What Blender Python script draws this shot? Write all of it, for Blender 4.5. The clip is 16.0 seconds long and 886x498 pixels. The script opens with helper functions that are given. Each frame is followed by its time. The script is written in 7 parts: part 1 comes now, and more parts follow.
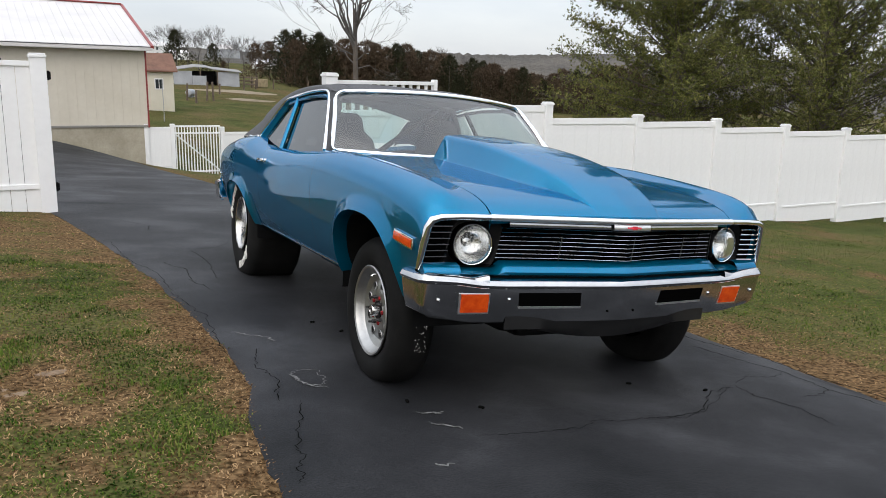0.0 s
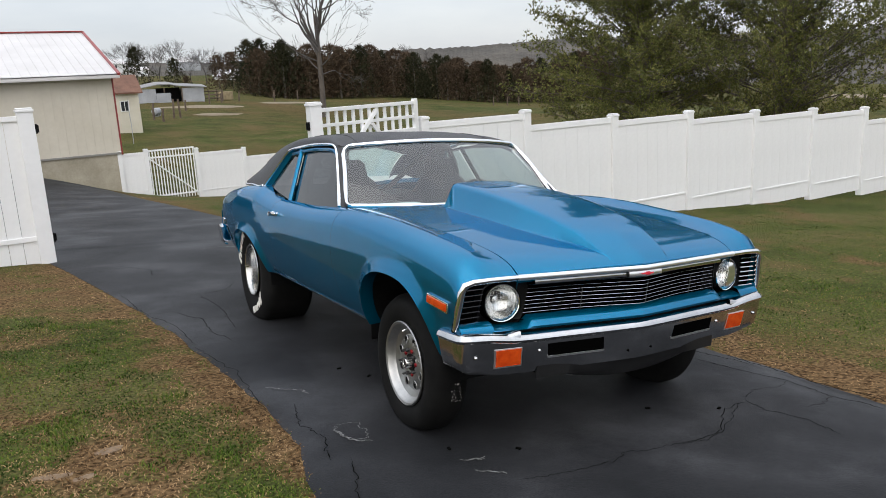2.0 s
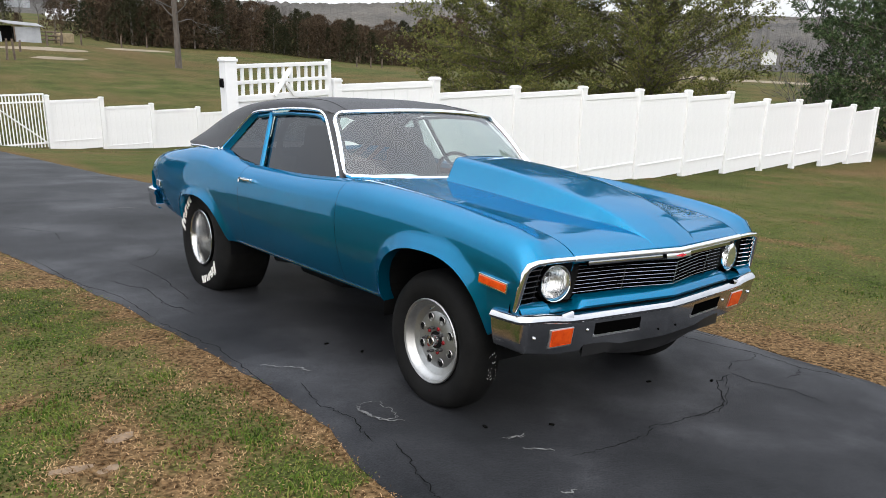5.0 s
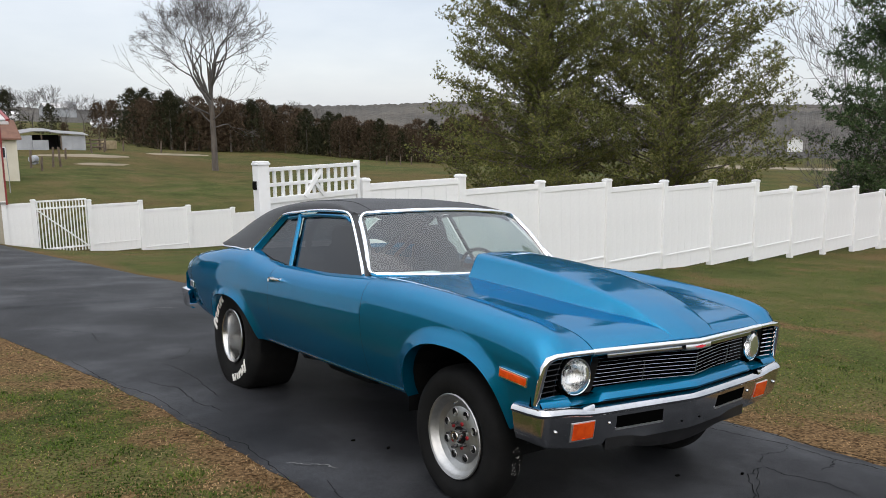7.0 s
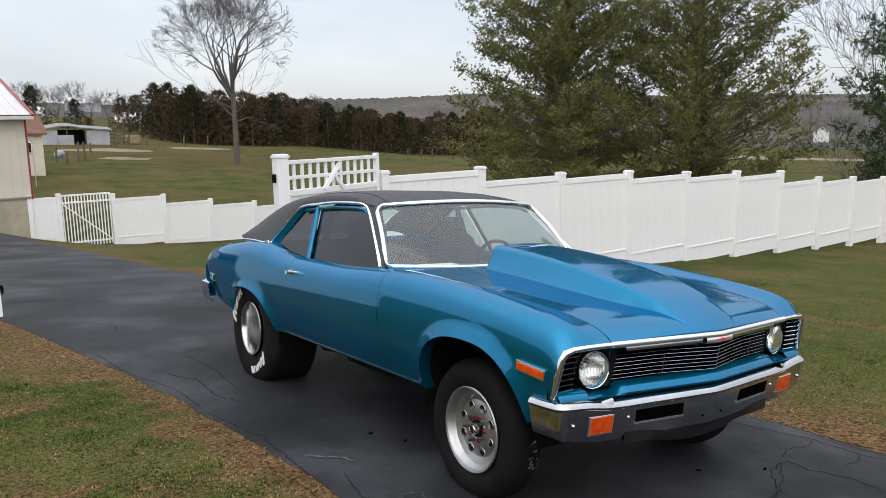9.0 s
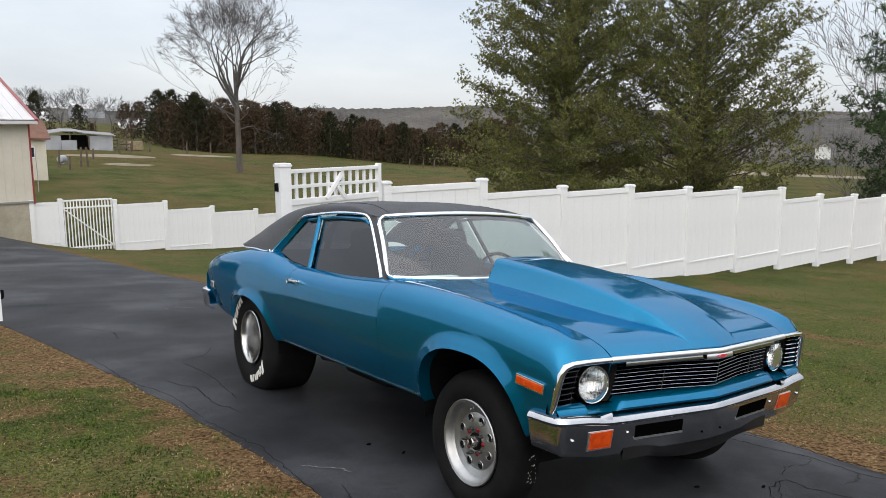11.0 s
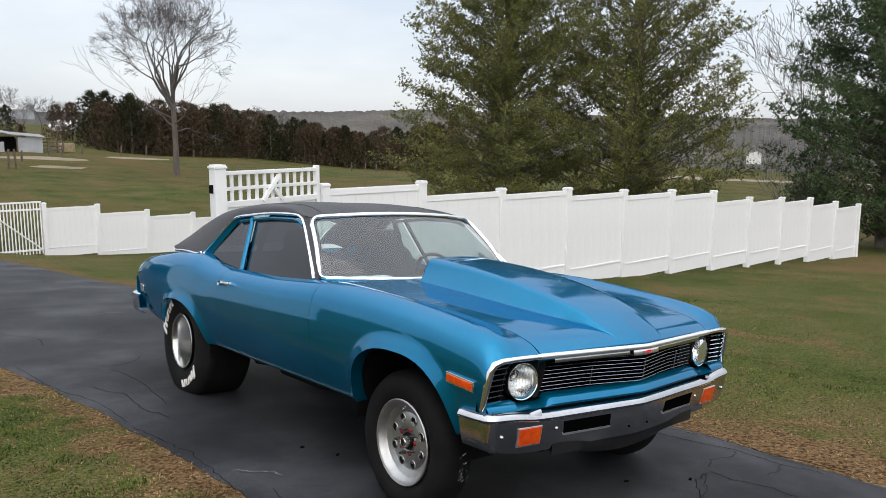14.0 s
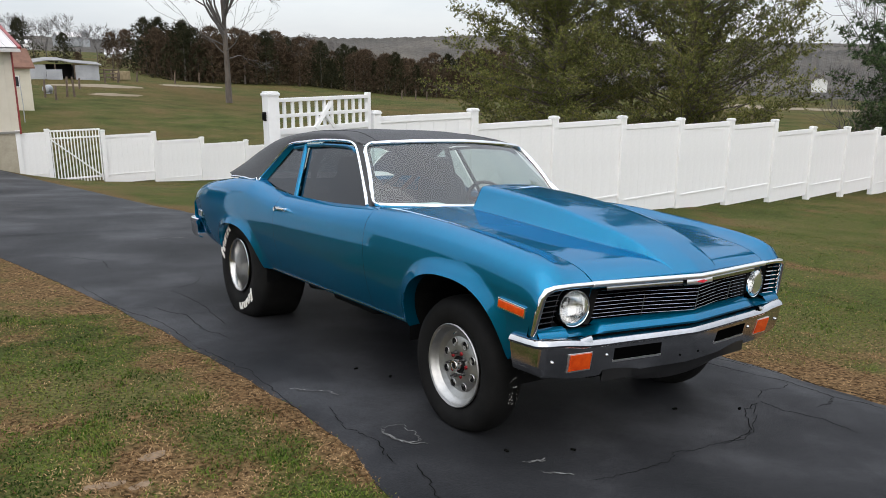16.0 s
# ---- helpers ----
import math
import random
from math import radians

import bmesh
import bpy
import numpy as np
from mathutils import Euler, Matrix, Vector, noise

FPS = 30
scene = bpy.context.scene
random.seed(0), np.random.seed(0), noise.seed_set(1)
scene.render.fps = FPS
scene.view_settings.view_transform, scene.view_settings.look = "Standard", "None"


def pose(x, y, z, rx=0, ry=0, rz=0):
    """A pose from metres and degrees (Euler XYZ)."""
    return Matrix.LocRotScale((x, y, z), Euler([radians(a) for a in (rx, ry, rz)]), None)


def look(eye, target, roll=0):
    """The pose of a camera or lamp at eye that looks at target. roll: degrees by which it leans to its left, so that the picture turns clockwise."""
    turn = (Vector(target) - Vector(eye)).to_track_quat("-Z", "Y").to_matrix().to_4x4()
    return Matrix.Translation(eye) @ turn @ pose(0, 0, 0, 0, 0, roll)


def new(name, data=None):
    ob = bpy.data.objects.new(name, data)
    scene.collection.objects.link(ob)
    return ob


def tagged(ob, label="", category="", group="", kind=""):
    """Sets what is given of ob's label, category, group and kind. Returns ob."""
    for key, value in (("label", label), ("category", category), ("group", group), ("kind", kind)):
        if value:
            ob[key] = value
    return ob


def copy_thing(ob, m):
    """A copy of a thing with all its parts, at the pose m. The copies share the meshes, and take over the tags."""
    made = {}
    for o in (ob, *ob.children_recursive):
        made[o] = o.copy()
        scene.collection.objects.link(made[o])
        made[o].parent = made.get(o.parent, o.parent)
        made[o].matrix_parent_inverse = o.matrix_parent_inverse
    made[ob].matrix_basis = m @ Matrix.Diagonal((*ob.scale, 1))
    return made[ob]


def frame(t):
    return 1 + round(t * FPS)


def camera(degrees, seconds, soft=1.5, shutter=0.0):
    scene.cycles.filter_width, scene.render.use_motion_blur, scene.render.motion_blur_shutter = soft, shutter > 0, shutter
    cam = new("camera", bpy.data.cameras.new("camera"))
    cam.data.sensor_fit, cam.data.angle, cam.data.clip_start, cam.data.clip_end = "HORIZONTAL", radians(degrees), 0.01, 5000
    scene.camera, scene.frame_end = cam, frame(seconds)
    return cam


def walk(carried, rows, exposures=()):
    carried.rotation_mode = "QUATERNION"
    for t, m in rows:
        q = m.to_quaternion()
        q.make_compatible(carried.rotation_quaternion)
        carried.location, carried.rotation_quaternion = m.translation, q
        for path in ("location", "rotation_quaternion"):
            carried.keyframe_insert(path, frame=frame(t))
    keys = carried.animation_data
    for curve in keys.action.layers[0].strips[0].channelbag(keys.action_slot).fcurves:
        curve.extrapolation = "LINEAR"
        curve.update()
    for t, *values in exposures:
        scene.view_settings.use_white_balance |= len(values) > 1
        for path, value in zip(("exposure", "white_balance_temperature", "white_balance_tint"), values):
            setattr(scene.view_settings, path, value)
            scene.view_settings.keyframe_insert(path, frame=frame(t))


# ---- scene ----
# The car and the drive lie in a plane that falls to the car's left and to its rear; SLOPE lays that plane into the world.
SLOPE = Matrix(((0.99739, -0.00334, 0.07212, 0), (-0.00000, 0.99893, 0.04632, 0), (-0.07220, -0.04620, 0.99632, 0), (0, 0, 0, 1)))
cam = camera(59.22, 16.0, soft=0.8)
PATH = [
    (0, (-2.155, -3.321, 1.140), (-1.2539, -1.5561, 0.8661), 3.78),
    (0.5, (-2.163, -3.399, 1.363), (-1.1467, -1.7096, 1.0285), 2.87),
    (1, (-2.122, -3.574, 1.429), (-1.2588, -1.7945, 1.1324), 1.01),
    (1.5, (-2.206, -3.574, 1.440), (-1.4273, -1.7563, 1.1375), 1.44),
    (2, (-2.448, -3.389, 1.452), (-1.4966, -1.6533, 1.1657), -0.68),
    (2.5, (-2.597, -3.156, 1.439), (-1.7250, -1.3864, 1.1131), -0.02),
    (3, (-2.657, -2.923, 1.450), (-1.8006, -1.1439, 1.1309), -4.60),
    (3.5, (-2.823, -2.777, 1.433), (-1.6642, -1.1867, 1.0740), -0.81),
    (4, (-3.046, -2.735, 1.497), (-1.7793, -1.2365, 1.1092), 5.22),
    (4.2, (-3.079, -2.754, 1.497), (-1.8242, -1.2515, 1.0893), 2.72),
    (6.3, (-3.151, -2.946, 1.520), (-1.9148, -1.3926, 1.2775), 1.70),
    (6.5, (-3.153, -2.956, 1.524), (-1.9353, -1.3818, 1.3245), 1.48),
    (7, (-3.158, -2.959, 1.528), (-1.9505, -1.3705, 1.3877), 0.91),
    (7.5, (-3.159, -2.973, 1.521), (-1.9587, -1.3800, 1.3753), 0.70),
    (8, (-3.155, -2.976, 1.523), (-1.9437, -1.3931, 1.3580), -0.00),
    (8.2, (-3.139, -2.969, 1.522), (-1.9589, -1.3624, 1.3581), -0.08),
    (10.3, (-3.110, -2.934, 1.519), (-1.9344, -1.3233, 1.3686), 1.50),
    (10.5, (-3.111, -2.933, 1.508), (-1.9253, -1.3276, 1.3717), 1.73),
    (11, (-3.124, -2.945, 1.528), (-1.9615, -1.3230, 1.3960), 1.56),
    (11.5, (-3.141, -2.932, 1.506), (-2.0031, -1.2913, 1.3844), 2.25),
    (12, (-3.126, -2.940, 1.495), (-2.0237, -1.2800, 1.3308), 2.04),
    (12.5, (-3.106, -2.951, 1.506), (-1.9602, -1.3250, 1.2978), 2.67),
    (13, (-3.086, -2.954, 1.478), (-1.9482, -1.3229, 1.2647), 1.60),
    (13.5, (-3.087, -2.966, 1.474), (-1.8537, -1.4014, 1.2937), 3.28),
    (14, (-3.078, -2.981, 1.507), (-1.7997, -1.4470, 1.3889), 1.55),
    (14.5, (-3.066, -2.967, 1.513), (-1.7783, -1.4395, 1.4207), 2.13),
    (15, (-3.102, -2.952, 1.512), (-1.8955, -1.3600, 1.4100), 1.74),
    (15.5, (-3.094, -2.949, 1.510), (-1.9478, -1.3166, 1.3631), 2.16),
    (16, (-3.100, -2.984, 1.495), (-1.9295, -1.3909, 1.1940), 1.78),
]
EXPOSURES = [(0.0, 0.03), (0.5, 0.32), (1.0, 0.2), (1.5, 0.05), (2.0, -0.05), (2.5, 0.1), (3.0, 0.0), (3.5, 0.22), (4.0, 0.45), (5.0, 0.4), (6.3, 0.2), (7.0, 0.0), (8.0, 0.0), (11.0, 0.0), (12.0, -0.17), (12.6, 0.0), (13.5, 0.1), (14.5, 0.0), (15.0, -0.04), (15.5, -0.09), (16.0, 0.05)]
walk(cam, [(t, SLOPE @ look(eye, target, roll)) for t, eye, target, roll in PATH], EXPOSURES)
# ---- build ----
# ---- world and light ----
world = bpy.data.worlds.new("world")
scene.world = world
world.use_nodes = True
wn, wl = world.node_tree.nodes, world.node_tree.links
wn.clear()
sky = wn.new("ShaderNodeTexSky")
sky.sky_type = "NISHITA"
sky.sun_disc = False
sky.sun_elevation, sky.sun_rotation = radians(41), radians(215)
sky.air_density, sky.dust_density, sky.ozone_density = 1.0, 3.0, 1.0
cloud_co = wn.new("ShaderNodeTexCoord")
cloud_map = wn.new("ShaderNodeMapping")
cloud_map.inputs["Scale"].default_value = (1.0, 1.0, 3.5)
cloud = wn.new("ShaderNodeTexNoise")
cloud.inputs["Scale"].default_value = 2.2
cloud.inputs["Detail"].default_value = 6.0
cloud.inputs["Roughness"].default_value = 0.55
cloud_ramp = wn.new("ShaderNodeValToRGB")
cloud_ramp.color_ramp.elements[0].position = 0.36
cloud_ramp.color_ramp.elements[0].color = (0.675, 0.705, 0.765, 1)
cloud_ramp.color_ramp.elements[1].position = 0.66
cloud_ramp.color_ramp.elements[1].color = (0.86, 0.87, 0.895, 1)
sky_bg = wn.new("ShaderNodeBackground")
sky_bg.inputs["Strength"].default_value = 0.05
cloud_bg = wn.new("ShaderNodeBackground")
cloud_bg.inputs["Strength"].default_value = 0.84
add_bg = wn.new("ShaderNodeAddShader")
out_w = wn.new("ShaderNodeOutputWorld")
# an overcast dome grows brighter towards the zenith
dome_z, dome_gain, dome_mix = wn.new("ShaderNodeSeparateXYZ"), wn.new("ShaderNodeMapRange"), wn.new("ShaderNodeVectorMath")
dome_gain.inputs["From Min"].default_value, dome_gain.inputs["From Max"].default_value = 0.2, 1.0
dome_gain.inputs["To Min"].default_value, dome_gain.inputs["To Max"].default_value = 1.0, 2.7
dome_mix.operation = "SCALE"
wl.new(cloud_co.outputs["Generated"], dome_z.inputs[0])
wl.new(dome_z.outputs["Z"], dome_gain.inputs["Value"])
wl.new(cloud_ramp.outputs[0], dome_mix.inputs[0])
wl.new(dome_gain.outputs[0], dome_mix.inputs["Scale"])
wl.new(sky.outputs[0], sky_bg.inputs["Color"])
wl.new(cloud_co.outputs["Generated"], cloud_map.inputs["Vector"])
wl.new(cloud_map.outputs[0], cloud.inputs["Vector"])
wl.new(cloud.outputs["Fac"], cloud_ramp.inputs["Fac"])
wl.new(dome_mix.outputs[0], cloud_bg.inputs["Color"])
wl.new(sky_bg.outputs[0], add_bg.inputs[0])
wl.new(cloud_bg.outputs[0], add_bg.inputs[1])
wl.new(add_bg.outputs[0], out_w.inputs["Surface"])
sun = new("sun", bpy.data.lights.new("sun", "SUN"))
sun.data.energy, sun.data.angle, sun.data.color = 0.7, radians(85), (1.0, 0.96, 0.9)
sun.matrix_world = look((-9, -13, 14), (0, 0, 0))


# ---- helpers for building ----
def mesh_of(bm, material, smooth=False, name="mesh"):
    me = bpy.data.meshes.new(name)
    bm.normal_update()
    bm.to_mesh(me)
    bm.free()
    for m in (material if isinstance(material, (list, tuple)) else [material]):
        me.materials.append(m)
    if smooth:
        me.polygons.foreach_set("use_smooth", [True] * len(me.polygons))
        me.set_sharp_from_angle(angle=radians(smooth if smooth > 1 else 40))
    return me


def thing(name, label, category, place=None, group="", kind=""):
    ob = new(name)
    ob.empty_display_size = 0.1
    if place is not None:
        ob.matrix_world = place
    return tagged(ob, label, category, group, kind)


def solid(name, bm, material, label, category="", place=None, smooth=False, group="", kind=""):
    ob = new(name, mesh_of(bm, material, smooth, name))
    if place is not None:
        ob.matrix_world = place
    return tagged(ob, label, category, group, kind)


def part(name, bm, material, parent, label="", smooth=False, place=None):
    ob = new(name, bm if isinstance(bm, bpy.types.Mesh) else mesh_of(bm, material, smooth, name))
    ob.parent = parent
    if place is not None:
        ob.matrix_basis = place
    return tagged(ob, label)


def box(bm, lo, hi, bevel=0.0, m=None):
    """An upright box between two corners, its edges rounded by bevel."""
    lo, hi = Vector(lo), Vector(hi)
    made = bmesh.ops.create_cube(bm, size=1.0)["verts"]
    bmesh.ops.transform(bm, matrix=Matrix.Translation((lo + hi) / 2) @ Matrix.Diagonal((*(hi - lo), 1)), verts=made)
    if bevel:
        edges = {e for v in made for e in v.link_edges}
        made = bmesh.ops.bevel(bm, geom=list(edges), offset=bevel, segments=2, affect="EDGES", profile=0.6)["verts"]
    if m is not None:
        bmesh.ops.transform(bm, matrix=m, verts=made)
    return made


def boxes(*specs, bevel=0.0):
    bm = bmesh.new()
    for lo, hi in specs:
        box(bm, lo, hi, bevel)
    return bm


def tube(bm, points, radii, sides=8, caps=True):
    """A round bar along points, with a radius at each of them."""
    pts = [Vector(p) for p in points]
    if not isinstance(radii, (list, tuple)):
        radii = [radii] * len(pts)
    rings, side = [], None
    for i, p in enumerate(pts):
        d = (pts[min(i + 1, len(pts) - 1)] - pts[max(i - 1, 0)]).normalized()
        if side is None:
            side = d.orthogonal().normalized()
        side = (side - d * side.dot(d)).normalized()
        up = d.cross(side)
        rings.append([bm.verts.new(p + (side * math.cos(a) + up * math.sin(a)) * radii[i])
                      for a in (2 * math.pi * k / sides for k in range(sides))])
    for a, b in zip(rings, rings[1:]):
        for k in range(sides):
            bm.faces.new((a[k], a[(k + 1) % sides], b[(k + 1) % sides], b[k]))
    if caps:
        bm.faces.new(rings[0][::-1])
        bm.faces.new(rings[-1])
    return rings


def lathe(bm, profile, sides=32, axis="x", m=None):
    """A turned body: profile of (along, radius) round an axis."""
    rings, made = [], []
    for s, r in profile:
        ring = []
        for k in range(sides):
            a = 2 * math.pi * k / sides
            c, d = r * math.cos(a), r * math.sin(a)
            p = {"x": (s, c, d), "y": (d, s, c), "z": (c, d, s)}[axis]
            ring.append(bm.verts.new(p))
        rings.append(ring)
        made += ring
    for a, b in zip(rings, rings[1:]):
        for k in range(sides):
            bm.faces.new((a[k], a[(k + 1) % sides], b[(k + 1) % sides], b[k]))
    if m is not None:
        bmesh.ops.transform(bm, matrix=m, verts=made)
    return rings


def sheet(bm, rows, close=False):
    """A skin over rows of points of equal length."""
    grid = [[bm.verts.new(p) for p in row] for row in rows]
    for a, b in zip(grid, grid[1:]):
        n = len(a)
        for k in range(n if close else n - 1):
            bm.faces.new((a[k], a[(k + 1) % n], b[(k + 1) % n], b[k]))
    return grid


def lerp(table, s):
    """Read a table of (s, value) rows at s, along straight lines."""
    return float(np.interp(s, [r[0] for r in table], [r[1] for r in table]))


def smooth_read(table, s):
    """Read a table of (s, value) rows at s along a smooth monotone curve."""
    xs, ys = np.array([r[0] for r in table], float), np.array([r[1] for r in table], float)
    if s <= xs[0]:
        return float(ys[0])
    if s >= xs[-1]:
        return float(ys[-1])
    h = np.diff(xs)
    d = np.diff(ys) / h
    k = int(np.searchsorted(xs, s) - 1)
    m = np.r_[d[0], [0 if a * b <= 0 else 2 * a * b / (a + b) for a, b in zip(d, d[1:])], d[-1]]
    u = (s - xs[k]) / h[k]
    return float((2 * u**3 - 3 * u**2 + 1) * ys[k] + (u**3 - 2 * u**2 + u) * h[k] * m[k] + (3 * u**2 - 2 * u**3) * ys[k + 1] + (u**3 - u**2) * h[k] * m[k + 1])


# ---- materials ----
def material(name, base=(0.8, 0.8, 0.8), rough=0.5, metal=0.0, **more):
    m = bpy.data.materials.new(name)
    m.use_nodes = True
    b = m.node_tree.nodes["Principled BSDF"]
    b.inputs["Base Color"].default_value = (*base, 1)
    b.inputs["Roughness"].default_value = rough
    b.inputs["Metallic"].default_value = metal
    for key, value in more.items():
        b.inputs[key.replace("_", " ")].default_value = value
    return m


def varied(m, colors, scale, detail=4.0, rough=None, bump=0.0, bump_scale=None, stretch=(1, 1, 1), space="Object", spots=None, positions=None):
    """Lay noise between colors over a material, a second finer noise into roughness, and relief."""
    n, l = m.node_tree.nodes, m.node_tree.links
    b = n["Principled BSDF"]
    co, mp = n.new("ShaderNodeTexCoord"), n.new("ShaderNodeMapping")
    mp.inputs["Scale"].default_value = stretch
    l.new(co.outputs[space], mp.inputs["Vector"])
    big = n.new("ShaderNodeTexNoise")
    big.inputs["Scale"].default_value, big.inputs["Detail"].default_value, big.inputs["Roughness"].default_value = scale, detail, 0.6
    l.new(mp.outputs[0], big.inputs["Vector"])
    ramp = n.new("ShaderNodeValToRGB")
    e = ramp.color_ramp.elements
    while len(e) < len(colors):
        e.new(0.5)
    for i, c in enumerate(colors):
        e[i].position = positions[i] if positions else 0.3 + 0.4 * i / max(1, len(colors) - 1)
        e[i].color = (*c, 1)
    l.new(big.outputs["Fac"], ramp.inputs["Fac"])
    fine = n.new("ShaderNodeTexNoise")
    fine.inputs["Scale"].default_value, fine.inputs["Detail"].default_value = bump_scale or scale * 12, 5.0
    l.new(mp.outputs[0], fine.inputs["Vector"])
    mix = n.new("ShaderNodeMix")
    mix.data_type, mix.blend_type = "RGBA", "MULTIPLY"
    mix.inputs[0].default_value = 1.0
    tone = n.new("ShaderNodeMapRange")
    tone.inputs["To Min"].default_value, tone.inputs["To Max"].default_value = (spots or (0.8, 1.15))
    l.new(fine.outputs["Fac"], tone.inputs["Value"])
    l.new(ramp.outputs[0], mix.inputs[6])
    l.new(tone.outputs[0], mix.inputs[7])
    l.new(mix.outputs[2], b.inputs["Base Color"])
    if rough:
        rr = n.new("ShaderNodeMapRange")
        rr.inputs["To Min"].default_value, rr.inputs["To Max"].default_value = rough
        l.new(fine.outputs["Fac"], rr.inputs["Value"])
        l.new(rr.outputs[0], b.inputs["Roughness"])
    if bump:
        bp = n.new("ShaderNodeBump")
        bp.inputs["Strength"].default_value, bp.inputs["Distance"].default_value = 1.0, bump
        l.new(fine.outputs["Fac"], bp.inputs["Height"])
        l.new(bp.outputs[0], b.inputs["Normal"])
    return m


PAINT = material("blue_metallic_paint", (0.0, 0.2, 0.43), 0.5, 0.75, Coat_Weight=1.0, Coat_Roughness=0.005, Coat_IOR=1.33, Specular_IOR_Level=0.2, Specular_Tint=(0.0, 0.46, 0.88, 1.0))
varied(PAINT, [(0.0, 0.138, 0.247), (0.0, 0.157, 0.278)], 2.0, bump=0.0, bump_scale=900, spots=(0.8, 1.2))
# the candy coat mirrors its surroundings in blue
pn, pl = PAINT.node_tree.nodes, PAINT.node_tree.links
candy, candy_mix = pn.new("ShaderNodeBsdfGlossy"), pn.new("ShaderNodeMixShader")
candy.inputs["Color"].default_value, candy.inputs["Roughness"].default_value = (0.002, 0.26, 0.58, 1), 0.03
candy_mix.inputs[0].default_value = 0.3
pl.new(pn["Principled BSDF"].outputs[0], candy_mix.inputs[1])
pl.new(candy.outputs[0], candy_mix.inputs[2])
pl.new(candy_mix.outputs[0], pn["Material Output"].inputs["Surface"])
VINYL_TOP = varied(material("black_vinyl_roof", (0.02, 0.02, 0.022), 0.55), [(0.018, 0.018, 0.02), (0.03, 0.03, 0.033)], 6, bump=0.0008, bump_scale=500)
CHROME = material("chrome", (0.86, 0.87, 0.88), 0.07, 1.0)
RUBBER = varied(material("tyre_rubber", (0.015, 0.015, 0.015), 0.75, Specular_IOR_Level=0.15), [(0.004, 0.004, 0.004), (0.01, 0.0098, 0.0095)], 8, bump=0.0006)
BLACK = varied(material("black_paint", (0.012, 0.012, 0.013), 0.45, Specular_IOR_Level=0.12), [(0.003, 0.003, 0.0035), (0.008, 0.008, 0.008)], 7)
WHITE_VINYL = varied(material("white_vinyl", (0.8, 0.8, 0.8), 0.38), [(0.8, 0.8, 0.8), (0.86, 0.86, 0.86)], 1.4, spots=(0.95, 1.03), rough=(0.3, 0.5))
ASPHALT = material("asphalt", (0.03, 0.03, 0.033), 0.6, Specular_IOR_Level=0.05)
varied(ASPHALT, [(0.0132, 0.014, 0.0152), (0.0286, 0.0294, 0.0319), (0.0638, 0.0655, 0.0699)], 0.9, detail=9, rough=(0.38, 0.68), bump=0.0016, bump_scale=130, spots=(0.0, 2.1))
SOIL = material("lawn_soil", (0.1, 0.1, 0.03), 0.9, Specular_IOR_Level=0.03)
varied(SOIL, [(0.03352, 0.04499, 0.01344), (0.06384, 0.07268, 0.02184), (0.1037, 0.08652, 0.0378)], 0.5, bump=0.01, bump_scale=45, spots=(-0.6, 2.6), detail=10)
# dead thatch shows through where the lawn is dry
sn, sl = SOIL.node_tree.nodes, SOIL.node_tree.links
dry_at, thatch, dry_mix = sn.new("ShaderNodeAttribute"), sn.new("ShaderNodeTexNoise"), sn.new("ShaderNodeMix")
dry_at.attribute_name, dry_mix.data_type = "dry", "RGBA"
thatch.inputs["Scale"].default_value, thatch.inputs["Detail"].default_value = 38.0, 6.0
dry_ramp = sn.new("ShaderNodeValToRGB")
dry_ramp.color_ramp.elements[0].position, dry_ramp.color_ramp.elements[0].color = 0.34, (0.03, 0.017, 0.0075, 1)
dry_ramp.color_ramp.elements[1].position, dry_ramp.color_ramp.elements[1].color = 0.68, (0.22, 0.14, 0.07, 1)
green_link = sn["Principled BSDF"].inputs["Base Color"].links[0].from_socket
dry_co = sn.new("ShaderNodeTexCoord")
sl.new(dry_co.outputs["Object"], thatch.inputs["Vector"])
sl.new(thatch.outputs["Fac"], dry_ramp.inputs["Fac"])
sl.new(dry_at.outputs["Fac"], dry_mix.inputs[0])
sl.new(green_link, dry_mix.inputs[6])
sl.new(dry_ramp.outputs[0], dry_mix.inputs[7])
sl.new(dry_mix.outputs[2], sn["Principled BSDF"].inputs["Base Color"])
SIDING = material("cream_steel_siding", (0.55, 0.5, 0.42), 0.5)
varied(SIDING, [(0.565, 0.52, 0.429), (0.655, 0.61, 0.52)], 0.6, spots=(0.94, 1.05))
CONCRETE = varied(material("concrete", (0.4, 0.36, 0.28), 0.85), [(0.3, 0.27, 0.2), (0.42, 0.38, 0.3)], 1.2, bump=0.003)
ROOF_METAL = varied(material("pale_steel_roof", (0.7, 0.68, 0.66), 0.4), [(0.528, 0.51, 0.502), (0.634, 0.616, 0.607)], 0.5, spots=(0.95, 1.04))
RED_TRIM = varied(material("red_steel_trim", (0.25, 0.03, 0.03), 0.45), [(0.2, 0.025, 0.025), (0.28, 0.04, 0.035)], 2)

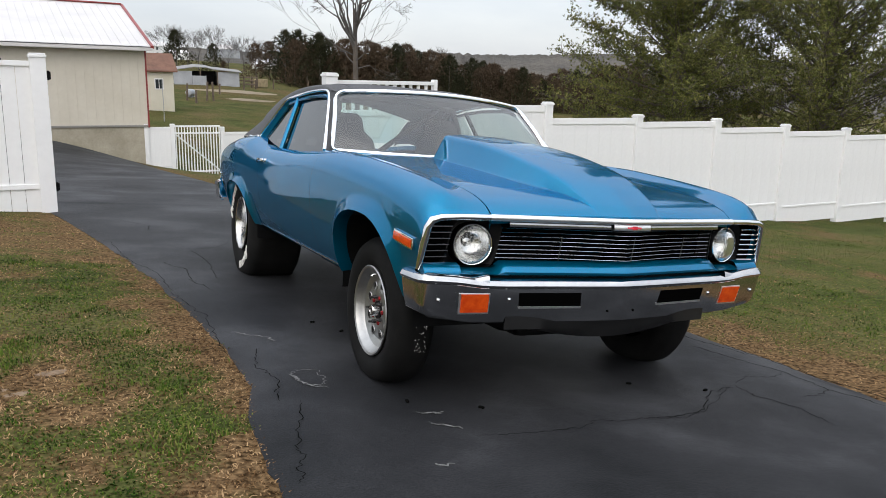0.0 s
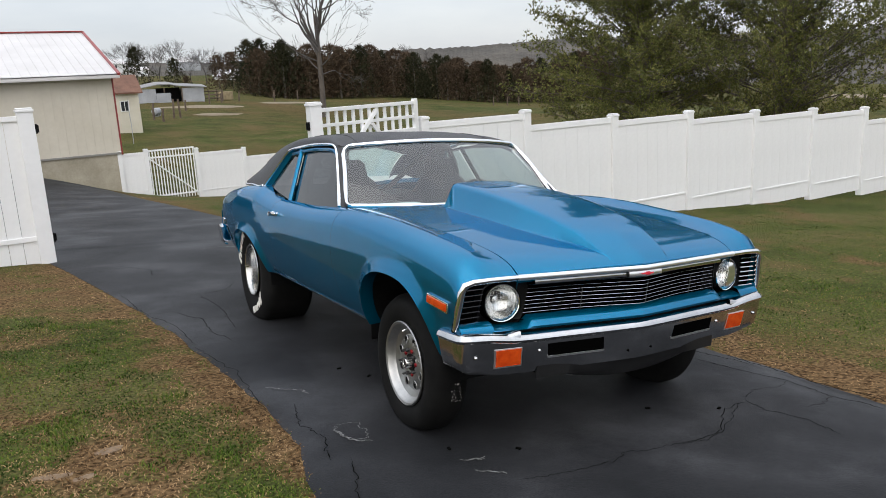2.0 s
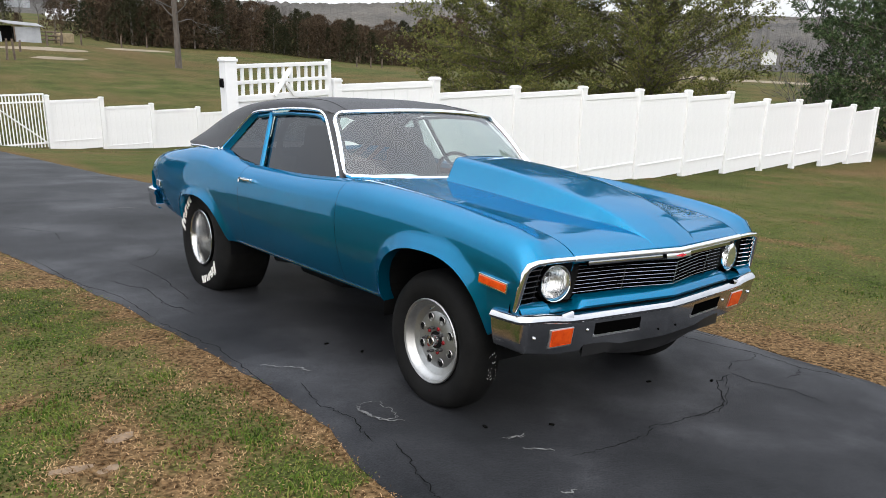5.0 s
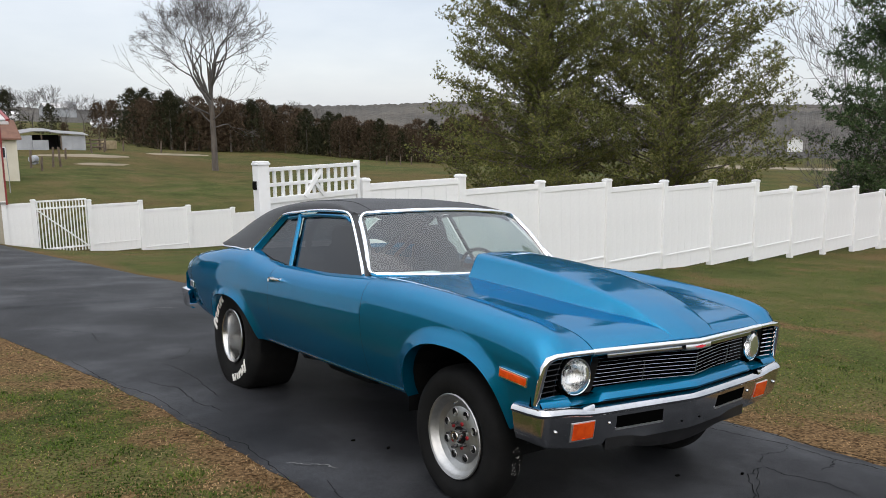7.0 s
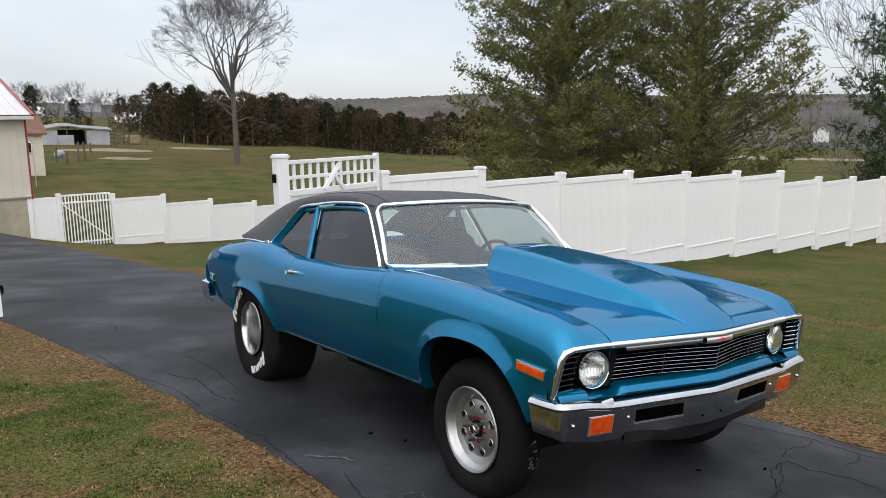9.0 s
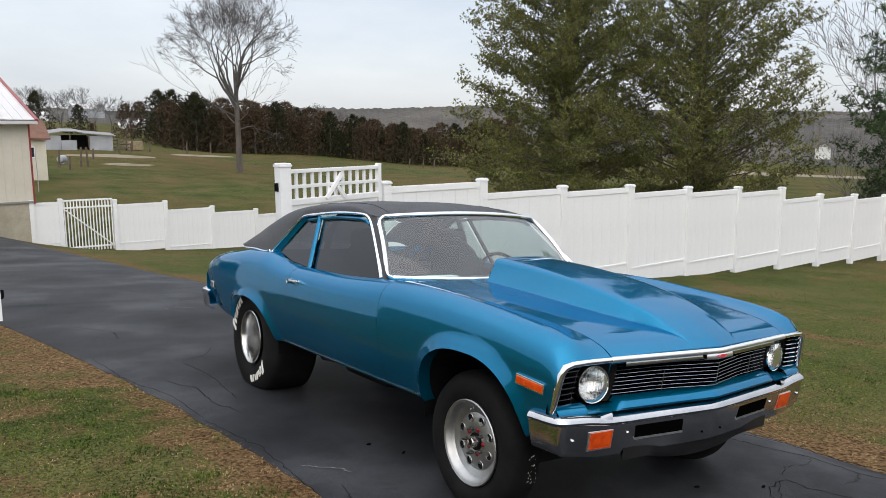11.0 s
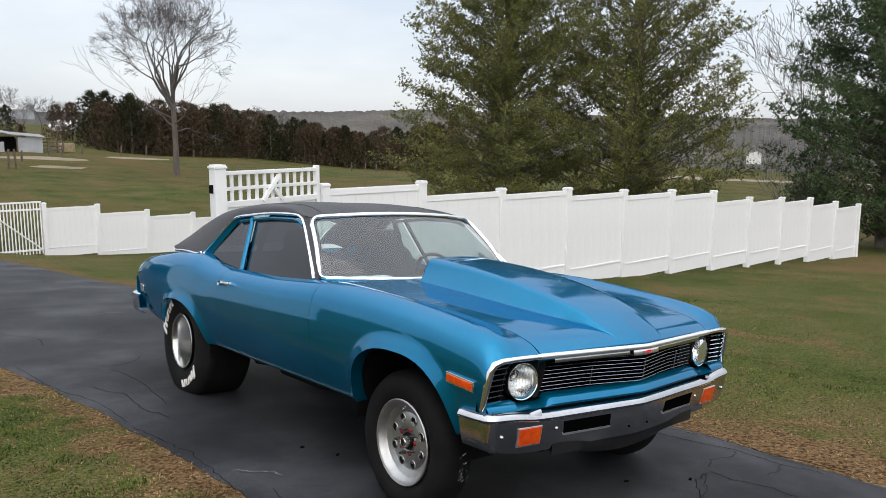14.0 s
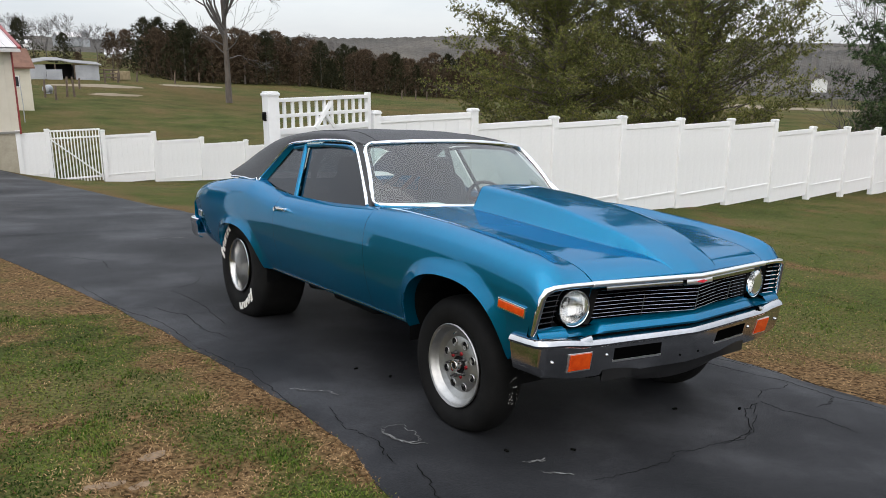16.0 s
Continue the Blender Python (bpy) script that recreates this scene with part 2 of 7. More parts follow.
# ---- ground ----
GROUND_FAR = [  # places beyond the yard: x, y, height
    (-6, 27.3, -0.45), (-2, 27.6, -0.9), (1.2, 28, -1.9), (3.8, 27.9, -2.35), (5.6, 27.8, -2.5), (13, 27.5, -2.7),
    (10, 45, -1.9), (22.4, 64, -1.3), (5.9, 56, -0.7), (8.4, 76, 0.45), (13.6, 75.4, 0.4), (23.8, 104, 1.0),
    (32.5, 101, -0.3), (40.7, 98, -0.35), (51, 93, -1.5), (60, 87, -2.6), (21, 22, -2.4), (68, 34, -2.3),
    (40, 10, -2.9), (110, 56, -4.0), (28, 245, 6.5), (57, 239, 4.6), (140, 250, 4.0), (200, 130, -3.0),
    (-40, 60, 1.0), (-60, -10, 3.0), (0, -60, 3.0), (80, -60, -1.0), (40, 52, -1.9),
]


def plane_z(x, y):
    return -0.0725 * x - 0.0464 * y


near_spots = [(x, y, plane_z(x, y)) for x in (-9, -3, 3, 9, 15) for y in (-9, -3, 3, 9)] + [(x, 16, plane_z(x, 16) - 0.12) for x in (-6, 0, 6, 12)]
spots = np.array(near_spots + GROUND_FAR, float)


def rbf(d):
    return np.sqrt(d * d + 25.0)


gap = np.linalg.norm(spots[:, None, :2] - spots[None, :, :2], axis=-1)
count = len(spots)
side = np.c_[np.ones(count), spots[:, :2]]
system = np.block([[rbf(gap) + 0.0 * np.eye(count), side], [side.T, np.zeros((3, 3))]])
weights = np.linalg.solve(system, np.r_[spots[:, 2], 0, 0, 0])


def ground_z(x, y):
    d = np.hypot(spots[:, 0] - x, spots[:, 1] - y)
    z = float(rbf(d) @ weights[:count] + weights[count] + weights[count + 1] * x + weights[count + 2] * y)
    far = math.hypot(x, y)
    if far > 260:
        z = z * max(0.0, 1 - (far - 260) / 300) + 4.0 * min(1.0, (far - 260) / 300)
    if -5 < x < 12 and -8 < y < 8:
        return plane_z(x, y)
    return z


bm = bmesh.new()
radii = [0.0] + [0.5 * 1.045**k for k in range(172)]
ring_count = 180
rows = []
for r in radii[1:]:
    rows.append([(r * math.cos(2 * math.pi * k / ring_count), r * math.sin(2 * math.pi * k / ring_count)) for k in range(ring_count)])
grid = sheet(bm, [[(x, y, ground_z(x, y) - 0.012) for x, y in row] for row in rows], close=True)
bm.faces.new(grid[0][::-1])
ground = solid("ground", bm, SOIL, "patchy spring lawn and rolling pasture with dry straw-coloured spots", "ground", smooth=True, kind="structure")
LEFT_EDGE = [(-12, -1.75), (-4, -1.6), (-0.5, -1.46), (0.2, -1.34), (1.0, -1.36), (2.2, -1.44), (3.6, -1.6), (4.8, -1.78), (7.5, -2.25), (12, -3.2), (18, -5.2), (24, -9), (27.2, -12)]
RIGHT_EDGE = [(-12, 1.3), (-3, 1.45), (-1, 1.58), (0.2, 1.62), (4, 1.55), (9.9, 1.22), (12, 1.0), (16, 0.85), (20, 0.55), (24, 0.3), (27.2, 0.2)]


def drive_row(y):
    ragged = 0.03 * noise.noise((0, y * 2.1, 0)) + 0.018 * noise.noise((5, y * 9, 0))
    return smooth_read(LEFT_EDGE, y) + ragged, smooth_read(RIGHT_EDGE, y) + 0.03 * noise.noise((9, y * 2.3, 0)) + 0.018 * noise.noise((7, y * 8, 0))


bm = bmesh.new()
rows = []
for y in np.arange(-12, 27.2, 0.09):
    a, b = drive_row(y)
    row = [(a, y, ground_z(a, y) - 0.03)]
    for u in np.linspace(0, 1, 34):
        x = a + (b - a) * u
        row.append((x, y, ground_z(x, y) + 0.012 - 0.021 * (abs(2 * u - 1) ** 14)))
    row.append((b, y, ground_z(b, y) - 0.03))
    rows.append(row)
sheet(bm, rows)
drive = solid("driveway_road", bm, ASPHALT, "dark worn asphalt driveway with cracks and ragged edges", "driveway", smooth=True, kind="structure")


EDGE_YS = np.linspace(-12, 28, 1601)
EDGE_A = [smooth_read(LEFT_EDGE, y) for y in EDGE_YS]
EDGE_B = [smooth_read(RIGHT_EDGE, y) for y in EDGE_YS]


def drive_edges(y):
    k = min(1600, max(0, int((y + 12) * 40)))
    return EDGE_A[k], EDGE_B[k]


LAWN_SPOTS = [  # x, y, radius and amount: worn brown spots and, below nought, lush ones
    (-2.15, 0.49, 0.13, 1.4), (-2.39, 0.3, 0.12, 1.3), (-2.29, 0.23, 0.1, 1.2), (-2.05, 0.68, 0.3, 0.5), (-1.85, -0.02, 0.22, 0.5),
    (-2.13, -0.08, 0.2, 0.4), (-1.4, 0.35, 0.25, 0.4), (-1.5, 1.17, 0.3, 0.5), (-2.6, 4.6, 0.5, 0.7), (-2.7, 6.0, 0.6, 0.6),
    (1.91, -0.64, 0.35, 0.8), (1.79, -0.95, 0.4, 0.7), (3.05, -0.52, 0.6, 0.35),
    (-1.86, 3.1, 0.5, -0.5), (-2.05, 2.16, 0.4, -0.6), (-1.8, 1.6, 0.25, -0.7), (-1.85, 0.54, 0.17, -0.8), (-1.77, -0.24, 0.16, -0.9),
    (-1.56, -0.36, 0.2, -0.9), (3.06, 0.09, 0.4, -0.4), (2.26, -0.57, 0.14, -0.9),
]


def dryness(x, y):
    """How dry and bare the lawn is at a place, 0 to 1: along the drive's edges and in patches."""
    a, b = drive_edges(y)
    d = (a - x) if x < a else (x - b) if x > b else 0.0
    if d > 14 or y > 27:
        return min(0.75, max(0.0, 0.22 + 0.5 * noise.noise((x * 0.11, y * 0.11, 6)) + 0.45 * noise.noise((x * 0.4, y * 0.4, 6)) + 0.3 * noise.noise((x * 1.3, y * 0.7, 6))))
    width = 0.34 + (0.5 if x > b and y < 0.8 else 0.0) + 0.3 * noise.noise((x * 0.7, y * 0.7, 3)) + 0.3 * noise.noise((x * 3, y * 3, 3))
    edge = min(1.0, max(0.0, 1.3 - d / max(0.1, width)))
    patch = 0.16 * max(0.0, 1 - d / 1.6) + 0.5 * noise.noise((x * 0.6, y * 0.6, 1)) + 0.75 * noise.noise((x * 2.1, y * 2.1, 2)) + 0.9 * noise.noise((x * 6.0, y * 4.0, 2)) + 0.5 * noise.noise((x * 15.0, y * 13.0, 2))
    value = edge * (0.85 + 0.5 * noise.noise((x * 6, y * 6, 4))) + max(0.0, patch - (-0.02 if x < a else 0.2)) * 1.3
    for sx, sy, sr, amount in LAWN_SPOTS:
        q = ((x - sx) ** 2 + (y - sy) ** 2) / (sr * (1 + 0.5 * noise.noise((x * 7, y * 7, 5)))) ** 2
        if q < 4:
            value += amount * math.exp(-q * 1.2)
    return min(1.0, max(0.0, value))


dry_layer = ground.data.attributes.new("dry", "FLOAT", "POINT")
dry_layer.data.foreach_set("value", [dryness(v.co.x, v.co.y) for v in ground.data.vertices])


# ---- fences ----
def post_mesh(height, wide):
    bm = bmesh.new()
    h = wide / 2
    box(bm, (-h, -h, -0.25), (h, h, height - 0.045), 0.004)
    box(bm, (-h - 0.012, -h - 0.012, height - 0.05), (h + 0.012, h + 0.012, height - 0.02), 0.006)
    box(bm, (-h - 0.002, -h - 0.002, height - 0.021), (h + 0.002, h + 0.002, height), 0.012)
    return bm


board_meshes = {}


def board_mesh(width, height, gap=0.002):
    key = (round(width, 3), round(height, 2), gap)
    if key not in board_meshes:
        board_meshes[key] = mesh_of(boxes(((gap, -0.011, 0), (width - gap, 0.011, height)), bevel=gap * 1.4), WHITE_VINYL, False, "board")
    return board_meshes[key]


def fence_post(x, y, top, wide=0.135, base=None, group="fence posts", label="white vinyl fence post with a flat cap in the lawn", parent=None):
    base = ground_z(x, y) if base is None else base
    if parent is not None:
        return part("post", post_mesh(top - base, wide), WHITE_VINYL, parent, place=pose(x, y, base, 0, 0, 3))
    return solid("fence_post", post_mesh(top - base, wide), WHITE_VINYL, label, "fence post", pose(x, y, base, 0, 0, 3), group=group)


def fence_panel(a, b, top, low, parent, rail=0.32, count=7, gap=0.0006):
    """A level panel between two places in plan, its top and bottom heights given."""
    a, b = Vector((*a, 0)), Vector((*b, 0))
    d = b - a
    length, turn = d.length, math.degrees(math.atan2(d.y, d.x))
    high = top - low
    root = part("panel", boxes(((0.05, -0.006, 0.01), (length - 0.05, 0.006, high - 0.03))), WHITE_VINYL, parent, place=pose(a.x, a.y, low, 0, 0, turn))
    part("top_rail", boxes(((0.06, -0.026, high - 0.1), (length - 0.06, 0.026, high)), bevel=0.005), WHITE_VINYL, root)
    part("lower_rail", boxes(((0.06, -0.026, rail), (length - 0.06, 0.026, rail + 0.035)), bevel=0.005), WHITE_VINYL, root)
    w = (length - 0.12) / count
    for k in range(count):
        part("board", board_mesh(w, high - 0.02, gap), WHITE_VINYL, root, place=pose(0.06 + k * w, 0, 0.0))
    return root


FENCE_TOPS = (1.2, 1.17, 0.97, 0.9, 0.78, 0.69, 0.59, 0.33, 0.23, 0.12, -0.09, -0.28)
FENCE = [(3.098 + 1.929 * k, 7.217 + 0.098 * k) for k in range(12)]
lawn_fence = thing("privacy_fence", "white vinyl privacy fence stepping down the sloping lawn", "fence")
for (x, y), top in zip(FENCE, FENCE_TOPS):
    fence_post(x, y, top, base=ground_z(x, y) - 0.02, parent=lawn_fence)
for k in range(11):
    top = FENCE_TOPS[k + 1] - 0.06
    fence_panel(FENCE[k], FENCE[k + 1], top, top - (1.84 if k < 6 else 1.72), lawn_fence, gap=0.0015 if k == 0 else 0.0006)
# far yard fence beside the barn
YARD_X = [1.02, 1.95, 3.8, 5.65, 7.5, 9.35, 11.2, 13.05, 14.9, 16.75]
YARD_TOPS = (-0.3, -0.32, -0.44, -0.58, -0.89, -1.11, -1.3, -1.45, -1.6, -1.75)
YARD = [(x, 27.8 + 0.02 * x) for x in YARD_X]
yard_fence = thing("privacy_fence", "white vinyl privacy fence along the far edge of the yard", "fence")
for (x, y), top in zip(YARD, YARD_TOPS):
    fence_post(x, y, top, 0.15, top - 1.95, parent=yard_fence)
for k in [0] + list(range(2, 9)):
    top = (YARD_TOPS[k] if k else -0.33) - 0.1
    top = YARD_TOPS[k + 1] - 0.06 if k else top
    fence_panel(YARD[k], YARD[k + 1], top, top - 1.8, yard_fence, count=9 if k else 4, gap=0.004)


def picket_gate(a, b, top, low):
    a, b = Vector((*a, 0)), Vector((*b, 0))
    d = b - a
    length = d.length - 0.16
    root = thing("picket_gate", "white vinyl picket gate with a diagonal brace, closed", "gate", pose(a.x + 0.08, a.y, low, 0, 0, math.degrees(math.atan2(d.y, d.x))))
    high = top - low
    for name, z in (("top_rail", high - 0.06), ("upper_rail", high - 0.32), ("lower_rail", 0.12)):
        part(name, boxes(((0, -0.025, z), (length, 0.025, z + 0.06)), bevel=0.005), WHITE_VINYL, root)
    me = mesh_of(boxes(((-0.02, -0.012, 0), (0.02, 0.012, high)), bevel=0.003), WHITE_VINYL, False, "picket")
    for k in range(16):
        part("picket", me, WHITE_VINYL, root, place=pose(0.04 + k * (length - 0.08) / 15, 0, 0))
    bm = bmesh.new()
    tube(bm, [(0.05, -0.03, high - 0.35), (length - 0.05, -0.03, 0.16)], 0.03, 4)
    part("brace", bm, WHITE_VINYL, root)
    return root


picket_gate(YARD[1], YARD[2], -0.38, -2.28)


def lattice_panel(a, b, top, low):
    """A privacy panel with an open square lattice along its top, leaning back between two posts."""
    a, b = Vector((*a, 0)), Vector((*b, 0))
    d = b - a
    length = d.length
    root = thing("lattice_gate", "white vinyl gate leaf with open square lattice top, folded open", "gate", pose(a.x, a.y, low, 0, 0, math.degrees(math.atan2(d.y, d.x))))
    high = top - low
    part("top_rail", boxes(((0.06, -0.03, high - 0.05), (length, 0.03, high)), bevel=0.005), WHITE_VINYL, root)
    part("middle_rail", boxes(((0.06, -0.03, high - 0.47), (length, 0.03, high - 0.39)), bevel=0.005), WHITE_VINYL, root)
    part("end_stile", boxes(((length - 0.035, -0.034, 0.05), (length + 0.035, 0.034, high + 0.03)), bevel=0.005), WHITE_VINYL, root)
    part("lattice_rail", boxes(((0.06, -0.018, high - 0.25), (length, 0.018, high - 0.205)), bevel=0.004), WHITE_VINYL, root)
    me = mesh_of(boxes(((-0.022, -0.014, high - 0.4), (0.022, 0.014, high - 0.04)), bevel=0.003), WHITE_VINYL, False, "lattice_bar")
    n = 12
    for k in range(1, n):
        part("lattice_bar", me, WHITE_VINYL, root, place=pose(0.08 + k * (length - 0.1) / n, 0, 0))
    w = (length - 0.1) / 7
    for k in range(7):
        part("board", board_mesh(w, high - 0.42), WHITE_VINYL, root, place=pose(0.06 + k * w, 0, 0))
    for a, b in (((0.4 * length, high - 0.42), (0.57 * length, high - 0.08)), ((0.52 * length, high - 0.26), (0.6 * length, high - 0.42))):
        bm = bmesh.new()
        tube(bm, [(a[0], -0.03, a[1]), (b[0], -0.03, b[1])], 0.034, 4)
        part("brace", bm, WHITE_VINYL, root)
    return root


LAT_A, LAT_B = (1.18, 6.6), (2.95, 7.17)
lat_post = fence_post(*LAT_A, 1.53, 0.16, group="gate posts", label="tall white vinyl gate post with a black hinge beside the driveway")
lattice_panel(LAT_A, LAT_B, 1.44, -0.45)


# driveway gate leaf and its post
def drive_gate():
    a, b = Vector((-2.17, 7.1, 0)), Vector((-4.6, 7.0, 0))
    low, top = -0.2, 1.58
    root = thing("driveway_gate", "white vinyl driveway gate leaf of upright boards, standing open", "gate", pose(b.x, b.y, low, 0, 0, math.degrees(math.atan2((a - b).y, (a - b).x))))
    length, high = (a - b).length, top - low
    part("top_rail", boxes(((0, -0.035, high - 0.06), (length - 0.08, 0.035, high)), bevel=0.006), WHITE_VINYL, root)
    part("lower_rail", boxes(((0, -0.03, 0.3), (length - 0.08, 0.03, 0.36)), bevel=0.005), WHITE_VINYL, root)
    n = 15
    w = (length - 0.08) / n
    for k in range(n):
        part("board", board_mesh(w, high - 0.02), WHITE_VINYL, root, place=pose(k * w, 0, 0))
    return root


drive_gate()
drive_post = fence_post(-2.17, 7.1, 1.67, 0.17, -0.24, group="gate posts", label="white vinyl gate post with black hinges beside the driveway")
hinge_me = mesh_of(boxes(((0, -0.03, -0.055), (0.03, 0.03, 0.055)), ((0.03, -0.012, -0.045), (0.045, 0.012, 0.045)), bevel=0.004), BLACK, False, "hinge")
for owner, at in ((drive_post, pose(-2.17 + 0.085, 7.1, 1.42)), (drive_post, pose(-2.17 + 0.085, 7.1, 0.12)), (lat_post, pose(1.18 - 0.078, 6.6, 1.22, 0, 0, 183))):
    part("hinge", hinge_me, BLACK, owner, "black steel gate hinge", place=owner.matrix_world.inverted() @ at)


# ---- barn ----
def barn():
    root = thing("barn", "cream steel-sided barn with red trim and pale metal roof", "barn", pose(1.12, 27.75, 0, 0, 0, 4.8))
    wide, deep, eave, ridge, foot = 17.0, 11.0, 2.5, 4.25, -0.4
    bm = bmesh.new()
    # front wall of ribbed steel with a dark doorway
    for x0, x1, z0, z1 in ((-4.55, 0.0, foot, eave), (-9.4, -4.55, 1.95, eave), (-wide, -9.4, foot, eave)):
        wall = part("front_wall", boxes(((x0, 0, z0), (x1, 0.12, z1))), SIDING, root)
        x = x0 + 0.1
        while x < x1 - 0.05:
            part("rib", boxes(((x - 0.016, -0.014, z0 + 0.002), (x + 0.016, -0.0005, z1 - 0.002))), SIDING, wall)
            x += 0.3
    bm = bmesh.new()
    box(bm, (-0.12, 0.12, foot), (0, deep, eave))
    v = [bm.verts.new(p) for p in ((-0.12, 0, eave), (-0.12, deep, eave), (-0.12, deep / 2, ridge), (0, 0, eave), (0, deep, eave), (0, deep / 2, ridge))]
    bm.faces.new((v[0], v[1], v[2])), bm.faces.new((v[3], v[5], v[4]))
    bm.faces.new((v[0], v[2], v[5], v[3])), bm.faces.new((v[2], v[1], v[4], v[5]))
    part("gable_wall", bm, SIDING, root)
    part("back_wall", boxes(((-wide, deep - 0.12, foot), (-0.12, deep, eave))), SIDING, root)
    part("far_wall", boxes(((-wide, 0.12, foot), (-wide + 0.12, deep - 0.12, eave))), SIDING, root)
    part("footing", boxes(((-wide, 0.02, -2.6), (-0.02, deep - 0.02, foot - 0.004))), CONCRETE, root, "stained concrete footing")
    part("corner_trim", boxes(((-0.02, -0.03, foot - 0.05), (0.035, 0.11, eave + 0.02)), bevel=0.004), RED_TRIM, root, "red steel corner trim")
    part("base_trim", boxes(((-4.55, -0.03, foot - 0.02), (-0.03, -0.004, foot + 0.05)), bevel=0.004), material("grey_flashing", (0.25, 0.24, 0.22), 0.5), root)
    # a black panel closes the doorway in place of its dark inside
    part("doorway_infill", boxes(((-9.4, 0.07, foot), (-4.55, 0.1, 1.95))), BLACK, root, "black panel filling the open doorway, for its dark inside")
    part("door_frame", boxes(((-4.6, -0.025, foot), (-4.5, 0.02, 2.0)), ((-9.4, -0.025, 1.9), (-4.6, 0.02, 2.0)), bevel=0.003), SIDING, root)
    for name, s in (("front_roof", 1), ("rear_roof", -1)):
        bm = bmesh.new()
        y0, y1 = (-0.35, deep / 2) if s > 0 else (deep + 0.35, deep / 2)
        drop = (ridge - eave) / (deep / 2) * 0.35
        for z in (0.02, 0.07):
            vs = [bm.verts.new(p) for p in ((-wide - 0.2, y0, eave - drop + z), (0.2, y0, eave - drop + z), (0.2, y1, ridge + z), (-wide - 0.2, y1, ridge + z))]
            bm.faces.new(vs)
        roof_skin = part(name, bm, ROOF_METAL, root, "pale ribbed steel roof")
        x = -wide
        while x < 0.2 and s > 0:
            rib = bmesh.new()
            tube(rib, [(x, y0, eave - drop + 0.075), (x, y1, ridge + 0.075)], 0.018, 4, False)
            part("roof_rib", rib, ROOF_METAL, roof_skin)
            x += 0.3
    part("gutter", boxes(((-wide, -0.46, eave - 0.2), (0.2, -0.36, eave - 0.09)), bevel=0.01), ROOF_METAL, root)
    bm = bmesh.new()
    for y0, y1 in ((-0.37, deep / 2), (deep + 0.37, deep / 2)):
        drop = (ridge - eave) / (deep / 2) * 0.37
        tube(bm, [(0.2, y0, eave - drop + 0.05), (0.2, y1, ridge + 0.05)], 0.075, 4)
    part("rake_trim", bm, RED_TRIM, root, "red steel roof edge trim")
    part("ridge_cap", boxes(((-wide, deep / 2 - 0.12, ridge + 0.06), (0.2, deep / 2 + 0.12, ridge + 0.12)), bevel=0.02), RED_TRIM, root)


barn()


# ---- the car: its own frame has x across (minus: its right), y to the rear, z up from the drive, the front axle over y = 0 ----
def glass(name, tint, normal_gloss=0.08, film=0.0):
    """A thin pane: clear tint, a mirror gloss that grows towards grazing, and a film of dust."""
    m = bpy.data.materials.new(name)
    m.use_nodes = True
    n, l = m.node_tree.nodes, m.node_tree.links
    n.clear()
    out, clear, gloss, blend, facing, power, gain = (n.new(k) for k in ("ShaderNodeOutputMaterial", "ShaderNodeBsdfTransparent", "ShaderNodeBsdfGlossy", "ShaderNodeMixShader", "ShaderNodeLayerWeight", "ShaderNodeMath", "ShaderNodeMath"))
    clear.inputs["Color"].default_value = (*tint, 1)
    gloss.inputs["Roughness"].default_value = 0.0
    facing.inputs["Blend"].default_value = 0.5
    power.operation, gain.operation = "POWER", "MULTIPLY_ADD"
    power.inputs[1].default_value = 4.0
    gain.inputs[1].default_value, gain.inputs[2].default_value = 1 - normal_gloss, normal_gloss
    l.new(facing.outputs["Facing"], power.inputs[0])
    l.new(power.outputs[0], gain.inputs[0])
    l.new(gain.outputs[0], blend.inputs[0])
    l.new(clear.outputs[0], blend.inputs[1])
    l.new(gloss.outputs[0], blend.inputs[2])
    dusty, dust = n.new("ShaderNodeMixShader"), n.new("ShaderNodeBsdfDiffuse")
    dust.inputs["Color"].default_value = (0.52, 0.6, 0.58, 1)
    dusty.inputs[0].default_value = film
    l.new(blend.outputs[0], dusty.inputs[1])
    l.new(dust.outputs[0], dusty.inputs[2])
    l.new(dusty.outputs[0], out.inputs["Surface"])
    return m


SCREEN_GLASS = glass("windscreen_glass", (0.74, 0.88, 0.85), 0.125)
# same side glass in two tints: far panes lightened to pass outside light
FAR_TINT = glass("far_glass_lightened", (0.5, 0.56, 0.55))
TINTED_GLASS = glass("tinted_glass", (0.03, 0.032, 0.035), 0.05)
LAMP_GLASS = material("ribbed_lamp_glass", (0.92, 0.93, 0.93), 0.08, 0.0, Transmission_Weight=0.95, IOR=1.25)
AMBER = material("amber_lens", (0.5, 0.035, 0.004), 0.18)
varied(AMBER, [(0.5, 0.04, 0.004), (0.68, 0.085, 0.008)], 30, spots=(0.85, 1.1))
ALLOY = varied(material("polished_alloy", (0.75, 0.75, 0.74), 0.3, 1.0), [(0.36, 0.36, 0.355), (0.52, 0.52, 0.51)], 9, rough=(0.3, 0.5), spots=(0.85, 1.1))
SATIN = material("bright_satin_trim", (0.95, 0.95, 0.95), 0.3, 0.95)
POLISHED = varied(material("polished_rim", (0.7, 0.7, 0.7), 0.15, 1.0), [(0.48, 0.48, 0.475), (0.6, 0.6, 0.59)], 9, rough=(0.16, 0.28), spots=(0.95, 1.05))
GREY_TRIM = varied(material("dark_satin_metal", (0.06, 0.06, 0.06), 0.45, 0.5), [(0.035, 0.035, 0.035), (0.07, 0.07, 0.07)], 12)
SEAT_CLOTH = varied(material("dark_seat_cloth", (0.03, 0.03, 0.032), 0.85), [(0.025, 0.025, 0.027), (0.045, 0.045, 0.05)], 10)
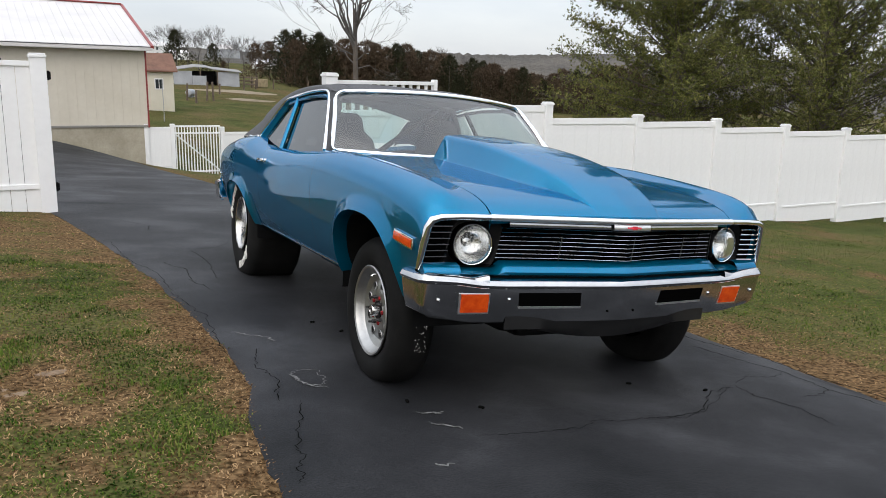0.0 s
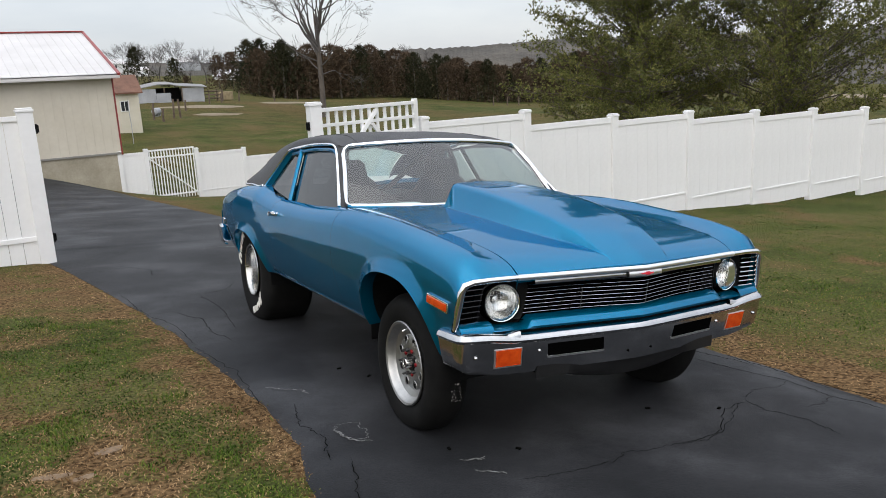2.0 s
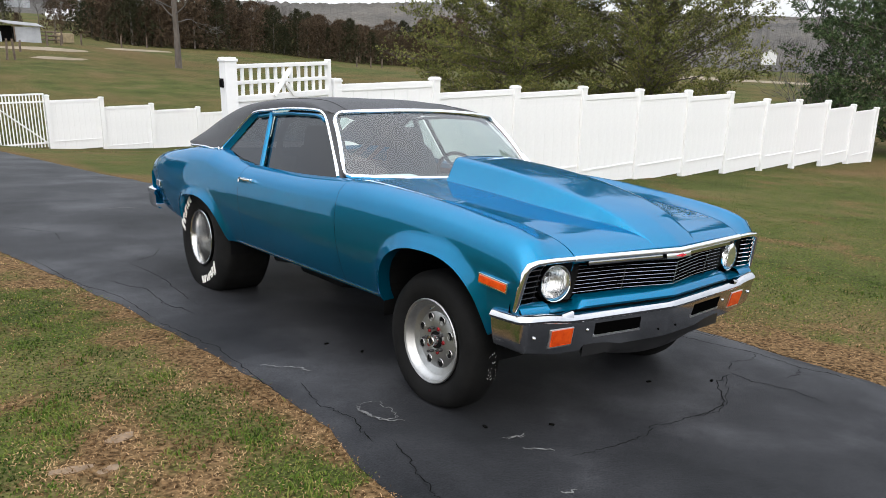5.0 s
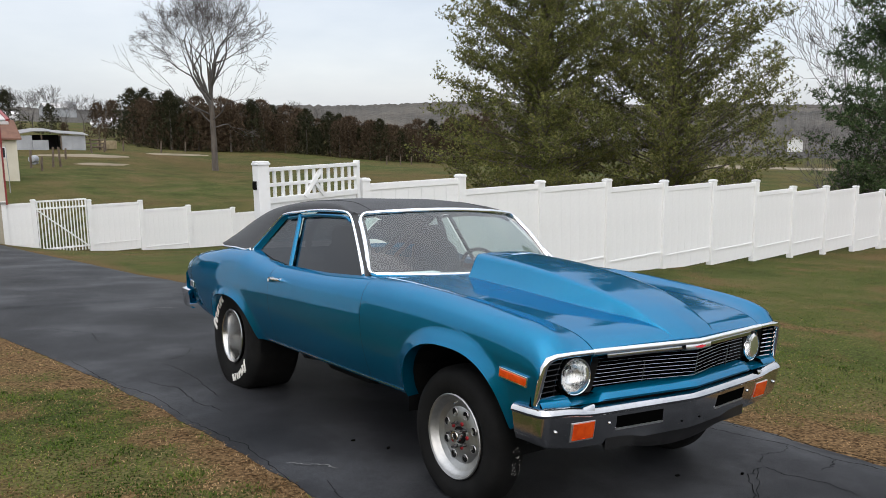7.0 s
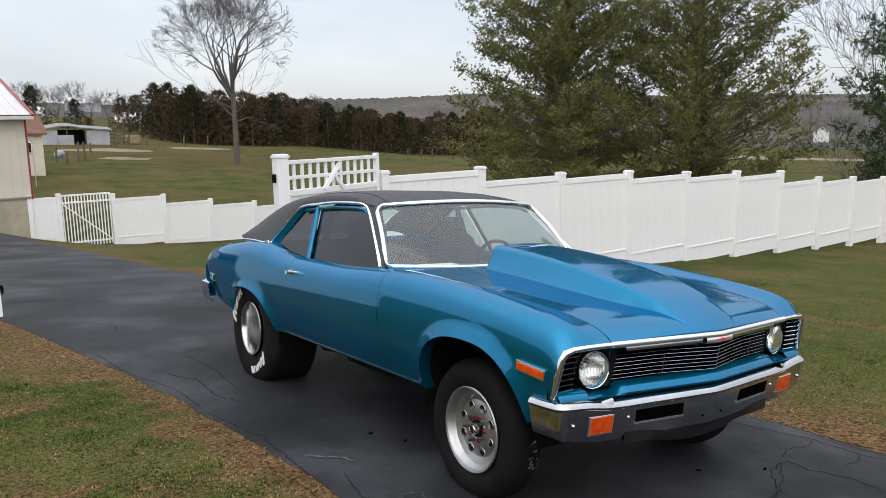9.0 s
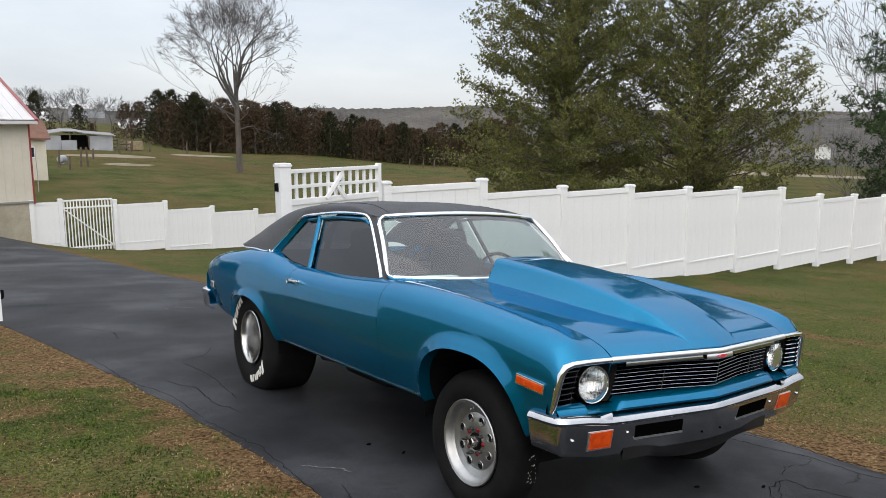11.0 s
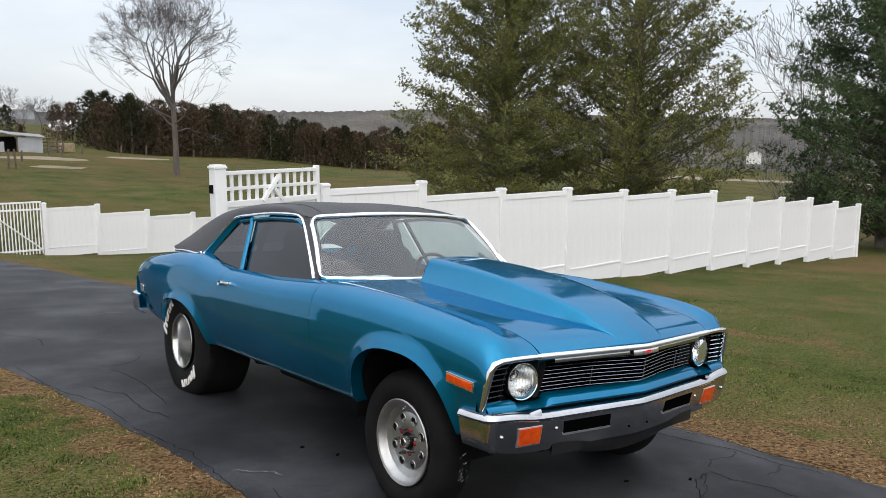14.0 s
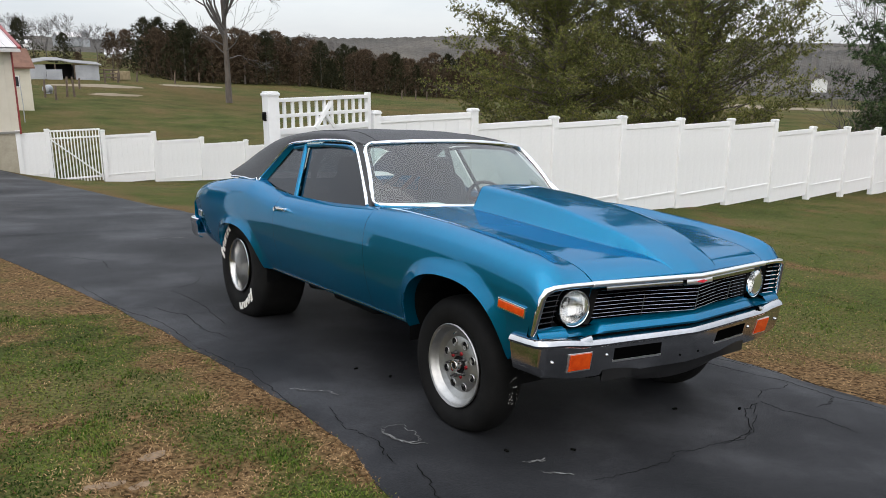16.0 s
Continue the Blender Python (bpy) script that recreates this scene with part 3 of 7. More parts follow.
DASH = varied(material("grey_dash_vinyl", (0.05, 0.05, 0.055), 0.6), [(0.04, 0.04, 0.045), (0.07, 0.07, 0.075)], 8)
VALANCE = varied(material("dark_grey_paint", (0.03, 0.03, 0.03), 0.4), [(0.006, 0.006, 0.0065), (0.014, 0.014, 0.0145)], 6)
# glossless black for slots, holes and grille backing: their shade as colour
PIT = material("recess_shade_black", (0.002, 0.002, 0.002), 0.9, Specular_IOR_Level=0.0)
BAR_METAL = material("dull_bright_bar", (0.4, 0.4, 0.41), 0.25, 1.0)
RED_METAL = material("red_anodised_metal", (0.32, 0.02, 0.025), 0.35, 0.6)
WHITE_PAINT = varied(material("white_marking_paint", (0.75, 0.74, 0.68), 0.7), [(0.6, 0.59, 0.54), (0.8, 0.79, 0.74)], 40)
BUMPER_CHROME = varied(material("aged_chrome", (0.5, 0.5, 0.51), 0.1, 1.0), [(0.5, 0.505, 0.51), (0.62, 0.625, 0.63)], 5, rough=(0.06, 0.2), spots=(0.9, 1.06))
PAPER = material("white_paper", (0.8, 0.8, 0.8), 0.8)

HALF = [(-0.66, 0.906), (-0.3, 0.92), (0.3, 0.93), (1.5, 0.938), (2.4, 0.942), (2.9, 0.94), (3.35, 0.924), (3.74, 0.885), (4.02, 0.83)]
CROWN = [(-0.66, 0.86), (-0.645, 0.9), (-0.6, 0.938), (-0.5, 0.97), (-0.2, 1.009), (0.0, 1.027), (0.3, 1.048), (0.6, 1.056), (0.8, 1.05), (0.95, 1.042), (1.5, 1.022), (2.0, 1.022), (2.35, 1.05), (2.6, 1.08), (2.9, 1.075), (3.35, 1.035), (3.74, 0.985), (4.02, 0.93)]
HOOD_Z = [(-0.66, 0.866), (-0.62, 0.895), (-0.52, 0.932), (-0.35, 0.962), (0.0, 0.994), (0.4, 1.02), (0.78, 1.04)]
ROCKER = [(-0.66, 0.60), (-0.5, 0.52), (-0.44, 0.47), (0.4, 0.455), (2.35, 0.455), (3.2, 0.47), (3.55, 0.5), (4.02, 0.56)]
ARCHES = ((-0.045, 0.37, 0.425, 0.435), (2.76, 0.35, 0.44, 0.385))


def side_x(y, z):
    """Half width of the body at a station and height."""
    crown = smooth_read(CROWN, y)
    waist = 0.76 + 0.075 * max(0.0, min(1.0, (crown - 0.9) / 0.1))
    if z < waist:
        off = smooth_read([(0.43, -0.115), (0.5, -0.075), (0.62, -0.033), (0.74, -0.007), (waist + 0.001, 0.0)], z)
    else:
        off = smooth_read([(0, 0), (0.35, -0.007), (0.65, -0.025), (0.85, -0.056), (0.95, -0.088), (1, -0.122)], (z - waist) / (crown - waist))
    x = smooth_read(HALF, y) + off
    for yc, zc, a, b in ARCHES:
        d = (abs((y - yc) / a) ** 2.5 + abs(max(z - zc, 0) / b) ** 2.5) ** 0.4
        if d < 1.17:
            x += 0.032 * min(1.0, (1.17 - d) / 0.17) ** 1.25
    return x


def front_bow(x, y, z):
    """The nose is a shallow arrow in plan and leans back towards its foot."""
    f = max(0.0, min(1.0, (-0.2 - y) / 0.46))
    f = f * f * (3 - 2 * f)
    return y + f * (-0.135 + 0.135 * abs(x) + 0.15 * max(0.0, 0.86 - z))


def low_edge(y):
    z = smooth_read(ROCKER, y)
    for yc, zc, a, b in ARCHES:
        u = abs(y - yc) / a
        if u < 1:
            z = max(z, zc + b * (1 - u**2.5) ** 0.4)
    return z


def stations(y0, y1):
    ys = set(np.round(np.linspace(y0, y1, max(4, int((y1 - y0) / 0.045))), 4))
    for yc, zc, a, b in ARCHES:
        for k in range(0, 49):
            y = yc + a * math.cos(math.pi * k / 48)
            if y0 < y < y1:
                ys.add(round(y, 4))
        for y in (yc - a * 0.999, yc + a * 0.999):
            if y0 < y < y1:
                ys.add(y)
    return sorted(ys)


def side_panel(name, y0, y1, s, parent, label, inward=None):
    """A stretch of the body's side, with its wheel opening, turned edges and the part of the top that belongs to it."""
    bm = bmesh.new()
    rows = []
    for y in stations(y0, y1):
        lo, crown = low_edge(y), smooth_read(CROWN, y)
        hs = [lo + (crown - lo) * (1 - (1 - k / 22) ** 1.25) for k in range(23)]
        row = [(s * (side_x(y, lo) - 0.07), front_bow(side_x(y, lo), y, lo), lo + 0.004), (s * (side_x(y, lo) - 0.006), front_bow(side_x(y, lo), y, lo), lo - 0.001)]
        row += [(s * side_x(y, z), front_bow(side_x(y, z), y, z), z) for z in hs]
        end = inward(y) if inward else side_x(y, crown) - 0.045
        x0 = side_x(y, crown)
        rise = (smooth_read(HOOD_Z, y) + 0.0015 - crown) if inward and y < 0.78 else 0.008 if inward else -0.015
        for u in (0.15, 0.4, 0.7, 1.0):
            x = x0 + (end - x0) * u
            z = crown + rise * math.sin(u * math.pi / 2)
            row.append((s * x, front_bow(x, y, z), z))
        row.append((s * (end - 0.002), front_bow(end, y, crown), crown + rise - 0.035))
        rows.append(row)
    sheet(bm, rows)
    if s > 0:
        bmesh.ops.reverse_faces(bm, faces=bm.faces[:])
    bmesh.ops.recalc_face_normals(bm, faces=bm.faces[:])
    return part(name, bm, PAINT, parent, label, smooth=35)


car = thing("car", "blue metallic two-door muscle car with black vinyl roof, parked", "car", SLOPE @ pose(0.026, 0, 0, 0, 0, -0.8))


def seam_x(y):
    return 0.632 + 0.03 * max(0.0, min(1.0, (y + 0.66) / 1.4))


for s in (-1, 1):
    side_panel("front_fender", -0.66, 0.768, s, car, "", lambda y: seam_x(y) + 0.003)
    side_panel("door", 0.7715, 2.0125, s, car, "")
    side_panel("quarter_panel", 2.016, 4.02, s, car, "", lambda y: 0.0 if y > 3.47 else max(0.52, side_x(y, 1.0) - 0.06 - 0.3 * max(0.0, (y - 2.2))))

# hood with its raised rear-facing scoop
SCOOP_H = [(-0.64, 0.0), (-0.56, 0.02), (-0.48, 0.052), (-0.345, 0.085), (-0.2, 0.105), (0.0, 0.122), (0.3, 0.134), (0.62, 0.138)]
SCOOP_W = [(-0.64, 0.17), (-0.5, 0.225), (-0.35, 0.27), (-0.1, 0.29), (0.62, 0.278)]


def hood_z(x, y):
    return smooth_read(HOOD_Z, y) + 0.012 * (1 - (x / 0.66) ** 2)


def hood_row(y, with_scoop=True):
    seam, h, w = seam_x(y) - 0.002, smooth_read(SCOOP_H, y) if with_scoop else 0.0, smooth_read(SCOOP_W, y)
    t = w - 0.012 - 0.3 * h
    half = []
    for x in np.linspace(0, t * 0.8, 8):
        half.append((x, hood_z(x, y) + h * (1 - 0.05 * (x / t) ** 2)))
    for k, a in enumerate(np.radians((0, 22, 45, 68))):
        r = min(0.035, t * 0.16)
        half.append((t * 0.84 + r * math.sin(a), hood_z(x, y) + h * 0.955 - 0.3 * h * (1 - math.cos(a))))
    half.append((w - 0.012, hood_z(w, y) + 0.1 * h))
    half.append((w, hood_z(w, y) + 0.008 * h))
    for x in np.linspace(w + 0.012, seam, 9):
        half.append((x, hood_z(x, y)))
    half.append((seam, hood_z(seam, y) - 0.035))
    return half


def hood():
    bm = bmesh.new()
    rows = []
    for y in np.r_[np.linspace(-0.66, -0.5, 9), np.linspace(-0.47, 0.62, 36)]:
        half = hood_row(y)
        pts = [(-x, z) for x, z in half[::-1]] + half[1:]
        rows.append([(x, front_bow(x, y, z), z) for x, z in pts])
    lip = [(x, y + 0.012, z - 0.035) for x, y, z in rows[0]]
    sheet(bm, [lip] + rows)
    rows = []
    for y in np.linspace(0.6205, 0.76, 6):
        half = hood_row(y, False)
        rows.append([(-x, y, z) for x, z in half[::-1]] + [(x, y, z) for x, z in half[1:]])
    sheet(bm, rows)
    bmesh.ops.recalc_face_normals(bm, faces=bm.faces[:])
    ob = part("hood", bm, PAINT, car, "blue hood with a tall rear-facing scoop", smooth=32)
    # rear face of the scoop, with a rounded rim round a recess
    bm = bmesh.new()
    half = hood_row(0.62)[:14]
    pts = [(-x, z) for x, z in half[::-1]] + half[1:]
    base = [(x, hood_z(x, 0.62) - 0.004) for x, z in pts]
    sheet(bm, [[(x, 0.6215, z) for x, z in pts], [(x * 0.93, 0.63, b + (z - b) * 0.9) for (x, z), (_, b) in zip(pts, base)],
               [(x * 0.92, 0.6, b + (z - b) * 0.88) for (x, z), (_, b) in zip(pts, base)], [(x * 0.92, 0.6, b) for x, b in base]])
    part("scoop_mouth", bm, PAINT, ob)
    return ob


hood()
# cowl between hood and windscreen, with its row of slots
bm = bmesh.new()
rows = []
for u in np.linspace(-1, 1, 25):
    x = 0.79 * u
    yb = 0.70 + 0.267 * (x / 0.745) ** 2 + 0.02
    rows.append([(x, 0.763, 1.028 - 0.006 * u * u), (x, 0.775, 1.036 - 0.006 * u * u), (x, max(0.79, yb), 1.042 - 0.006 * u * u), (x, max(0.8, yb) + 0.01, 1.02)])
sheet(bm, rows)
bmesh.ops.recalc_face_normals(bm, faces=bm.faces[:])
cowl = part("cowl", bm, PAINT, car, smooth=30)

# windscreen
def screen_point(u, v, push=0.0):
    low = Vector((0.75 * u, 0.71 + 0.262 * u * u, 1.036 + 0.006 * u * u))
    high = Vector((0.638 * u, 1.175 + 0.125 * u**2, 1.422 - 0.032 * u * u))
    p = low.lerp(high, v)
    p += Vector((0, -0.03, 0.03)) * math.sin(math.pi * v) * 0.5
    return p + Vector((0.35 * u, -0.75, 0.55)) * push


def screen_border(push=0.0, r=0.09):
    """Round the screen once, with rounded corners."""
    pts = []
    for cu, cv, a0 in ((1 - r, 1 - r * 1.6, 0), (-1 + r, 1 - r * 1.6, 90), (-1 + r * 0.5, r * 0.6, 180), (1 - r * 0.5, r * 0.6, 270)):
        f = 1.0 if cv > 0.5 else 0.5
        for k in range(6):
            a = radians(a0 + 90 * k / 5)
            pts.append((cu + r * f * math.cos(a), cv + r * (1.6 if f == 1 else 0.6) * math.sin(a)))
    out = []
    for (u0, v0), (u1, v1) in zip(pts, pts[1:] + pts[:1]):
        n = 10 if abs(u1 - u0) + abs(v1 - v0) > 0.4 else 1
        out += [screen_point(u0 + (u1 - u0) * k / n, v0 + (v1 - v0) * k / n, push) for k in range(n)]
    return out + out[:1]


bm = bmesh.new()
sheet(bm, [[screen_point(u, v) for u in np.linspace(-1, 1, 25)] for v in np.linspace(0, 1, 9)])
screen = part("windscreen", bm, SCREEN_GLASS, car, "clear windscreen glass", smooth=60)
screen.visible_shadow = False
bm = bmesh.new()
tube(bm, screen_border(0.008), 0.0135, 6, False)
part("chrome_surround", bm, CHROME, screen, "bright chrome moulding", smooth=60)
# black band inside the glass edge
bm = bmesh.new()
a, b = screen_border(-0.004), []
mid = screen_point(0, 0.5)
sheet(bm, [a, [p + (mid - p) * 0.045 for p in a]])
part("seal", bm, BLACK, screen)


def catmull(ctrl, n):
    c = [Vector(p) for p in ctrl]
    c = [c[0] * 2 - c[1]] + c + [c[-1] * 2 - c[-2]]
    out = []
    for i in range(1, len(c) - 2):
        for k in range(n):
            t = k / n
            out.append(0.5 * ((2 * c[i]) + (c[i + 1] - c[i - 1]) * t + (2 * c[i - 1] - 5 * c[i] + 4 * c[i + 1] - c[i + 2]) * t * t + (3 * c[i] - c[i - 1] - 3 * c[i + 1] + c[i + 2]) * t**3))
    return out + [c[-2]]


# roof: edge, shoulder and middle line from the windscreen to the tail
EDGE = catmull([(0.657, 1.36, 1.39), (0.642, 1.65, 1.412), (0.646, 2.0, 1.395), (0.665, 2.31, 1.362), (0.73, 2.47, 1.23), (0.8, 2.63, 1.09), (0.795, 2.92, 1.082), (0.775, 3.22, 1.072)], 4)
SHOULDER = catmull([(0.605, 1.295, 1.396), (0.56, 1.62, 1.455), (0.56, 2.0, 1.46), (0.565, 2.32, 1.445), (0.585, 2.7, 1.39), (0.61, 3.02, 1.29), (0.64, 3.26, 1.188), (0.69, 3.46, 1.085)], 4)
MIDDLE = catmull([(0, 1.178, 1.425), (0, 1.62, 1.48), (0, 2.0, 1.488), (0, 2.35, 1.47), (0, 2.68, 1.435), (0, 2.87, 1.4), (0, 3.16, 1.245), (0, 3.48, 1.08)], 4)
bm = bmesh.new()
rows = []
split = 20
for i in range(split + 1):
    e, sh, m = EDGE[i], SHOULDER[i], MIDDLE[i]
    fl = Vector((-1, 1, 1))
    q = m.lerp(sh, 0.5) + Vector((0, 0, 0.012))
    ctrl = [e, e.lerp(sh, 0.5) + Vector((0.022, 0, 0.012)), sh, q, m, q * fl, sh * fl, (e.lerp(sh, 0.5) + Vector((0.022, 0, 0.012))) * fl, e * fl]
    rows.append(catmull(ctrl, 3))
rows_roof = rows
inner = [p + Vector((0, 0.0, -0.03)) for p in rows[0]]
sheet(bm, [inner] + rows)
for s in (1, -1):
    strip = []
    for i in range(split, len(EDGE)):
        e, sh = EDGE[i], SHOULDER[i]
        inn = sh + Vector((-0.05, 0.0, -0.03))
        strip.append([Vector((p.x * s, p.y, p.z)) for p in catmull([e, e.lerp(sh, 0.5) + Vector((0.022, 0, 0.012)), sh, inn], 3)])
    sheet(bm, strip)
bmesh.ops.recalc_face_normals(bm, faces=bm.faces[:])
roof = part("roof", bm, VINYL_TOP, car, "black vinyl roof covering with seams", smooth=50)
# seams of the vinyl and its chrome base moulding
for s in (1, -1):
    bm = bmesh.new()
    tube(bm, [row[7 if s > 0 else -8] + Vector((0, 0, 0.001)) for row in rows_roof[:18]], 0.003, 4)
    part("roof_seam", bm, VINYL_TOP, roof)
    bm = bmesh.new()
    tube(bm, [Vector((p.x * s * 1.012, p.y, p.z)) for p in EDGE[20:]], 0.009, 6)
    part("base_moulding", bm, CHROME, roof, "chrome moulding", smooth=60)
bm = bmesh.new()
sheet(bm, [[Vector((SHOULDER[i].x * u * 0.94, MIDDLE[i].y + (SHOULDER[i].y - MIDDLE[i].y) * u * u, MIDDLE[i].z + (SHOULDER[i].z - MIDDLE[i].z) * u * u)) for u in np.linspace(-1, 1, 9)] for i in range(split, len(EDGE))])
rear_glass = part("rear_window", bm, SCREEN_GLASS, car, "clear rear window", smooth=60)
rear_glass.visible_shadow = False


# side windows
def tumble(y, z, out=0.0):
    return Vector((0.8 - (z - 1.05) * 0.42 + 0.02 * max(0.0, (y - 2.2)) + out, y, z))


DLO = catmull([tumble(*p) for p in ((0.952, 1.045), (1.045, 1.13), (1.19, 1.255), (1.31, 1.352), (1.38, 1.39), (1.49, 1.406), (1.8, 1.404), (2.1, 1.384), (2.3, 1.362), (2.37, 1.325), (2.49, 1.21), (2.61, 1.095), (2.59, 1.075), (2.36, 1.045))], 4)


def window_panel(corners, s, out, n=6):
    a, b, c, d = (Vector(p) for p in (corners if s > 0 else corners[::-1]))
    bm = bmesh.new()
    sheet(bm, [[Vector((q.x * s, q.y, q.z)) for q in (tumble(p.y, p.z, out) for p in ((a.lerp(b, u)).lerp(d.lerp(c, u), v) for u in np.linspace(0, 1, n)))] for v in np.linspace(0, 1, n)])
    return bm


for s in (-1, 1):
    side = part("side_window", window_panel([(0, 0.965, 1.03), (0, 1.92, 1.005), (0, 2.05, 1.352), (0, 1.34, 1.372)], s, -0.03), TINTED_GLASS if s < 0 else FAR_TINT, car, "tinted side glass, its far pane lightened for the light outside")
    bm = bmesh.new()
    tube(bm, [Vector((p.x * s, p.y, p.z)) for p in DLO[:-4]], 0.0105, 6)
    part("window_moulding", bm, CHROME, side, "chrome window moulding", smooth=60)
    bm = bmesh.new()
    tube(bm, [Vector((p.x * s, p.y, p.z)) for p in (tumble(1.925, 1.0, -0.012), tumble(2.075, 1.365, -0.012))], 0.016, 6)
    part("window_post", bm, PAINT if s < 0 else BLACK, side)
    bm = bmesh.new()
    top = [tumble(y, z - 0.022, -0.014) for y, z in ((1.34, 1.365), (1.4, 1.386), (1.49, 1.396), (1.8, 1.394), (2.07, 1.376), (2.25, 1.356))]
    tube(bm, [Vector((p.x * s, p.y, p.z)) for p in top], 0.012, 6)
    part("door_frame", bm, PAINT if s < 0 else BLACK, side)
    part("quarter_window", window_panel([(0, 1.945, 1.01), (0, 2.56, 1.066), (0, 2.3, 1.342), (0, 2.095, 1.358)], s, -0.03), TINTED_GLASS if s < 0 else FAR_TINT, car, "tinted quarter glass, its far pane lightened for the light outside")
    # painted reveal behind the quarter glass
    bm = bmesh.new()
    outer = [tumble(2.1, 1.384, -0.004), tumble(2.3, 1.358, -0.004), tumble(2.37, 1.322, -0.004), tumble(2.49, 1.21, -0.004), tumble(2.605, 1.09, -0.004), tumble(2.52, 1.05, -0.01)]
    inn = [tumble(2.1, 1.362, -0.04), tumble(2.28, 1.345, -0.04), tumble(2.33, 1.305, -0.04), tumble(2.445, 1.188, -0.04), tumble(2.565, 1.074, -0.04), tumble(2.5, 1.046, -0.04)]
    sheet(bm, [[Vector((p.x * s, p.y, p.z)) for p in outer], [Vector((p.x * s, p.y, p.z)) for p in inn]])
    bmesh.ops.recalc_face_normals(bm, faces=bm.faces[:])
    part("window_reveal", bm, PAINT if s < 0 else BLACK, car)
    # vinyl-covered windscreen pillar
    bm = bmesh.new()
    sheet(bm, [[Vector((p.x * s, p.y, p.z)) for p in (screen_point(0.995, v), screen_point(0.995, v).lerp(tumble(0.95 + 0.4 * v, 1.03 + 0.36 * v), 0.5) + Vector((0.008, -0.006, 0)), tumble(0.95 + 0.4 * v, 1.03 + 0.36 * v, -0.002))] for v in np.linspace(-0.02, 1.0, 10)])
    bmesh.ops.recalc_face_normals(bm, faces=bm.faces[:])
    part("screen_pillar", bm, VINYL_TOP, car, smooth=60)

# mouldings, handles, lamps on the sides
for s in (-1, 1):
    bm = bmesh.new()
    tube(bm, [(s * (side_x(y, 0.475) + 0.003), y, 0.472) for y in np.linspace(0.45, 2.2, 14)], 0.002, 4)
    part("rocker_moulding", bm, CHROME, car)
    bm = bmesh.new()
    x = side_x(1.8, 0.93)
    box(bm, (-0.012, -0.028, -0.012), (0.012, 0.028, 0.012), 0.006, pose(s * x, 1.955, 0.935))
    box(bm, (-0.009, -0.085, -0.009), (0.009, 0.07, 0.009), 0.006, pose(s * (x + 0.026), 1.885, 0.94))
    box(bm, (-0.014, -0.02, -0.012), (0.014, 0.012, 0.012), 0.006, pose(s * (x + 0.008), 1.82, 0.937))
    tube(bm, [(s * (x - 0.005), 1.955, 0.925), (s * (x + 0.034), 1.955, 0.928)], 0.013, 10)
    part("door_handle", bm, CHROME, car, "chrome door handle", smooth=40)
    bm = bmesh.new()
    a, b = Vector((s * (side_x(-0.43, 0.745) + 0.004), -0.43, 0.752)), Vector((s * (side_x(-0.6, 0.74) + 0.004), front_bow(0.9, -0.6, 0.72), 0.735))
    d = (b - a).normalized()
    m = Matrix.Translation((a + b) / 2) @ Matrix((Vector((s, 0, 0)) - d * d.x * s, d, d.cross(Vector((-s, 0, 0))) * -s)).transposed().to_4x4()
    box(bm, (-0.008, -0.088, -0.024), (0.009, 0.088, 0.024), 0.004, m)
    lamp = part("side_marker", bm, CHROME, car, "amber side marker in a chrome frame", smooth=30)
    bm = bmesh.new()
    box(bm, (0.0, -0.08, -0.0165), (0.014, 0.08, 0.0165), 0.004, m)
    part("lens", bm, AMBER, lamp, "amber lens", smooth=30)
    bm = bmesh.new()
    box(bm, (-0.012, -0.07, -0.026), (0.006, 0.07, 0.026), 0.005, pose(s * side_x(3.72, 0.72), 3.72, 0.72, 0, 0, s * 8))
    part("rear_marker", bm, CHROME, car)


# nose
def nose(x, z, back=0.0):
    """A place on the front of the nose."""
    return Vector((x, front_bow(x, -0.66, z) + back, z))


def nose_strip(bm, xs, z0, z1, back0=0.0, back1=0.0, thick=0.012):
    rows = []
    for x in xs:
        p0, p1 = nose(x, z0, back0), nose(x, z1, back1)
        f = Vector((0, -thick, 0))
        rows.append([p0 + Vector((0, 0.01, 0)), p0 + f * 0.7, p0 + f + (p1 - p0) * 0.15, p1 + f - (p1 - p0) * 0.15, p1 + f * 0.7, p1 + Vector((0, 0.01, 0))])
    sheet(bm, rows)
    bmesh.ops.recalc_face_normals(bm, faces=bm.faces[:])
    return bm


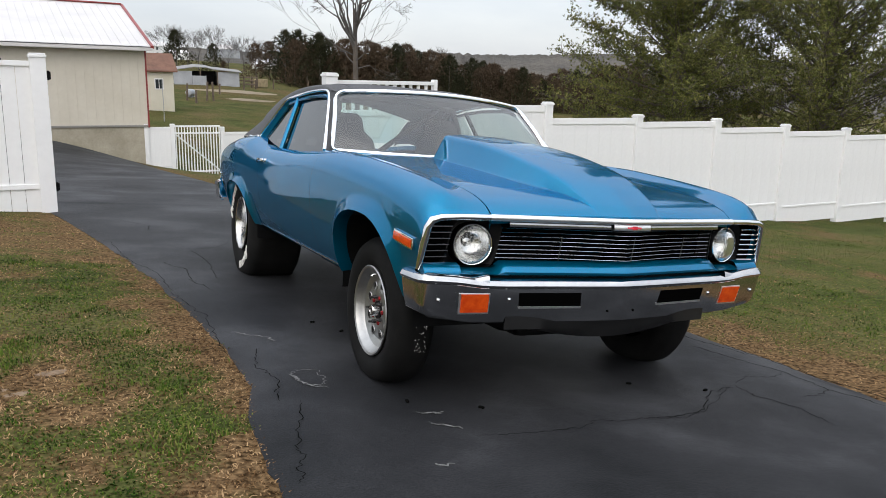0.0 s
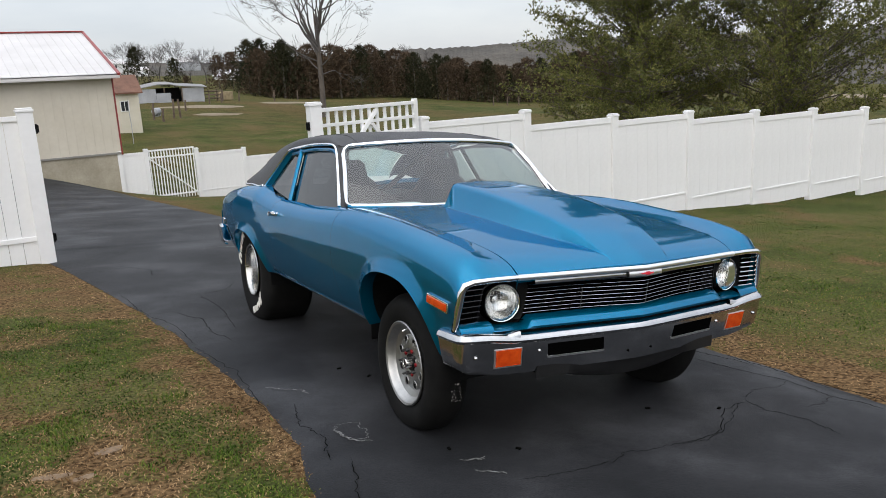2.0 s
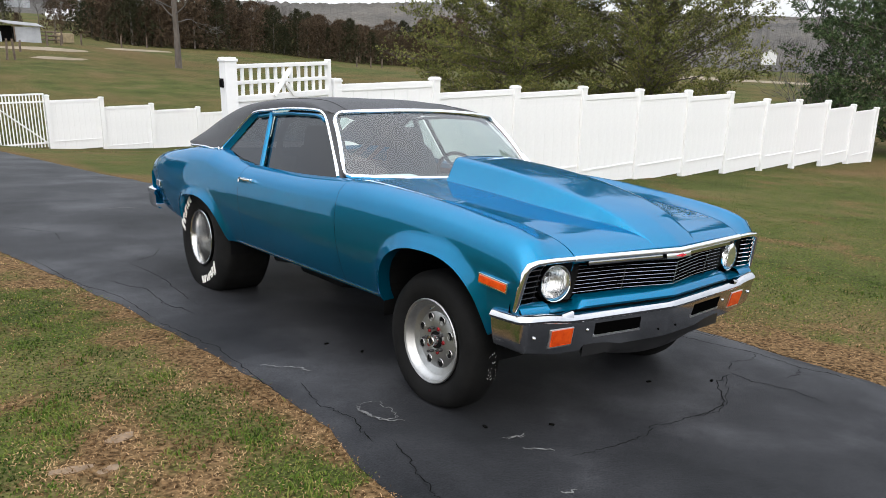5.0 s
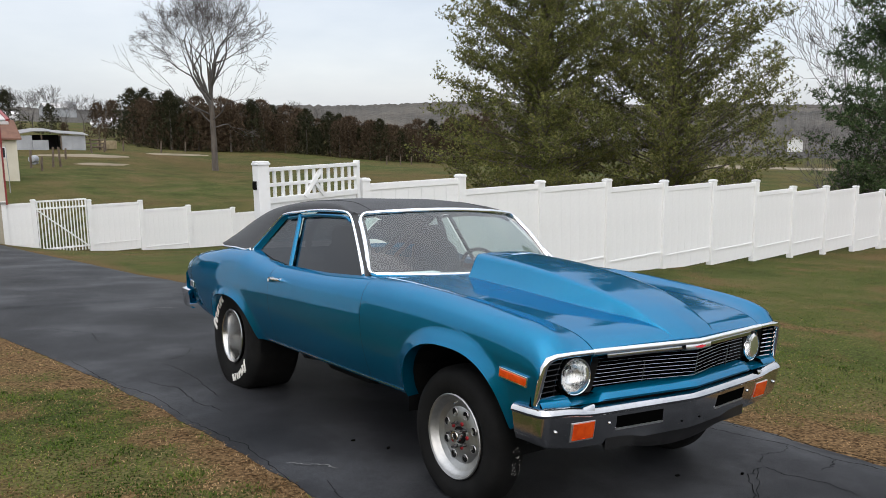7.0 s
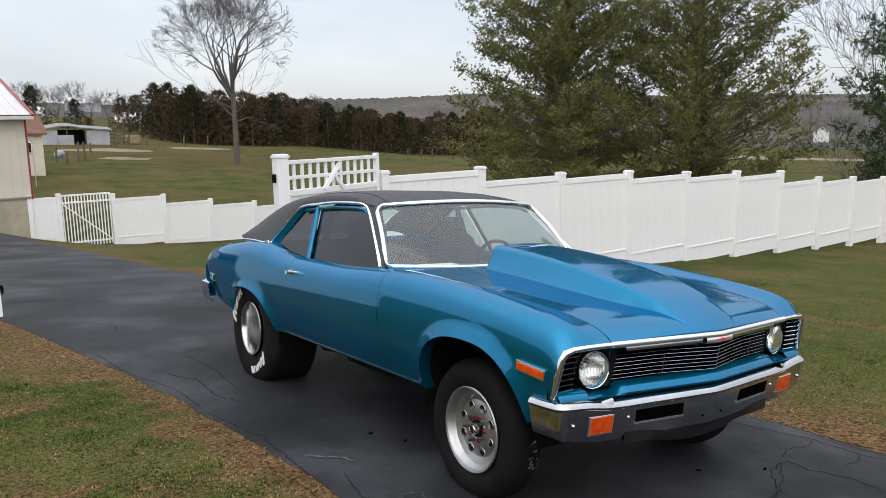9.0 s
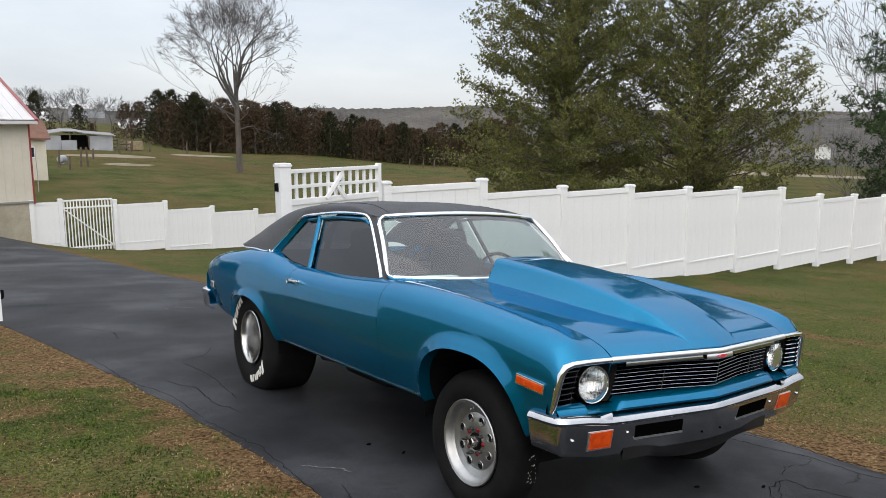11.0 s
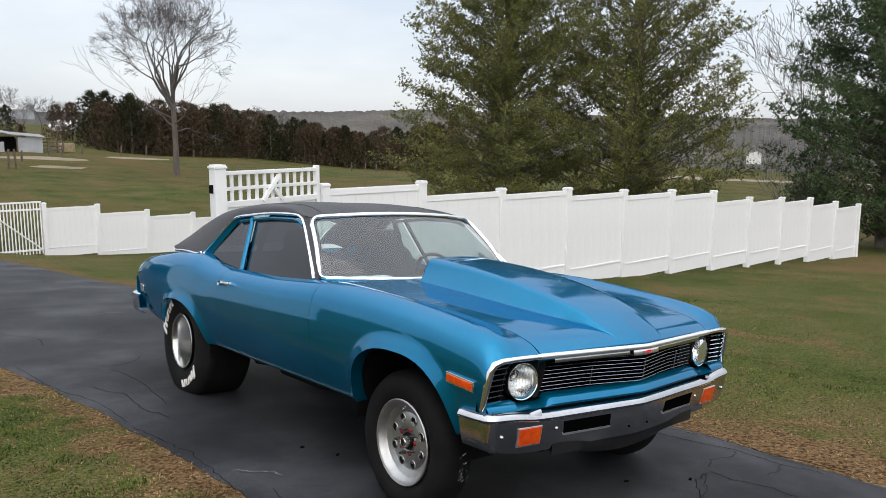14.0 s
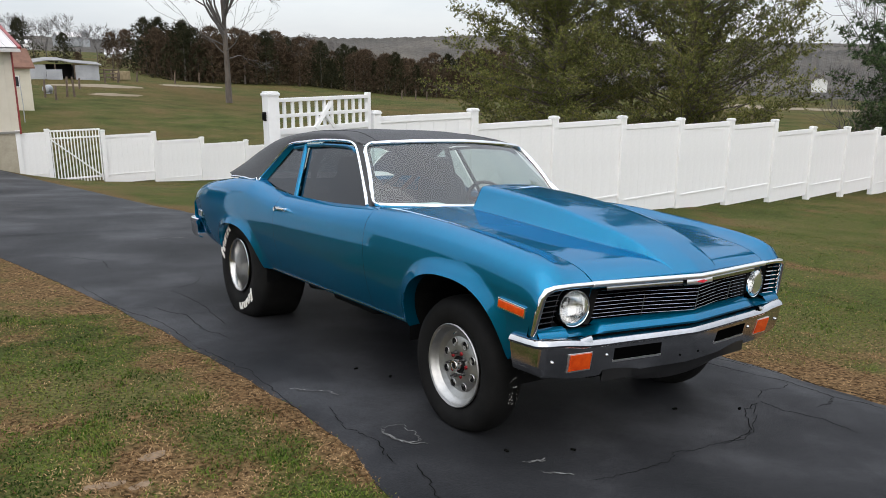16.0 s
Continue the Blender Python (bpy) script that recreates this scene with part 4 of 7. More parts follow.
bm = bmesh.new()
tube(bm, [nose(x, 0.8575, -0.007) for x in np.linspace(-0.636, 0.636, 29)], 0.0135, 10)
part("hood_lip_moulding", bm, SATIN, car, "bright chrome lip", smooth=60)
part("grille_header", nose_strip(bmesh.new(), np.linspace(-0.55, 0.55, 25), 0.822, 0.845, 0.002, 0.008, 0.008), BUMPER_CHROME, car, smooth=50)
for s in (-1, 1):
    bm = bmesh.new()
    pts = [nose(s * 0.636, 0.857, -0.006), nose(s * 0.75, 0.856, -0.006), nose(s * 0.835, 0.852, -0.006), nose(s * 0.87, 0.84, -0.004), nose(s * 0.882, 0.81, 0.0), nose(s * 0.892, 0.73, 0.0), nose(s * 0.898, 0.67, 0.0), nose(s * 0.9, 0.645, 0.004)]
    tube(bm, pts, [0.0125, 0.0125, 0.014, 0.017, 0.017, 0.016, 0.013, 0.01], 8)
    part("lamp_bezel", bm, CHROME, car, "chrome bezel edge", smooth=60)
    # black lamp housing with rounded corners
    bm = bmesh.new()
    rim = []
    for k in range(32):
        a = 2 * math.pi * k / 32
        c, sn = math.cos(a), math.sin(a)
        f = (abs(c) ** 5 + abs(sn) ** 5) ** -0.2
        rim.append((c * f, sn * f))
    cx, cz = s * 0.672, 0.742
    front = [nose(cx + 0.108 * u + s * -0.012 * v, cz + 0.102 * v, 0.036) for u, v in rim]
    step = [nose(cx + 0.098 * u + s * -0.012 * v, cz + 0.094 * v, 0.042) for u, v in rim]
    deep = [nose(cx + 0.09 * u / math.hypot(u, v), cz + 0.09 * v / math.hypot(u, v), 0.075) for u, v in rim]
    back = [nose(cx + 0.12 * u, cz + 0.106 * v, 0.1) for u, v in rim]
    sheet(bm, [back, front, step, deep], close=True)
    bmesh.ops.recalc_face_normals(bm, faces=bm.faces[:])
    light = part("headlight", bm, BLACK, car, "round sealed headlight in a black housing", smooth=40)
    turn = pose(0, 0, 0, 0, 0, s * 7)
    at = Matrix.Translation(nose(cx, cz, 0.04)) @ turn
    bm = bmesh.new()
    lathe(bm, [(0.03, 0.084), (0.0, 0.085), (-0.006, 0.082), (-0.004, 0.078), (0.02, 0.078)], 40, "y", at)
    part("trim_ring", bm, CHROME, light, "chrome ring", smooth=50)
    bm = bmesh.new()
    lathe(bm, [(-0.004, 0.079), (-0.012, 0.072), (-0.019, 0.06), (-0.023, 0.035), (-0.025, 0.01), (-0.025, 0.0005)], 40, "y", at)
    part("lens", bm, LAMP_GLASS, light, "ribbed clear glass lens", smooth=60)
    bm = bmesh.new()
    lathe(bm, [(0.004, 0.078), (0.03, 0.069), (0.055, 0.045), (0.062, 0.02), (0.055, 0.019), (0.05, 0.0005)], 40, "y", at)
    part("reflector", bm, material("lamp_reflector", (0.72, 0.72, 0.71), 0.22, 1.0), light, smooth=60)
    bm = bmesh.new()
    for k in range(9):
        xx = -0.064 + 0.016 * k
        hh = math.sqrt(max(0.0001, 0.074**2 - xx**2)) * 0.92
        tube(bm, [(xx, -0.016 + 0.09 * xx * xx / 0.08, -hh), (xx, -0.0235 + 1.6 * xx * xx, 0), (xx, -0.016 + 0.09 * xx * xx / 0.08, hh)], 0.0015, 5)
    bmesh.ops.transform(bm, matrix=at, verts=bm.verts[:])
    part("lens_flutes", bm, LAMP_GLASS, light)
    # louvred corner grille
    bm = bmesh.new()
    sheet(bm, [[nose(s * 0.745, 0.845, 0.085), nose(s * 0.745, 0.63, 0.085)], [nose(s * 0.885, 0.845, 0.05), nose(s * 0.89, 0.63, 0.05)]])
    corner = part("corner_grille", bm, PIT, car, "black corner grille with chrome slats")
    for k in range(7):
        z = 0.668 + 0.0245 * k
        bm = bmesh.new()
        tube(bm, [nose(s * (0.782 - 0.002 * k), z, 0.03), nose(s * (0.888 - 0.003 * k), z, 0.012)], 0.0038, 5)
        part("slat", bm, BUMPER_CHROME, corner)
    # painted pad and chrome filler under the lamp
    bm = bmesh.new()
    rows = []
    for x in np.linspace(0.735, 0.885, 8):
        rows.append([nose(s * x, 0.668, 0.03), nose(s * x, 0.661, 0.0), nose(s * x, 0.638, -0.024), nose(s * x, 0.614, -0.026), nose(s * x, 0.6, 0.01)])
    sheet(bm, rows)
    bmesh.ops.recalc_face_normals(bm, faces=bm.faces[:])
    part("nose_pad", bm, PAINT, car, smooth=50)
    bm = bmesh.new()
    rows = []
    for k, x in enumerate(np.linspace(0.625, 0.7, 9)):
        rise = 0.014 * k / 8
        rows.append([nose(s * x, 0.632 - rise, -0.02), nose(s * x, 0.63 - rise, -0.038), nose(s * x, 0.622 - rise, -0.048), nose(s * x, 0.602, -0.054)])
    sheet(bm, rows)
    bmesh.ops.recalc_face_normals(bm, faces=bm.faces[:])
    part("bumper_filler", bm, BUMPER_CHROME, car, smooth=50)

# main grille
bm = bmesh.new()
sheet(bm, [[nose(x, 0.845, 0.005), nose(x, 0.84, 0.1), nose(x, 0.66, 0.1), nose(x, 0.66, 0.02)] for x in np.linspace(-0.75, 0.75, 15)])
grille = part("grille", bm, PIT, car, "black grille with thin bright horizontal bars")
for k in range(8):
    z = 0.6885 + 0.0178 * k
    w = 0.558 - 0.012 * (k / 7) + 0.014
    bm = bmesh.new()
    tube(bm, [nose(x, z, 0.04 * min(1.0, abs(x) / 0.3)) for x in np.linspace(-w, w, 15)], 0.0014, 5)
    part("grille_bar", bm, BAR_METAL, grille)
for x in (-0.3, 0.05, 0.36):
    bm = bmesh.new()
    tube(bm, [nose(x, 0.682, 0.02), nose(x, 0.785, 0.02)], 0.0022, 4)
    part("grille_stay", bm, GREY_TRIM, grille)
bm = bmesh.new()
nose_strip(bm, np.linspace(-0.095, 0.095, 9), 0.82, 0.848, -0.006, 0.002, 0.014)
badge = part("badge", bm, SATIN, car, "chrome lozenge badge with a red centre", smooth=50)
bm = bmesh.new()
rows = [[nose(x, 0.834 - h, -0.0225), nose(x, 0.834 + h, -0.0195)] for x, h in ((-0.036, 0.003), (-0.014, 0.004), (-0.011, 0.0075), (0.011, 0.0075), (0.014, 0.004), (0.036, 0.003))]
sheet(bm, rows)
part("badge_insert", bm, material("red_enamel", (0.6, 0.03, 0.05), 0.25), badge)
# painted apron under the grille
bm = bmesh.new()
rows = []
for x in np.linspace(-0.74, 0.74, 49):
    dip = 0.031 * min(1.0, max(0.0, (abs(x) - 0.555) / 0.03))
    rows.append([nose(x, 0.679 - dip, 0.04), nose(x, 0.675 - dip, 0.006), nose(x, 0.66 - dip * 0.7, -0.016), nose(x, 0.64 - dip * 0.3, -0.032), nose(x, 0.63, -0.03), nose(x, 0.618, 0.0)])
sheet(bm, rows)
bmesh.ops.recalc_face_normals(bm, faces=bm.faces[:])
part("nose_apron", bm, PAINT, car, smooth=50)
bm = bmesh.new()
sheet(bm, [[nose(x, 0.64, 0.03), nose(x, 0.6, 0.015), nose(x, 0.58, 0.015), nose(x, 0.45, 0.06)] for x in np.linspace(-0.87, 0.87, 21)])
part("nose_liner", bm, BLACK, car)


# bumpers
def bumper_plan(u):
    """Plan of the front bumper: u from -1 to 1 gives x and y."""
    a = abs(u)
    x = math.copysign(smooth_read([(0, 0), (0.84, 0.80), (0.9, 0.858), (0.94, 0.888), (0.97, 0.902), (1, 0.906)], a), u)
    y = smooth_read([(0, -0.792), (0.03, -0.79), (0.5, -0.738), (0.75, -0.714), (0.84, -0.704), (0.9, -0.698), (0.94, -0.686), (0.97, -0.66), (1, -0.5)], a)
    return Vector((x, y, 0))


BUMPER_RISE = [(0, 0.0), (0.55, 0.0), (0.68, 0.003), (0.8, 0.016), (0.94, 0.022), (1, 0.016)]
bm = bmesh.new()
rows = []
for u in np.r_[np.linspace(-1, -0.8, 13), np.linspace(-0.77, 0.77, 41), np.linspace(0.8, 1, 13)]:
    p = bumper_plan(u)
    d = (bumper_plan(min(1, u + 0.01)) - bumper_plan(max(-1, u - 0.01))).normalized()
    out = Vector((d.y, -d.x, 0))
    rise = smooth_read(BUMPER_RISE, abs(u))
    low = 0.425 + 0.022 * min(1.0, max(0.0, abs(u) - 0.75) / 0.2)
    prof = [(-0.07, 0.585), (-0.05, 0.608), (-0.026, 0.615), (-0.01, 0.61), (0.002, 0.6), (0.009, 0.587), (0.006, 0.579), (-0.001, 0.573), (-0.004, 0.55), (-0.014, 0.50), (-0.026, 0.46), (-0.036, low + 0.006), (-0.05, low), (-0.07, low + 0.012)]
    rows.append([p + out * o + Vector((0, 0, z + rise * (1 if z > 0.5 else 0.5))) for o, z in prof])
sheet(bm, rows)
bmesh.ops.recalc_face_normals(bm, faces=bm.faces[:])
bumper = part("front_bumper", bm, BUMPER_CHROME, car, "chrome front bumper, lightly worn", smooth=40)


def on_bumper(u, z, out=0.0):
    p = bumper_plan(u)
    d = (bumper_plan(min(1, u + 0.01)) - bumper_plan(max(-1, u - 0.01))).normalized()
    out += lerp([(0.46, -0.026), (0.5, -0.014), (0.55, -0.004), (0.577, -0.002)], z)
    return p + Vector((d.y, -d.x, 0)) * out + Vector((0, 0, z))


def u_of(x):
    return math.copysign(smooth_read([(0, 0), (0.80, 0.84), (0.858, 0.9), (0.888, 0.94)], abs(x)), x)


def bumper_plate(x0, x1, z0, z1, slant, out, back, n=5):
    """A slanted box set into the bumper's face."""
    bm = bmesh.new()
    rows = []
    for k in range(n):
        a, b = x0 + (x1 - x0) * k / (n - 1), x0 + (x1 - x0) * k / (n - 1)
        sgn = 1 if x0 > 0 else -1
        lo, hi = u_of(a), u_of(b + sgn * slant)
        rows.append([on_bumper(lo, z0, back), on_bumper(lo, z0, out), on_bumper(hi, z1, out), on_bumper(hi, z1, back)])
    sheet(bm, rows)
    for row in (rows[0], rows[-1]):
        bm.faces.new([bm.verts.new(p) for p in row])
    bmesh.ops.recalc_face_normals(bm, faces=bm.faces[:])
    return bm


for s in (-1, 1):
    a, b = (-0.485, -0.205) if s < 0 else (0.205, 0.485)
    # the slot is a proud plate; its black stands for the shade inside
    slot = part("bumper_slot", bumper_plate(a, b, 0.5, 0.557, 0.006, 0.001, -0.02), PIT, bumper, "black plate standing for the shaded slot in the bumper")
    part("slot_edge", bumper_plate(a, b, 0.491, 0.4995, 0.0, 0.006, -0.01), SATIN, slot)
    a, b = (-0.735, -0.618) if s < 0 else (0.618, 0.735)
    frame_ = part("turn_signal", bumper_plate(a - 0.006 * (s < 0) - 0.002, b + 0.006, 0.47, 0.556, 0.004, 0.003, -0.02), SATIN, bumper, "orange turn signal in a chrome rim")
    part("lens", bumper_plate(a, b, 0.477, 0.552, 0.004, 0.006, -0.02), AMBER, frame_, "orange lens")
    for x in (0.53, 0.83):
        bm = bmesh.new()
        lathe(bm, [(0.006, 0.0005), (0.005, 0.005), (0.002, 0.008), (-0.004, 0.009)], 12, "y", Matrix.Translation(on_bumper(u_of(s * x), 0.53, 0.002)) @ pose(0, 0, 0, 180))
        part("bumper_bolt", bm, BUMPER_CHROME, bumper, smooth=50)
for x, z in ((-0.07, 0.475), (0.07, 0.475)):
    bm = bmesh.new()
    lathe(bm, [(0.0, 0.0005), (0.0, 0.005), (-0.004, 0.005)], 8, "y", Matrix.Translation(on_bumper(u_of(x), z, 0.0035)) @ pose(0, 0, 0, 180))
    part("bolt_hole", bm, PIT, bumper)
bm = bmesh.new()
rows = []
for u in np.linspace(-1, 1, 21):
    x = 0.53 * u
    y = -0.735 + 0.03 * u * u
    rows.append([(x, y, 0.46), (x, y + 0.005, 0.40), (x * 0.97, y + 0.04, 0.345 + 0.085 * u * u), (x * 0.95, y + 0.2, 0.335 + 0.085 * u * u)])
sheet(bm, rows)
bmesh.ops.recalc_face_normals(bm, faces=bm.faces[:])
part("front_valance", bm, VALANCE, car, "dark grey valance under the bumper", smooth=50)
# tail and rear bumper
bm = bmesh.new()
rows = []
for u in np.linspace(-1, 1, 15):
    x = 0.83 * u
    rows.append([(x * 0.83, 4.02, 0.94), (x * 0.92, 4.045, 0.9), (x * 1.0, 4.05, 0.78), (x, 4.04, 0.66), (x * 0.95, 4.0, 0.55)])
sheet(bm, rows)
part("tail_panel", bm, PAINT, car, smooth=40)
bm = bmesh.new()
rows = []
for u in np.linspace(-1, 1, 41):
    a = abs(u)
    x = math.copysign(smooth_read([(0, 0), (0.8, 0.78), (0.88, 0.84), (0.94, 0.872), (1, 0.885)], a), u)
    y = smooth_read([(0, 4.16), (0.8, 4.12), (0.88, 4.09), (0.94, 4.04), (1, 3.82)], a)
    d = Vector((x, (y - 3.4) * 1.0, 0)).normalized()
    rows.append([Vector((x, y, 0)) + d * o + Vector((0, 0, z)) for o, z in ((-0.06, 0.63), (-0.02, 0.655), (0.0, 0.648), (0.006, 0.62), (-0.004, 0.6), (-0.01, 0.52), (-0.03, 0.49), (-0.06, 0.49))])
sheet(bm, rows)
bmesh.ops.recalc_face_normals(bm, faces=bm.faces[:])
part("rear_bumper", bm, CHROME, car, "chrome rear bumper", smooth=40)

# floor pan, inner wings and wheel wells close the body from inside
bm = bmesh.new()
box(bm, (-0.74, 0.45, 0.44), (0.74, 2.25, 0.52))
box(bm, (-0.62, 2.2, 0.5), (0.62, 3.85, 0.72))
box(bm, (-0.5, -0.6, 0.42), (0.5, 0.5, 0.8))
part("floor_pan", bm, BLACK, car)
for s in (-1, 1):
    for (yc, zc, a, b), deep in zip(ARCHES, (0.5, 0.42)):
        bm = bmesh.new()
        rows = []
        for k in range(17):
            t = math.pi * k / 16
            c, sn = math.cos(t), math.sin(t)
            f = (abs(c) ** 2.5 + abs(sn) ** 2.5) ** -0.4
            y, z = yc + a * 1.015 * c * f, zc + b * 1.015 * sn * f
            rows.append([(s * (side_x(y, max(z, 0.5)) - 0.03), y, z), (s * deep, y, z), (s * deep, yc, zc)])
        sheet(bm, rows)
        part("wheel_well", bm, BLACK, car)
    bm = bmesh.new()
    sheet(bm, [[(s * (side_x(y, 0.5) - 0.05), y, 0.46), (s * (side_x(y, 0.76) - 0.03), y, 0.76), (s * (side_x(y, 0.98) - 0.04), y, 0.98)] for y in (0.5, 0.77, 1.4, 2.01, 2.2)])
    part("door_inner", bm, BLACK, car)

# cabin: dash, wheel, seats, roll cage
bm = bmesh.new()
rows = []
for x in np.linspace(-0.74, 0.74, 13):
    rows.append([(x, 0.78 + 0.25 * (x / 0.74) ** 2, 1.02), (x, 1.02, 1.03), (x, 1.12, 1.015), (x, 1.15, 0.98), (x, 1.14, 0.7)])
sheet(bm, rows)
part("dashboard", bm, DASH, car, "dark grey dashboard", smooth=40)
bm = bmesh.new()
box(bm, (-0.6, 0.87, 1.04), (-0.3, 0.95, 1.05), 0.002, pose(0, 0, 0, 0, 0, 0))
part("dash_paper", bm, PAPER, car, "white paper strip lying on the dash")
bm = bmesh.new()
ring = [(0.37 + 0.19 * math.cos(a), 1.27 + 0.07 * math.sin(a), 0.965 + 0.175 * math.sin(a)) for a in np.linspace(0, 2 * math.pi, 33)]
tube(bm, ring, 0.013, 8, False)
tube(bm, [(0.37, 1.27, 0.965), (0.37, 1.1, 0.95)], 0.03, 8)
for a in (0.3, math.pi - 0.3, 1.5 * math.pi):
    tube(bm, [(0.37, 1.265, 0.965), (0.37 + 0.185 * math.cos(a), 1.27 + 0.07 * math.sin(a), 0.965 + 0.17 * math.sin(a))], 0.01, 6)
part("steering_wheel", bm, BLACK, car, "black steering wheel", smooth=50)
for s in (-1, 1):
    bm = bmesh.new()
    rows = []
    for k, (z, w, y, d) in enumerate(((0.62, 0.2, 1.72, 0.1), (0.8, 0.235, 1.77, 0.11), (1.0, 0.23, 1.83, 0.1), (1.12, 0.2, 1.87, 0.08), (1.17, 0.14, 1.885, 0.06), (1.26, 0.125, 1.9, 0.055), (1.29, 0.09, 1.905, 0.04))):
        rows.append([(s * 0.37 + w * math.cos(a), y + d * math.sin(a) * 0.9, z) for a in np.linspace(0, 2 * math.pi, 21)[:-1]])
    g = sheet(bm, rows, close=True)
    bm.faces.new(g[-1])
    bm.faces.new(g[0][::-1])
    seat = part("front_seat", bm, SEAT_CLOTH, car, "dark high-back bucket seat", smooth=60)
    part("seat_cushion", boxes(((s * 0.37 - 0.24, 1.3, 0.52), (s * 0.37 + 0.24, 1.78, 0.68)), bevel=0.05), SEAT_CLOTH, seat, smooth=40)
bm = bmesh.new()
hoop = catmull([(-0.62, 2.08, 0.5), (-0.62, 2.06, 1.05), (-0.56, 2.05, 1.3), (-0.42, 2.05, 1.385), (0.42, 2.05, 1.385), (0.56, 2.05, 1.3), (0.62, 2.06, 1.05), (0.62, 2.08, 0.5)], 5)
tube(bm, hoop, 0.022, 8)
cage = part("roll_cage", bm, DASH, car, "grey tubular roll cage", smooth=60)
for a, b in (((-0.6, 2.06, 0.62), (0.42, 2.05, 1.38)), ((-0.5, 2.05, 1.36), (-0.55, 3.05, 0.75)), ((0.5, 2.05, 1.36), (0.55, 3.05, 0.75)), ((-0.6, 2.06, 0.95), (0.6, 2.06, 0.95))):
    bm = bmesh.new()
    tube(bm, [a, b], 0.02, 8)
    part("cage_bar", bm, DASH, cage, smooth=60)
part("rear_bulkhead", boxes(((-0.7, 2.5, 0.5), (0.7, 2.56, 0.98)), ((-0.62, 2.56, 0.94), (0.62, 3.2, 0.98)), bevel=0.01), SEAT_CLOTH, car)
part("headliner", boxes(((-0.55, 1.4, 1.395), (0.55, 2.5, 1.41)), bevel=0.004), SEAT_CLOTH, car)


# wheels: one front and one rear, then the pair on the other side
def tyre(bm, r, rim, w, flat=0.0, bulge=0.012):
    """A tyre about x, its outer face at -w/2; flat: how far the foot is pressed in."""
    h = w / 2
    prof = [(-h + 0.02, rim - 0.006), (-h + 0.004, rim + 0.012), (-h - bulge * 0.7, rim + (r - rim) * 0.3), (-h - bulge, rim + (r - rim) * 0.55), (-h - bulge * 0.4, rim + (r - rim) * 0.8), (-h + 0.014, r - 0.014), (-h + 0.035, r - 0.002)]
    prof += [(-h + 0.06, r), (0, r + 0.002), (h - 0.06, r)] + [(-s, q) for s, q in prof[::-1]]
    rings = lathe(bm, prof, 56)
    if flat:
        for v in bm.verts:
            start, low = r - flat - 0.045, -v.co.z
            if low > start:
                v.co.x *= 1 + 0.6 * (low - start)
                v.co.z = -(start + 0.05 * (1 - math.exp(-(low - start) / 0.05)))
    return rings


